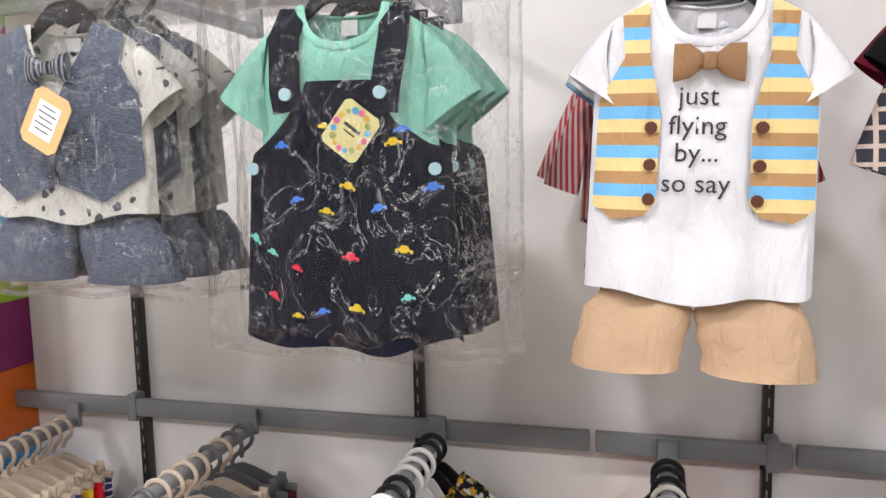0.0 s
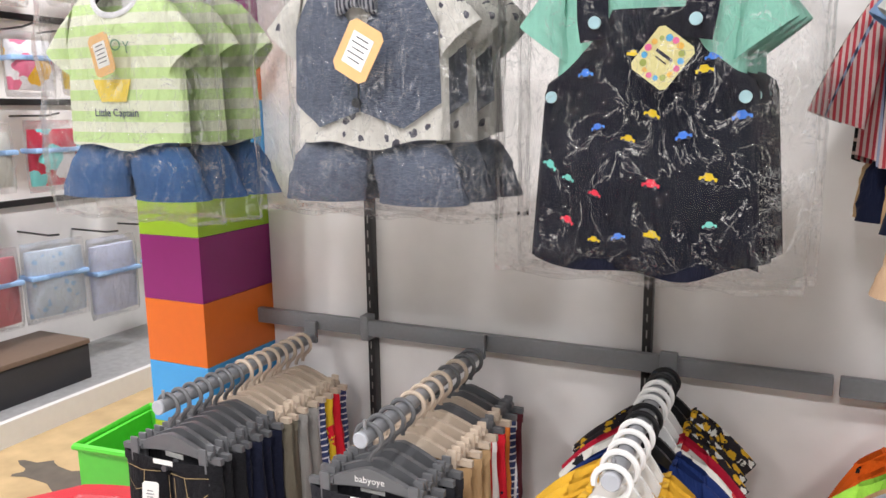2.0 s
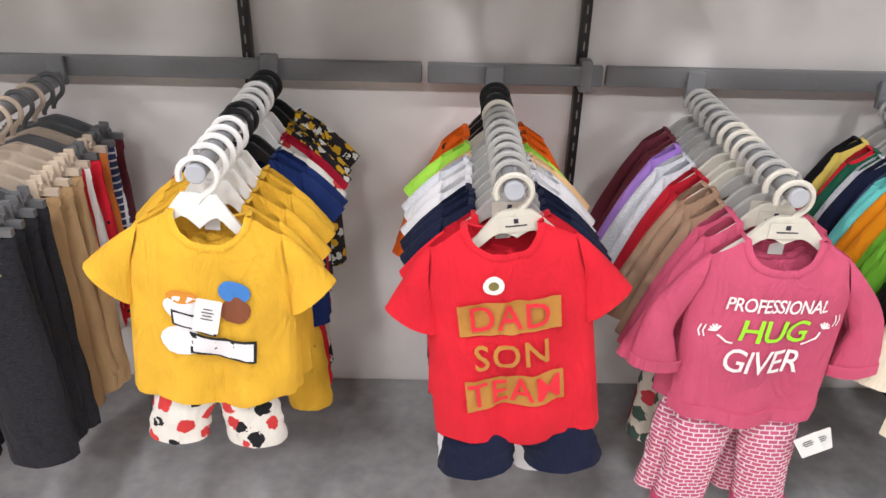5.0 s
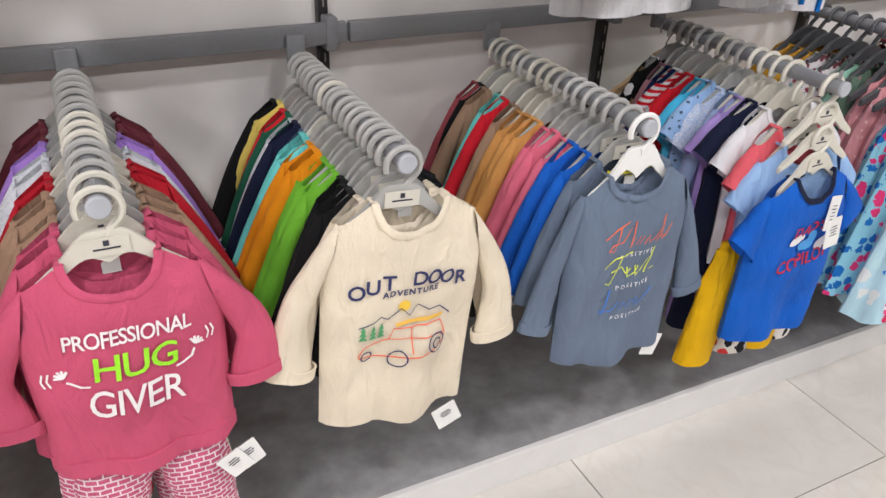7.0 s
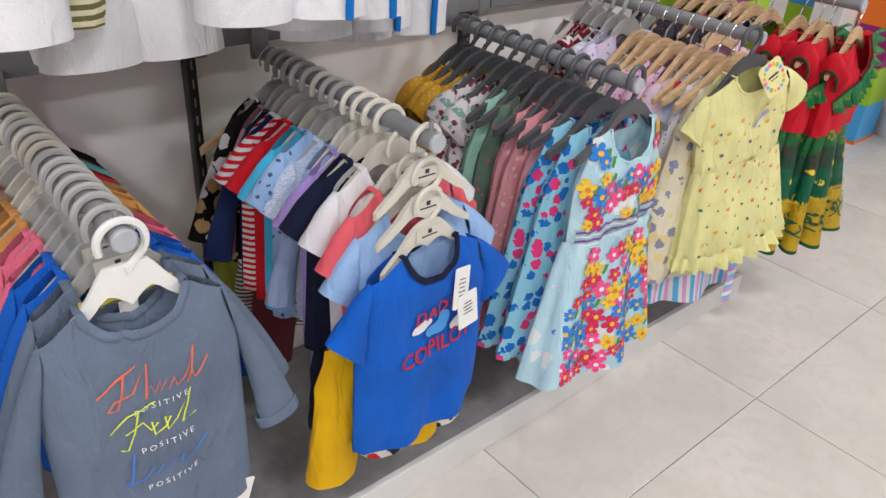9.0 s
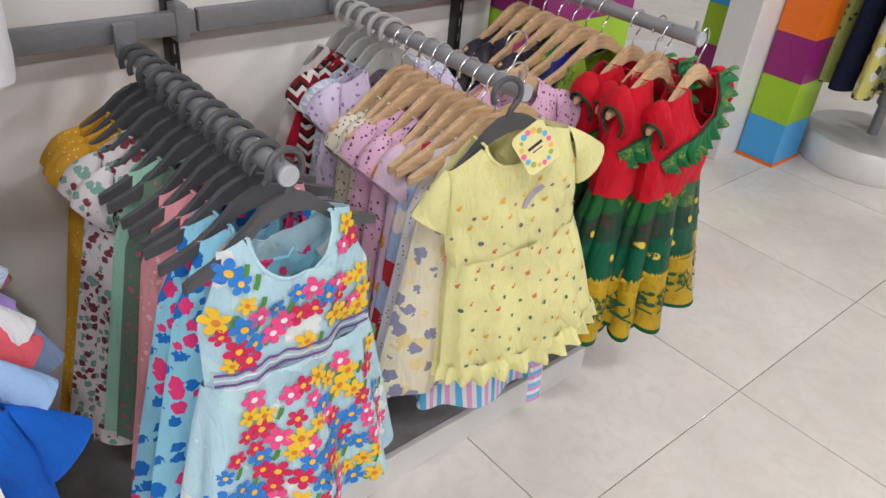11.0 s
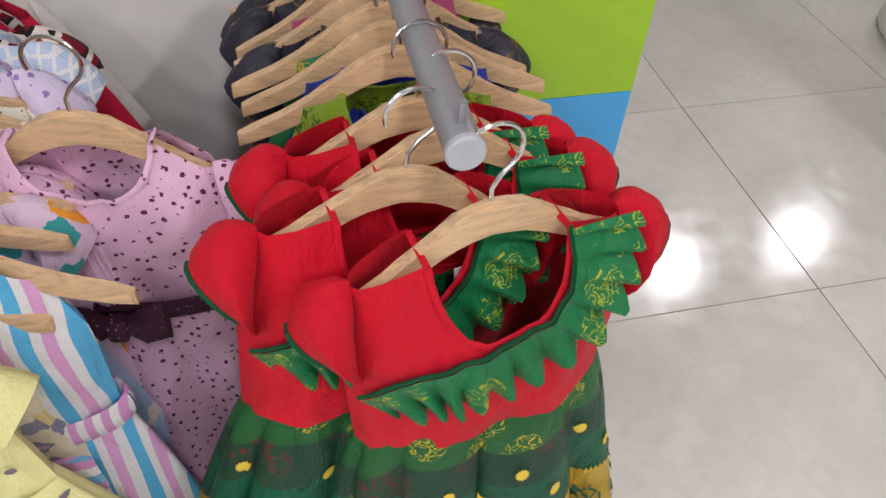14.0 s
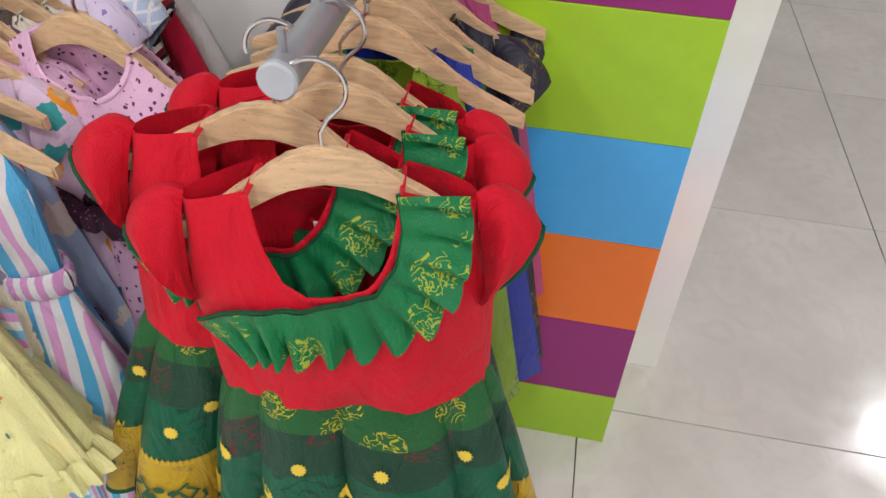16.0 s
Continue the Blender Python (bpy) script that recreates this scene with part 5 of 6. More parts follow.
def tag_dots(t, w, h):
    r_ = random.Random(5)
    cols = [C(230, 110, 160), C(90, 170, 220), C(160, 170, 90), C(240, 190, 90)]
    for i in range(16):
        a = i / 16 * 2 * math.pi
        bm = disc(bmesh.new(), w * 0.40 * math.cos(a), h * 0.40 * math.sin(a), w * r_.uniform(0.055, 0.085), n=9)
        for v in bm.verts:
            v.co.y = -0.0010 - 0.0001 * (i % 3)
        part("dot", bm, ink(cols[i % 4]), t, smooth=False)
    for zc, ww in ((0.06, 0.22), (-0.05, 0.15)):
        part("bar", boxbm(-ww * w, ww * w, -0.0014, -0.0008, -0.03 * h if zc > 0 else -0.012 * h, 0.03 * h if zc > 0 else 0.012 * h), INK, t, smooth=False).matrix_basis = pose(0, 0, zc * h)


tag_dots(tg, 0.054, 0.064)

# silk dresses
SILKR = f(C(196, 14, 38), "plain", (1, 1, 1), None, 0.02, 0.6, 0.0)
SILKG2 = f(C(0, 84, 58), "brocade", C(10, 60, 44), None, 0.12, 0.40, 0.02)
SILKD = f(C(22, 62, 44), "brocade", C(92, 40, 44), None, 0.07, 0.42, 0.02)
SILKF = f(C(8, 108, 60), "brocade", C(150, 160, 44), None, 0.042, 0.36, 0.12)
SILKT = f(C(24, 88, 42), "brocade", C(168, 158, 40), None, 0.05, 0.38, 0.05)
ZARI = f(C(182, 150, 22), "brocade", C(140, 116, 20), None, 0.03, 0.40, 0.10)
PIPE = f(C(20, 80, 50))


def pleat(a, t, seed, n=9, depth=0.72):
    """Rounded box pleats parted by narrow grooves that deepen downward: the share of the full radius at angle a."""
    lobe = abs(math.sin(n * a / 2 + seed + 0.35 * math.sin(3 * a + seed))) ** 0.6
    return 1 - depth * (1 - lobe) * (0.35 + 0.65 * t) + 0.10 * t * noise.noise(Vector((math.cos(a) * 2.2, math.sin(a) * 2.2, seed + t))), lobe


SILK_SKIRT = (0.112, 0.184, 0.035, 0.100, -0.268, -0.552)


def silk_top(a):
    """The seam dips and rises along the waist."""
    return 0.016 * math.cos(3 * a + 0.3) * (0.5 - 0.5 * math.sin(a))


def silk_skirt(t0, t1, seed, rows=10, n=176):
    w0, w1, d0, d1, za, zb = SILK_SKIRT
    rings = []
    for i in range(rows + 1):
        t = lerp(t0, t1, i / rows)
        ring = []
        for k in range(n):
            a = 2 * math.pi * k / n
            r, lobe = pleat(a, t, seed)
            ring.append((lerp(w0, w1, t ** 0.8) * math.cos(a) * (0.7 + 0.3 * r), lerp(d0, d1, t ** 0.9) * math.sin(a) * r,
                         lerp(za, zb, t) + silk_top(a) * (1 - t) - 0.014 * (lobe - 0.5) * t))
        rings.append(ring)
    return loft(bmesh.new(), rings)


def silk_front(seed):
    w0, w1, d0, d1, za, zb = SILK_SKIRT

    def front(x, z):
        t = min(1, max(0, (za - z) / (za - zb)))
        a = -math.acos(max(-1, min(1, x / lerp(w0, w1, t ** 0.8))))
        for k in range(3):
            r = pleat(a, t, seed)[0]
            a = -math.acos(max(-1, min(1, x / (lerp(w0, w1, t ** 0.8) * (0.7 + 0.3 * r)))))
        return lerp(d0, d1, t ** 0.9) * math.sin(a) * pleat(a, t, seed)[0]
    return front


def silk_dress(m, seed, lab="red and green silk child's dress with a gold border"):
    """Festive dress: red bodice, puff sleeves, slanting green frill, pleated green skirt and gold border."""
    c = Cut(w=0.116, length=0.208, sh=0.104, nh=0.052, drop=0.080, back=0.036, slope=0.016, armpit=0.090, seed=seed, z0=-0.071, hem=0.114, wave=0.0, depth=0.041, shelf=0.020, fold=0.006)
    puff = dict(length=0.054, angle=36, r1=0.036, puff=0.34, thick=0.55)
    t = top_garment("silk_dress", lab, "dress", "silk arm", m, SILKR, c, puff, trim=SILKR)
    for side in (-1, 1):
        ring = sleeve_bm(c, side, seed=c.seed + side, **puff)[1]
        part("sleeve_edge", loop_tube(bmesh.new(), ring, 0.0026, 5), PIPE, t, "green piped edge")
    part("skirt", silk_skirt(0.0, 0.17, seed, 6), SILKT, t, "green silk with gold scrolls")
    part("skirt", silk_skirt(0.17, 0.34, seed, 5), SILKD, t, "dark green silk with faint roses")
    part("skirt", silk_skirt(0.34, 0.58, seed, 6), SILKG2, t, "emerald green silk")
    part("skirt_border", silk_skirt(0.58, 0.97, seed, 9), ZARI, t, "gold woven border")
    part("hem", silk_skirt(0.97, 1.0, seed, 2), PIPE, t, "dark green hem")
    sf = silk_front(seed)
    bm = bmesh.new()
    zb = lerp(-0.268, -0.552, 0.58)
    for i in range(56):
        x0 = -0.154 + 0.0055 * i
        poly(bm, [(x0, zb - 0.001), (x0 + 0.0055, zb - 0.001), (x0 + 0.00275, zb + 0.008)])
    tagged(print_on(t, "border_teeth", bm, ink(C(190, 156, 36)), sf, "gold woven teeth", 0.002, 0.02), kind="stuff")
    r_ = random.Random(seed)
    for i in range(8):
        xx, zz = -0.126 + 0.036 * i + 0.004 * seed, (-0.352, -0.395)[i % 2] + r_.uniform(-0.006, 0.006)
        bm = poly(bmesh.new(), [(xx + 0.0076 * (1 - 0.28 * (k % 2)) * math.cos(k * math.pi / 12), zz + 0.0082 * (1 - 0.28 * (k % 2)) * math.sin(k * math.pi / 12)) for k in range(24)])
        print_on(t, "gold_motif", bm, ink(C(206, 180, 60)), sf, "", 0.002, 0.006)
    # green leaves and blossoms of the border
    for i in range(7):
        x0, zc = -0.138 + 0.046 * i, -0.488 + 0.006 * (i % 2)
        bm = bmesh.new()
        if i % 2:
            for k in range(5):
                a = 0.6 + k * 1.2566
                disc(bm, x0 + 0.0125 * math.cos(a), zc + 0.0125 * math.sin(a), 0.0062, 0.0046, 8)
        for u in (-1, 1):
            stroke(bm, [(x0 + u * 0.004, zc - 0.030), (x0 + u * 0.018, zc - 0.020), (x0 + u * 0.022, zc - 0.004), (x0 + u * 0.014, zc + 0.010), (x0 + u * 0.024, zc + 0.020)], 0.0036)
            stroke(bm, [(x0 + u * 0.019, zc - 0.018), (x0 + u * 0.008, zc - 0.008), (x0 + u * 0.010, zc + 0.006)], 0.0030)
        tagged(print_on(t, "border_motif", bm, ink(C(20, 74, 46)), sf, "", 0.0024, 0.008), kind="stuff")
    # frill from one shoulder along the neck and across the chest
    line = [(0.050, -0.070), (0.053, -0.094), (0.048, -0.118), (0.034, -0.140), (0.014, -0.151), (-0.012, -0.155), (-0.050, -0.158), (-0.080, -0.170), (-0.110, -0.192)]
    fine = []
    for a, b in zip(line, line[1:]):
        for k in range(10):
            fine.append((lerp(a[0], b[0], k / 10), lerp(a[1], b[1], k / 10)))
    fine.append(line[-1])
    pts3 = [(x, c.front(x, z) - 0.005, z) for x, z in fine]
    out = []
    for i in range(len(fine)):
        d = Vector(fine[min(i + 5, len(fine) - 1)]) - Vector(fine[max(i - 5, 0)])
        d.normalize()
        out.append((-d.y, d.x))
    part("frill", ruffle_bm(pts3, out, 0.046, 12, 0.010), SILKF, t, "pleated green brocade frill")
    bm = sweep(bmesh.new(), pts3, 0.0018, 5)
    part("frill_edge", bm, PIPE, t)
    bm = boxbm(-0.0065, 0.0065, -0.0006, 0.0006, -0.0065, 0.0065)
    p_ = part("size_label", bm, PAPER, t, "white size label")
    p_.matrix_basis = pose(-0.012, 0.016, -0.132)
    bm = text_bm("0", 0.009, 0, 0)
    for v in bm.verts:
        v.co.y = -0.0014
    part("size_digit", bm, INK, p_)
    return t


for i, (yy, yw, rl, dx) in enumerate(((-0.468, 9, -3, 0.020), (-0.424, 8, 7, -0.020), (-0.385, 2, -1, 0.010), (-0.345, 3, 2, 0.0))):
    m = pose(3.732 + dx, yy + 0.008, ARMS[3.732], 0, rl, yw)
    hanger("wood", m, "hangers of the silk arm")
    silk_dress(m, i + 1)

# ---- jeans on clip hangers ----
DENIMB = f(C(28, 28, 32), "marl", C(44, 44, 50), None)
DENIMN = f(C(18, 22, 40), "marl", C(30, 34, 54), None)
BLACKJ = f(C(18, 18, 21), "marl", C(30, 30, 34), None)
CARGO = f(C(116, 110, 96))
SAND = f(C(176, 146, 108))
CHECKB = f(C(60, 70, 110), "check", C(220, 220, 224), None, 0.014)
STRR = f(C(190, 30, 40), "vstripes", C(236, 232, 230), None, 0.014)


def jeans_stack(x, group, items):
    n = len(items)
    for i, (cloth, col, lab, length) in enumerate(items):
        m = sway(x, lerp(-0.442, -0.040, i / (n - 1)), ARMS[x], 4, 2)
        clip_hanger(col, m, "clip hangers of the " + group, lettered=i == 0 and group == "black jeans arm")
        t = trousers("jeans" if "jeans" in lab else "trousers", lab + " held by a clip hanger", group, m, cloth, w=0.112, length=length * 1.12, z0=-0.114, ankle=0.054, depth=0.018, seed=rng.randrange(4), splay=0.004)
        if i < 2:
            for side in (-1, 1):
                bm = stroke(bmesh.new(), [(side * 0.090, -0.150), (side * 0.072, -0.166), (side * 0.050, -0.158), (side * 0.046, -0.124)], 0.0016)
                for v in bm.verts:
                    v.co.y = -0.0225 * math.sqrt(max(0.0, 1 - ((abs(v.co.x) - 0.049) / 0.055) ** 2)) - 0.002
                part("pocket_stitch", bm, ink(C(156, 136, 96)), t)
            bm = stroke(bmesh.new(), [(0.004, -0.128), (0.004, -0.190)], 0.0014)
            stroke(bm, [(0.022, -0.128), (0.022, -0.170), (0.014, -0.188), (0.004, -0.194)], 0.0014)
            for side in (-1, 1):
                stroke(bm, [(side * 0.012, -0.122), (side * 0.050, -0.123), (side * 0.094, -0.120)], 0.0014)
            for v in bm.verts:
                v.co.y = -0.0225 * math.sqrt(max(0.0, 1 - ((abs(v.co.x) - 0.049) / 0.058) ** 2)) - 0.0032
            part("fly_stitch", bm, ink(C(156, 136, 96)), t)
            part("waist_label", boxbm(-0.026, 0.018, -0.0215, -0.0205, -0.108, -0.099), PAPER, t, "small white woven label")
            part("button", sweep(bmesh.new(), [(0, -0.018, -0.114), (0, -0.024, -0.114)], 0.006, 10), H_DARK, t)


jeans_stack(-0.161, "dark jeans arm", [(BLACKJ, H_MID, "black denim jeans", 0.36)] * 3 + [(DENIMN, H_MID, "navy denim jeans", 0.37)] * 4 + [(CARGO, H_BEIGE, "grey-green cargo trousers", 0.36)] * 2 + [(f(C(150, 148, 144)), H_BEIGE, "pale grey trousers", 0.30)] * 2
            + [(CHECKB, H_BEIGE, "blue checked shorts", 0.18), (f(C(230, 190, 50), "bloom", C(40, 50, 90), RED, 0.03), H_BEIGE, "yellow printed shorts", 0.18), (f(RED), H_BEIGE, "red shorts", 0.18), (CHECKB, H_BEIGE, "blue checked shorts", 0.2)])
jeans_stack(0.254, "black jeans arm", [(DENIMB, H_MID, "black denim jeans", 0.34)] * 4 + [(SAND, H_BEIGE, "sand cargo trousers", 0.34)] * 3 + [(STRR, H_BEIGE, "red striped shorts", 0.26), (f(RED, "dots", NAVY, None, 0.02), H_MID, "red printed shorts", 0.26), (f(C(226, 130, 60)), H_BEIGE, "orange shorts", 0.22), (CHECKB, H_MID, "blue checked shorts", 0.22), (f(MAROON), H_MID, "maroon shorts", 0.24)])
card_tag("pale yellow card tag on the black jeans", pose(0.280, -0.487, 0.585, 0, -24, 0), "brand tags", 0.040, 0.048, TAGY, 0.008, True, 4)
card_tag("white and red card tag on the dark jeans", pose(-0.175, -0.487, 0.60, 0, 5, 20), "brand tags", 0.030, 0.060, PAPER, 0.004, True, 5)

# ---- bagged sets on the upper arms ----


def bag(m, w, h, group, lab="clear crinkled plastic garment bag around a clothing set", seed=0):
    """Thin clear bag: two crinkled sheets sealed along the edges."""
    t = thing("garment_bag", lab, "garment bag", group, m)
    bm = bmesh.new()
    nx, nz = 26, 34
    for side in (-1, 1):
        g = []
        for i in range(nx + 1):
            u = -1 + 2 * i / nx
            col = []
            for j in range(nz + 1):
                v = j / nz
                e = (max(0, 1 - u * u) ** 0.5) * (max(0, 1 - (2 * v - 1) ** 8))
                n1 = noise.noise(Vector((u * 3 + seed, v * 5, side * 2))) * 0.010 + noise.noise(Vector((u * 9 + seed, v * 14, side * 4))) * 0.004
                y = side * (0.006 + (0.060 if side < 0 else 0.022) * e) + n1
                col.append(bm.verts.new((u * w + 0.006 * noise.noise(Vector((v * 4, side, seed))), y, 0.03 - v * h + 0.006 * noise.noise(Vector((u * 4, seed, 2))))))
            g.append(col)
        for i in range(nx):
            for j in range(nz):
                bm.faces.new((g[i][j], g[i][j + 1], g[i + 1][j + 1], g[i + 1][j]))
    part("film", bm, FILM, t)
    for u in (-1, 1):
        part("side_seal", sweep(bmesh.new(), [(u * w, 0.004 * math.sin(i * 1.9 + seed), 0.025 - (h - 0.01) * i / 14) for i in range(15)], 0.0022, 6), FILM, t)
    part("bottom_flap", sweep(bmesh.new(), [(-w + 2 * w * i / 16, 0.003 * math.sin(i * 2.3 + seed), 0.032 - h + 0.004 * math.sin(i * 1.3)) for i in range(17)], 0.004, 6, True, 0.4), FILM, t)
    return t


UZ = 1.53
for ux, ut in ((-0.17, -0.475), (0.306, -0.455), (0.68, -0.44), (1.055, -0.41), (1.40, -0.40), (2.20, -0.40), (2.50, -0.40)):
    arm(ux, UZ, ut)
PAPERPL = f(C(232, 230, 222), "sprig", C(90, 90, 100), None, 0.022)
VEST = f(C(84, 92, 108), "marl", C(116, 124, 140), None)
MINT = f(C(150, 212, 192))
NAVYD = f(C(18, 20, 36))
CARD = solid("kraft_card", C(214, 172, 118), 0.7)


def dark_hanger_at(m):
    return hanger("black", m, "hangers of the bagged sets")


def vest_set(m, n):
    dark_hanger_at(m)
    c = Cut(w=0.116, length=0.252, sh=0.104, nh=0.050, drop=0.06, seed=n, z0=-0.058, fold=0.003)
    t = top_garment("shirt", "white printed child's shirt of a bagged set", "shirt", "vest sets", m, PAPERPL, c, dict(length=0.088, angle=48, r1=0.040), neck_label=True)
    v = thing("waistcoat", "blue-grey marl waistcoat over the white shirt", "waistcoat", "vest sets", m)
    bm = bmesh.new()
    for s in (-1, 1):
        q = [(s * 0.052, -0.060), (s * 0.092, -0.076), (s * 0.088, -0.110), (s * 0.110, -0.150), (s * 0.114, -0.250), (s * 0.066, -0.284), (s * 0.001, -0.262), (s * 0.001, -0.165), (s * 0.030, -0.115)]
        poly(bm, q if s > 0 else q[::-1])
    part("front", lay_on(bm, c.front, 0.006, 0.010), VEST, v)
    part("button", sweep(bmesh.new(), [(-0.003, c.front(0, -0.250) - 0.006, -0.250), (-0.003, c.front(0, -0.250) - 0.011, -0.250)], 0.0065, 12), H_DARK, v)
    b = thing("bow_tie", "grey striped bow tie at the shirt's collar", "bow tie", "vest sets", m)
    ZB = f(C(150, 152, 160), "vstripes", C(60, 64, 76), None, 0.006)
    for s in (-1, 1):
        part("bow_wing", loft(bmesh.new(), [ellipse_ring(s * 0.004, c.front(0, -0.12) - 0.014, -0.118, (0, 1), 0.006, 0.004, 10), ellipse_ring(s * 0.018, c.front(0, -0.12) - 0.014, -0.118, (0, 1), 0.016, 0.008, 10), ellipse_ring(s * 0.030, c.front(0, -0.12) - 0.013, -0.118, (0, 1), 0.018, 0.005, 10)], (True, True)), ZB, b)
    part("knot", boxbm(-0.006, 0.006, c.front(0, -0.12) - 0.020, c.front(0, -0.12) - 0.008, -0.126, -0.110, bevel=0.003), ZB, b)
    trousers("shorts", "blue-grey marl shorts of a bagged set", "vest sets", m, VEST, w=0.128, length=0.082, z0=-0.306, ankle=0.066, depth=0.018)


def dungaree_set(m, n):
    dark_hanger_at(m)
    c = Cut(w=0.108, length=0.20, sh=0.098, nh=0.052, drop=0.05, seed=n, z0=-0.060, fold=0.004)
    t = top_garment("tee_shirt", "mint green child's T-shirt of a bagged set", "shirt", "dungaree sets", m, MINT, c, dict(length=0.100, angle=54, r1=0.044), neck_label=True)
    d_ = thing("dungarees", "navy child's dungarees printed with small coloured cars", "dungarees", "dungaree sets", m)
    cd = Cut(w=0.126, length=0.312, sh=0.062, nh=0.0, drop=0.0, back=0, slope=0.0, armpit=0.085, seed=n + 3, z0=-0.150, hem=0.140, depth=0.042, fold=0.008, shelf=0.036)
    part("bib", sheet_bm(cd, 24, 22), NAVYD, d_)
    for s in (-1, 1):
        pts = [(s * 0.062, c.front(0.06, -0.07) * 0.5, -0.066), (s * 0.066, c.front(0.06, -0.10) - 0.010, -0.100), (s * 0.060, c.front(0.055, -0.15) - 0.016, -0.160), (s * 0.056, cd.front(s * 0.05, -0.19) - 0.004, -0.185)]
        part("strap", sweep(bmesh.new(), pts, 0.019, 10, True, 0.22), NAVYD, d_)
        for bx, bz in ((0.056, -0.166), (0.112, -0.250)):
            yb = cd.front(s * bx, bz) - 0.001
            if bz > -0.2:
                yb = min(yb, c.front(0.055, -0.15) - 0.022)
            bt = part("button", sweep(bmesh.new(), [(s * bx, yb, bz), (s * bx, yb - 0.004, bz)], 0.0072, 12), solid("pale_blue_button", C(170, 206, 214), 0.35), d_)
    r_ = random.Random(n + 9)
    for i in range(20):
        zz = -0.45 + 0.27 * ((i * 0.7549 + 0.1 * n) % 1) + r_.uniform(-0.02, 0.02)
        wx = cd.width(-0.150 - zz) * 0.86
        xx = wx * (2 * ((i * 0.5698 + 0.3 * n) % 1) - 1)
        col = [C(226, 40, 70), C(70, 130, 230), C(110, 200, 190), C(240, 210, 40)][r_.randrange(4)]
        bm = bmesh.new()
        a = r_.uniform(-0.5, 0.3)
        s_ = r_.uniform(0.7, 1.1)
        shape = [(-0.010, -0.003), (0.010, -0.003), (0.010, 0.001), (0.006, 0.0015), (0.003, 0.006), (-0.004, 0.006), (-0.006, 0.0015), (-0.010, 0.001)]
        poly(bm, [(xx + s_ * (px * math.cos(a) - pz * math.sin(a)), zz + s_ * (px * math.sin(a) + pz * math.cos(a))) for px, pz in shape])
        print_on(d_, "car_print", bm, ink(col), cd.front, "", 0.003, 0.012)
        for wx_ in (-0.0055, 0.0055):
            print_on(d_, "car_wheel", disc(bmesh.new(), xx + s_ * (wx_ * math.cos(a) + 0.003 * math.sin(a)), zz + s_ * (wx_ * math.sin(a) - 0.003 * math.cos(a)), 0.0024 * s_, n=8), INK, cd.front, "", 0.0036, 0.02)


def stripe_set(m, n):
    dark_hanger_at(m)
    c = Cut(w=0.122, length=0.255, sh=0.106, nh=0.050, drop=0.045, seed=n, z0=-0.060, fold=0.003)
    LS = f(C(196, 222, 156), "stripes", C(232, 236, 214), None, 0.034)
    t = top_garment("tee_shirt", "pale green striped child's T-shirt with a boat print", "shirt", "striped sets", m, LS, c, dict(length=0.090, angle=52, r1=0.042), trim=f(WHITE), neck_label=True)
    print_on(t, "lettering", text_bm("Little Captain", 0.0175, 0.004, -0.258, 0.0002), NI, c.front, "navy printed words", 0.003)
    print_on(t, "boat_print", poly(bmesh.new(), [(-0.040, -0.205), (0.040, -0.205), (0.028, -0.240), (-0.026, -0.240)]), ink(C(236, 208, 80)), c.front, "yellow printed boat", 0.003)
    for i, ch in enumerate("AHOY"):
        print_on(t, "lettering", text_bm(ch, 0.026, (i - 1.5) * 0.022, -0.152 - 0.002 * (i - 1.5) ** 2), ink(C(90, 140, 110)), c.front, "", 0.003)
    trousers("shorts", "blue denim shorts of a bagged set", "striped sets", m, f(C(48, 84, 132), "marl", C(70, 106, 150), None), w=0.132, length=0.085, z0=-0.312, ankle=0.070, depth=0.020)


for build, ux, yy, n, w, h, dxx in ((stripe_set, -0.172, -0.460, 3, 0.186, 0.420, 0.024), (vest_set, 0.286, -0.450, 3, 0.195, 0.395, 0.014), (dungaree_set, 0.664, -0.437, 3, 0.190, 0.465, 0.004)):
    for i in range(n):
        m = pose(ux + dxx * i, yy + 0.055 * i, UZ, 0, 1 - i, 2 - 2 * i)
        build(m, i + 1)
        if i < 2:
            bag(m @ pose(0, 0, -0.045), w, h, "garment bags", seed=i + int(ux * 10))
card_tag("kraft card tag tied to the bagged waistcoat", pose(0.305, -0.520, 1.345, 0, 30, 0), "brand tags", 0.056, 0.072, CARD, 0.008, True, 5)
tg2 = card_tag("octagonal printed card tag on the bagged dungarees", pose(0.685, -0.490, 1.322, 0, 38, 0), "brand tags", 0.050, 0.058, TAGY, 0.005, False)
tag_dots(tg2, 0.050, 0.058)
card_tag("kraft card tag on the bagged striped set", pose(-0.168, -0.512, 1.362, 0, -14, 0), "brand tags", 0.044, 0.064, CARD, 0.006, True, 5)

# beige striped waistcoat set, unbagged
BST = f(C(236, 212, 150), "stripes", C(120, 190, 240), C(176, 138, 96), 0.042)
mE = pose(1.068, -0.39, UZ - 0.01, 0, 2, 2)
cE = Cut(w=0.118, length=0.335, sh=0.104, nh=0.052, drop=0.055, seed=2, z0=-0.060)
dark_hanger_at(mE)
tE = top_garment("tee_shirt", "white child's T-shirt with lettering under a striped waistcoat", "shirt", "striped waistcoat sets", mE, f(WHITE), cE, dict(length=0.075, angle=56, r1=0.044), neck_label=True)
for word, zc in (("just", -0.172), ("flying", -0.203), ("by...", -0.232), ("so say", -0.265)):
    print_on(tE, "lettering", text_bm(word, 0.029, -0.008, zc), ink(C(40, 40, 46)), cE.front, "dark printed word", 0.003)
vE = thing("waistcoat", "open waistcoat striped in beige, cream and sky blue", "waistcoat", "striped waistcoat sets", mE)
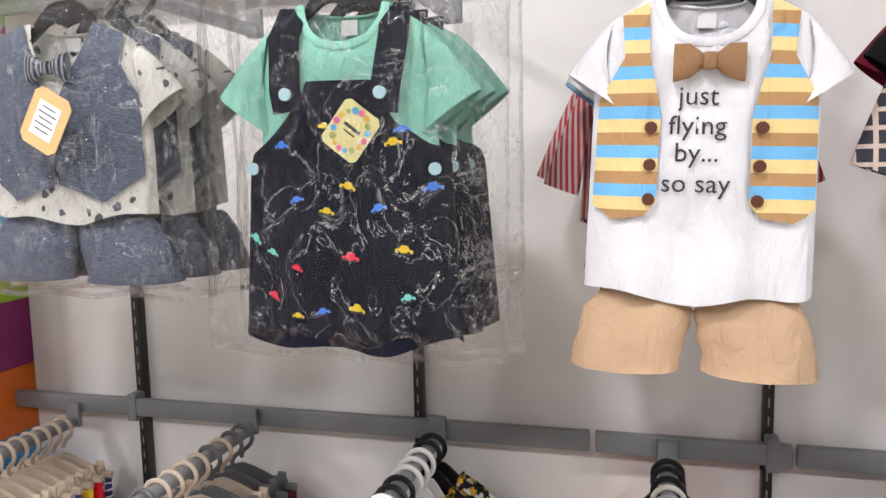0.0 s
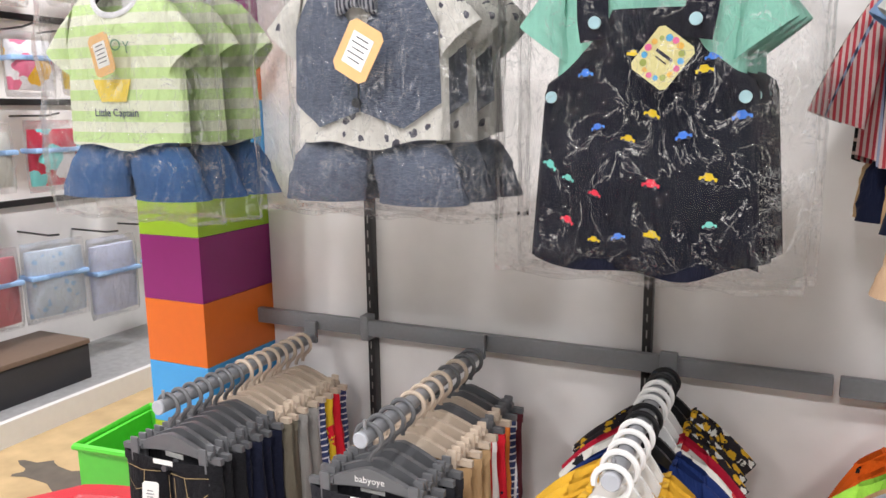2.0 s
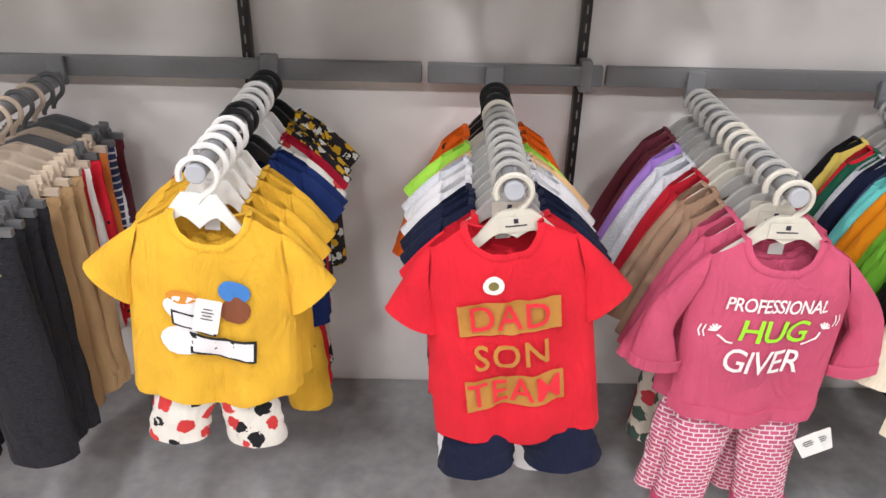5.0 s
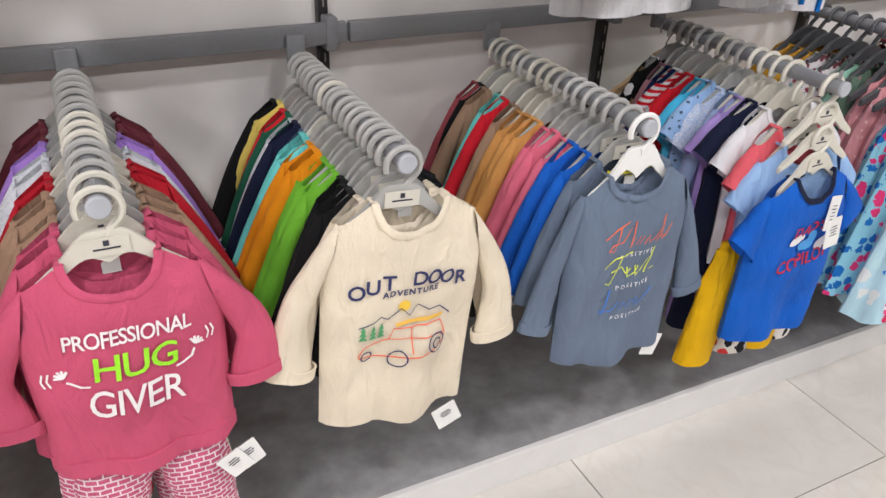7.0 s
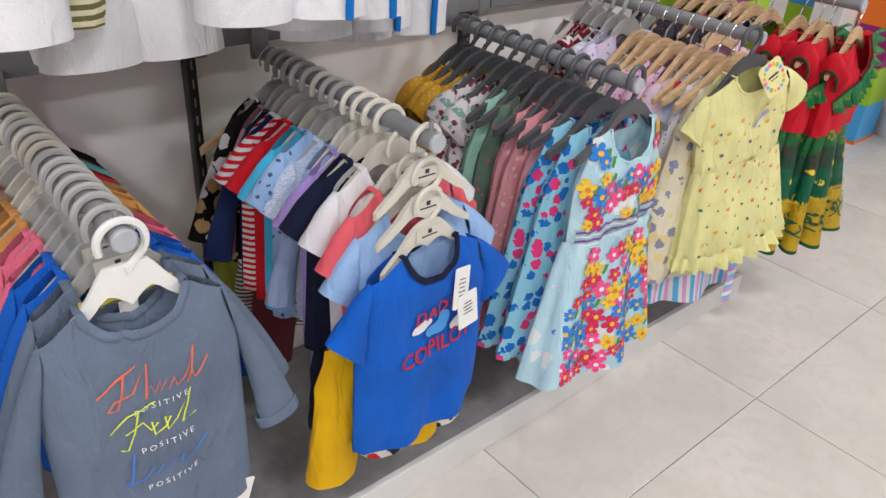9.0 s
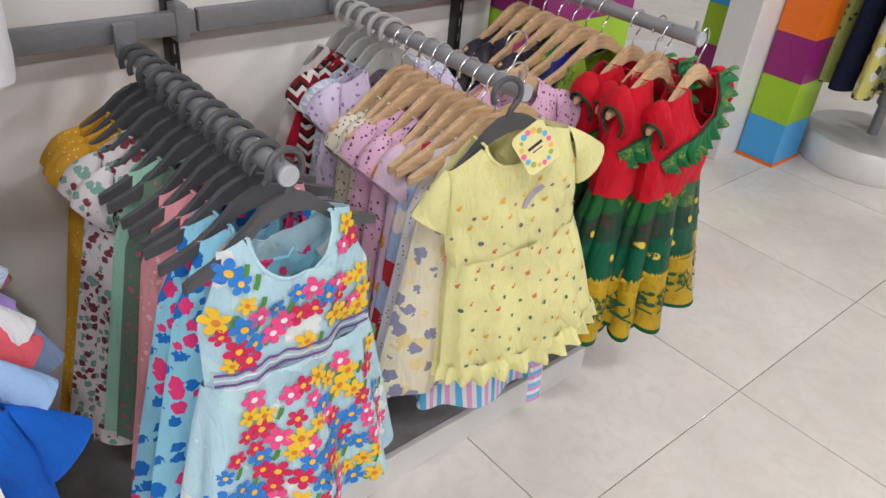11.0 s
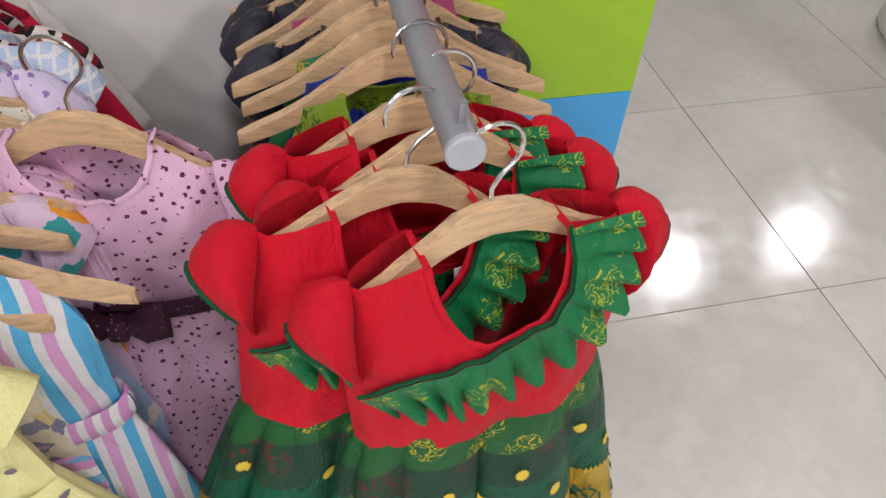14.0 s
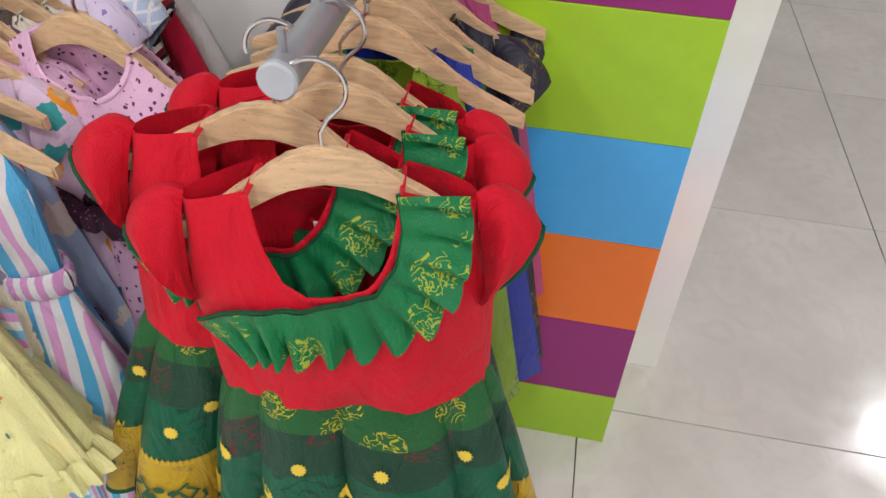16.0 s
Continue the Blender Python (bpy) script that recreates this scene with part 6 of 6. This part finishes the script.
for s in (-1, 1):
    q = [(s * 0.062, -0.070), (s * 0.090, -0.084), (s * 0.086, -0.130), (s * 0.112, -0.175), (s * 0.116, -0.290), (s * 0.094, -0.305), (s * 0.060, -0.300), (s * 0.048, -0.285), (s * 0.046, -0.190), (s * 0.060, -0.130)]
    part("front", lay_on(poly(bmesh.new(), q if s > 0 else q[::-1]), cE.front, 0.007, 0.012), BST, vE)
    for bz in (-0.205, -0.245, -0.282):
        yb = cE.front(s * 0.056, bz) - 0.007
        part("button", sweep(bmesh.new(), [(s * 0.056, yb, bz), (s * 0.056, yb - 0.005, bz)], 0.0068, 10), solid("brown_button", C(84, 44, 30), 0.4), vE)
bE = thing("bow_tie", "tan cotton bow tie on the white T-shirt", "bow tie", "striped waistcoat sets", mE)
TANC = f(C(150, 116, 84))
yb = cE.front(0, -0.135) - 0.010
for s in (-1, 1):
    part("bow_wing", loft(bmesh.new(), [ellipse_ring(s * 0.004, yb, -0.136, (0, 1), 0.006, 0.004, 10), ellipse_ring(s * 0.020, yb, -0.136, (0, 1), 0.018, 0.008, 10), ellipse_ring(s * 0.036, yb, -0.138, (0, 1), 0.020, 0.005, 10)], (True, True)), TANC, bE)
part("knot", boxbm(-0.007, 0.007, yb - 0.008, yb + 0.006, -0.145, -0.127, bevel=0.003), TANC, bE)
trousers("shorts", "tan cotton shorts of the striped waistcoat set", "striped waistcoat sets", mE, f(C(192, 162, 132)), w=0.120, length=0.090, z0=-0.388, ankle=0.062, depth=0.022)
BACKSETS = [(f(WHITE), "white", "tee"), (f(C(236, 236, 232)), "white", "tee"), (f(C(140, 170, 210)), "pale blue", "tee"), (f(C(214, 190, 186), "vstripes", C(190, 70, 80), None, 0.008), "red pinstriped", "long"),
            (f(C(150, 160, 190), "vstripes", C(60, 66, 90), None, 0.008), "blue pinstriped", "long"), (f(C(214, 190, 186), "vstripes", C(190, 70, 80), None, 0.008), "red pinstriped", "long"), (f(BLACK, "check", C(190, 170, 160), None, 0.02), "black checked", "long")]
for i, (cl, lab, kd) in enumerate(BACKSETS):
    hung(1.060 - 0.006 * i, -0.345 + 0.046 * i, kd, cl, lab, "black", "striped waistcoat arm", z=UZ, under=None if i < 2 else (f(NAVY) if i % 2 else f(C(200, 168, 128)), "navy" if i % 2 else "tan"), ulen=0.10)
for i, (cl, lab, kd) in enumerate(((f(C(60, 60, 70), "check", C(200, 180, 170), None, 0.02), "dark checked", "long"), (f(BLACK), "black", "tee"), (f(C(120, 30, 50)), "maroon", "tee"))):
    hung(1.40, -0.33 + 0.07 * i, kd, cl, lab, "black", "dark upper arm", z=UZ + 0.02, under=(f(MAROON), "maroon"), ulen=0.12)

# white sets hanging from the upper arms further along
OLIVE = f(C(104, 100, 66), "stripes", C(206, 200, 170), None, 0.011)
UZ2 = 1.56
for k, (xx, yy, hemz, cl, lab) in enumerate(((2.06, -0.36, 0.93, f(WHITE), "white"), (2.12, -0.31, 0.925, OLIVE, "olive and cream striped"), (2.22, -0.27, 0.87, f(WHITE), "white"), (2.27, -0.22, 0.90, f(WHITE), "white"), (2.23, -0.16, 0.845, f(WHITE), "white"))):
    mm = pose(xx, yy, UZ2, 0, rng.uniform(-2, 2), rng.uniform(-6, 6))
    hanger("black", mm, "hangers of the white sets")
    top_garment("tee_shirt", lab + " cotton child's top hanging on an upper arm", "shirt", "white sets", mm, cl, Cut(w=0.105, length=0.36, sh=0.094, seed=k, hem=0.108), TEE)
    trousers("trousers", lab + " cotton trousers hanging below the top", "white sets", mm, cl, w=0.092, length=UZ2 - hemz - 0.40, z0=-0.40, ankle=0.055 if cl is not OLIVE else 0.03, seed=k, splay=0.0)
for k, (xx, yy, hemz) in enumerate(((2.40, -0.36, 0.92), (2.47, -0.32, 0.90), (2.55, -0.25, 0.86), (2.66, -0.2, 0.83))):
    mm = pose(xx, yy, UZ2, 0, rng.uniform(-2, 2), rng.uniform(-6, 6))
    hanger("black", mm, "hangers of the white sets")
    top_garment("tee_shirt", "white cotton top with a blue edge on an upper arm", "shirt", "white sets", mm, f(WHITE), Cut(w=0.108, length=0.36, sh=0.094, seed=k, hem=0.112), TEE)
    t = trousers("trousers", "white trousers with a blue side stripe", "white sets", mm, f(WHITE), w=0.105, length=UZ2 - hemz - 0.40, z0=-0.40, ankle=0.055, seed=k, splay=0.0)
    part("side_stripe", sweep(bmesh.new(), [(0.05, -0.028, -0.42), (0.055, -0.040, -0.52), (0.06, -0.036, hemz - UZ2)], 0.005, 6), f(C(20, 110, 190)), t, "blue side stripe")

# pink ditsy frock with a dark bow, turned towards the aisle
cK = Cut(w=0.112, length=0.18, sh=0.100, nh=0.055, drop=0.05, seed=3, z0=-0.070, hem=0.100, wave=0.0)
mK = pose(3.475, -0.29, 0.80, 0, 0, -10)
hanger("wood", mK, "hangers of the yellow dress arm")
tK = top_garment("frock", "lilac-pink ditsy-printed child's frock with a dark bow", "dress", "yellow dress arm", mK, PINKD, cK, dict(length=0.075, angle=34, r1=0.045, puff=0.2))
part("skirt", skirt_bm(0.100, 0.170, 0.030, 0.075, -0.242, -0.60, pleats=9, amp=0.16, seed=1.5), PINKD, tK)
DBOW = f(C(70, 40, 58), "dots", C(150, 120, 140), None, 0.006)
part("sash", loop_tube(bmesh.new(), [(0.104 * math.cos(a), 0.036 * math.sin(a), -0.242) for a in (2 * math.pi * i / 32 for i in range(32))], 0.012, 8, 0.4), DBOW, tK, "dark dotted sash")
for s_ in (-1, 1):
    part("bow_wing", loft(bmesh.new(), [ellipse_ring(s_ * 0.004, -0.052, -0.242, (0, 1), 0.008, 0.005, 10), ellipse_ring(s_ * 0.022, -0.054, -0.240, (0, 1), 0.022, 0.010, 10), ellipse_ring(s_ * 0.042, -0.050, -0.238, (0, 1), 0.024, 0.006, 10)], (True, True)), DBOW, tK)
part("bow_knot", boxbm(-0.009, 0.009, -0.064, -0.044, -0.253, -0.231, bevel=0.004), DBOW, tK)
# striped skirt dress behind the yellow one
cV = Cut(w=0.100, length=0.19, sh=0.085, nh=0.05, drop=0.05, seed=1, z0=-0.074, hem=0.095, wave=0.0)
mV = pose(3.365, -0.400, 0.80, 0, -2, -6)
hanger("wood", mV, "hangers of the yellow dress arm")
tV = top_garment("frock", "blue, white and lilac striped child's frock with a sash", "dress", "yellow dress arm", mV, STRIPEB, cV, None)
part("skirt", skirt_bm(0.095, 0.150, 0.028, 0.060, -0.262, -0.60, pleats=7, amp=0.14, seed=0.7), STRIPEB, tV)
part("sash", loop_tube(bmesh.new(), [(0.100 * math.cos(a), 0.034 * math.sin(a), -0.262) for a in (2 * math.pi * i / 32 for i in range(32))], 0.015, 8, 0.3), f(C(206, 150, 200), "vstripes", WHITE, None, 0.012), tV, "lilac and white striped sash")
part("sash_end", sweep(bmesh.new(), [(0.06, -0.045, -0.27), (0.07, -0.066, -0.40), (0.066, -0.075, -0.56), (0.07, -0.075, -0.64)], 0.016, 8, True, 0.2), f(C(120, 180, 220), "stripes", WHITE, C(206, 150, 200), 0.03), tV, "striped sash end")

# ---- packaged goods on the west wall ----
PACKW = f(C(208, 220, 236), "sprig", C(160, 190, 220), None, 0.05)
PACKS = [(0.92, 0.35, 0.37, 0.30, PACKW, "pale blue baby blanket set"), (1.24, 0.29, 0.40, 0.28, f(C(206, 212, 234)), "pale lilac baby blanket set"), (0.60, 0.36, 0.36, 0.28, f(C(190, 120, 130)), "dusty pink baby set"),
         (1.56, 0.30, 0.38, 0.22, f(C(140, 190, 170)), "mint baby set"), (0.98, 0.94, 0.32, 0.28, f(C(190, 60, 80), "bloom", C(120, 200, 200), WHITE, 0.14), "red and aqua bib pack"),
         (0.66, 0.95, 0.30, 0.24, f(C(206, 206, 200)), "grey bodysuit pack"), (0.90, 1.36, 0.28, 0.22, f(WHITE, "bloom", C(220, 120, 150), C(240, 190, 60), 0.12), "white printed towel pack"),
         (1.14, 1.37, 0.28, 0.14, f(C(236, 206, 90)), "yellow towel pack"), (1.12, 1.76, 0.26, 0.20, f(C(226, 226, 216), "bloom", C(110, 200, 70), C(150, 120, 90), 0.10), "white and green bib pack"),
         (1.38, 1.76, 0.28, 0.26, f(C(226, 140, 170)), "pink romper pack"), (0.80, 1.74, 0.30, 0.26, f(C(226, 150, 120)), "salmon bodysuit pack"), (1.60, 0.92, 0.32, 0.26, f(C(220, 210, 190)), "cream bodysuit pack")]
for k, (yc, z0, h, w, cloth, lab) in enumerate(PACKS):
    t = thing("packed_set", lab + " in a clear bag", "packed clothes", "packed sets on the west wall", pose(-2.24, yc, z0, 0, 0, rng.uniform(-8, 8)))
    rings = []
    for i in range(9):
        u = i / 8
        b_ = 0.05 * math.sin(math.pi * (0.12 + 0.8 * u)) ** 0.5
        rings.append([(b_ * math.cos(a) * (1 + 0.15 * noise.noise(Vector((a, u * 3, k)))), w / 2 * 0.9 * math.copysign(abs(math.sin(a)) ** 0.6, math.sin(a)), 0.03 + (h - 0.07) * u) for a in (2 * math.pi * j / 20 for j in range(20))])
    part("folded_cloth", loft(bmesh.new(), rings, (True, True)), cloth, t)
    part("ribbon", boxbm(-0.056, 0.056, -w / 2 * 0.93, w / 2 * 0.93, h * 0.55, h * 0.55 + 0.022, bevel=0.006), f(C(150, 184, 226)), t)
    rings = [[(0.062 * s * (1 + 0.2 * noise.noise(Vector((a * 3, u * 6, k)))) * math.cos(a), w / 2 * math.sin(a), h * u) for a in (2 * math.pi * j / 24 for j in range(24))] for u, s in ((0, 0.25), (0.08, 0.9), (0.4, 1), (0.75, 1), (0.92, 0.6), (1.0, 0.1))]
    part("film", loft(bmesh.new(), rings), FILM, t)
    part("wall_hook", sweep(bmesh.new(), [(-0.28, 0, h + 0.02), (-0.02, 0, h + 0.02), (0.06, 0, h + 0.03)], 0.005, 8), BLACKM, t)
for zz in (0.86, 1.33, 1.72):
    slab("wall_shelf_bar", "dark metal bar across the west wall", -2.52, -2.50, -1.0, 2.9, zz, zz + 0.03, BLACKM, "rail")
bx = thing("carton", "low black cardboard carton on the platform", "carton", m=pose(-2.2, 0.62, 0.10))
part("box", boxbm(-0.16, 0.16, -0.35, 0.28, 0, 0.16, bevel=0.004), solid("black_card", (0.03, 0.03, 0.035), 0.5), bx)
part("lid", boxbm(-0.165, 0.165, -0.355, 0.285, 0.161, 0.185, bevel=0.004), solid("brown_card", (0.16, 0.11, 0.08), 0.6), bx)
STAIN = solid("dark_floor_stain", (0.12, 0.10, 0.08), 0.8, 0, 0.3, 20)
bm = bmesh.new()
poly3 = [bm.verts.new((-1.30 + (0.42 + 0.10 * noise.noise(Vector((math.cos(a) * 2, math.sin(a) * 2, 1)))) * math.cos(a), 0.30 + 0.10 * (1 + 0.9 * noise.noise(Vector((math.cos(a) * 3, math.sin(a) * 3, 5)))) * math.sin(a), 0.0052)) for a in (2 * math.pi * i / 40 for i in range(40))]
bm.faces.new(poly3)
tagged(part("floor_stain", bm, STAIN, smooth=False), "dark worn-through patch in the tan vinyl floor", "floor", kind="structure")

# ---- red padded tub chair and green plastic bin ----
LEATHER = solid("red_leatherette", (0.52, 0.016, 0.03), 0.34, 0, 0.12, 260, 0.35)
chair = thing("tub_chair", "red leatherette padded tub chair beside the column", "chair", m=pose(0, 0, 0))
line = [(-0.385, -0.95), (-0.385, -0.62), (-0.39, -0.40), (-0.43, -0.275), (-0.53, -0.235), (-0.64, -0.27), (-0.715, -0.38), (-0.735, -0.62), (-0.735, -0.95)]
fine = []
for a, b in zip(line, line[1:]):
    for k in range(4):
        fine.append((lerp(a[0], b[0], k / 4), lerp(a[1], b[1], k / 4)))
fine.append(line[-1])
sect = [(-0.05, 0.03), (-0.062, 0.12), (-0.062, 0.32), (-0.052, 0.385), (-0.025, 0.412), (0.025, 0.412), (0.052, 0.385), (0.062, 0.32), (0.062, 0.12), (0.05, 0.03)]
rings = []
for i, p in enumerate(fine):
    d = Vector(fine[min(i + 1, len(fine) - 1)]) - Vector(fine[max(i - 1, 0)])
    d.normalize()
    nx_, ny_ = -d.y, d.x
    rings.append([(p[0] + nx_ * o, p[1] + ny_ * o, z + 0.004 * noise.noise(Vector((p[0] * 9, p[1] * 9, z * 9)))) for o, z in sect])
part("padded_back", loft(bmesh.new(), rings, (True, True)), LEATHER, chair)
part("seat_cushion", boxbm(-0.665, -0.455, -0.93, -0.33, 0.10, 0.27, bevel=0.04), LEATHER, chair)
part("seam", sweep(bmesh.new(), [(-0.322, -0.94, 0.34), (-0.322, -0.62, 0.34), (-0.327, -0.41, 0.34)], 0.003, 6), LEATHER, chair)
for px, py in ((-0.40, -0.90), (-0.72, -0.90), (-0.43, -0.30), (-0.69, -0.34)):
    part("foot", sweep(bmesh.new(), [(px, py, 0), (px, py, 0.05)], 0.02, 10), H_BLACK, chair)
GRNP = solid("lime_green_plastic", (0.10, 0.62, 0.05), 0.4, 0, 0.06)
bin_ = thing("plastic_bin", "bright green plastic bin behind the red chair", "bin", m=pose(-0.735, 0.05, 0.004, 0, 0, 6))
bm = bmesh.new()
for a, b, c_, d_ in ((-0.14, -0.128, -0.14, 0.14), (0.128, 0.14, -0.14, 0.14), (-0.1275, 0.1275, -0.14, -0.128), (-0.1275, 0.1275, 0.128, 0.14)):
    box(bm, a, b, c_, d_, 0, 0.40)
box(bm, -0.1275, 0.1275, -0.1275, 0.1275, 0.0, 0.012)
part("bin_body", bm, GRNP, bin_, smooth=False)
part("rim", loop_tube(bmesh.new(), [(0.145, 0.145, 0.405), (-0.145, 0.145, 0.405), (-0.145, -0.145, 0.405), (0.145, -0.145, 0.405)], 0.012, 8), GRNP, bin_)

# ---- round racks across the aisle ----


def round_rack(x, y, clothed):
    t = thing("round_rack", "round clothes rack on a white drum base", "clothes rack", "round racks", pose(x, y, 0))
    part("base", sweep(bmesh.new(), [(0, 0, 0.0), (0, 0, 0.02), (0, 0, 0.10), (0, 0, 0.115)], [0.235, 0.245, 0.245, 0.235], 40), WHITEM, t)
    if clothed:
        part("pole", sweep(bmesh.new(), [(0, 0, 0.11), (0, 0, 1.0)], 0.02, 14), TUBE, t)
        part("ring", loop_tube(bmesh.new(), [(0.24 * math.cos(i * math.pi / 16), 0.24 * math.sin(i * math.pi / 16), 0.98) for i in range(32)], 0.012, 8), TUBE, t)
        cols = [f(C(92, 104, 124), "marl", C(130, 140, 156)), f(C(180, 178, 168)), f(C(150, 160, 90), "sprig", C(60, 60, 60), None, 0.03), f(NAVY), f(C(206, 200, 120), "bloom", C(70, 80, 70), WHITE, 0.04), f(C(120, 120, 124))]
        for k in range(20):
            a = 2 * math.pi * k / 20
            mm = pose(x + 0.20 * math.cos(a), y + 0.20 * math.sin(a), 0.975, 0, 0, math.degrees(a))
            trousers("trousers", "child's trousers hanging on the round rack", "trousers on the round rack", mm, cols[k % 6], w=0.10, length=0.56, z0=-0.10, ankle=0.055, depth=0.016, seed=k % 4)


round_rack(5.63, -0.21, True)
round_rack(5.62, 0.76, False)

# ---- tiles ----
floor_ob = bpy.data.objects["floor"]
TP = 0.618
tile_me = bpy.data.meshes.new("tile")
bm = boxbm(-TP / 2 + 0.0012, TP / 2 - 0.0012, -TP / 2 + 0.0012, TP / 2 - 0.0012, -0.004, 0.0, bevel=0.0006)
bm.to_mesh(tile_me)
bm.free()
for ix in range(-12, 9):
    for iy in range(-6, 6):
        x, y = 3.398 + TP * (ix + 0.5), -0.027 + TP * (iy + 0.5)
        t = part("tile", tile_me, TILE, floor_ob)
        t.matrix_basis = pose(x, y, 0, 0, 0, 90 * ((ix * 7 + iy * 3) % 4))
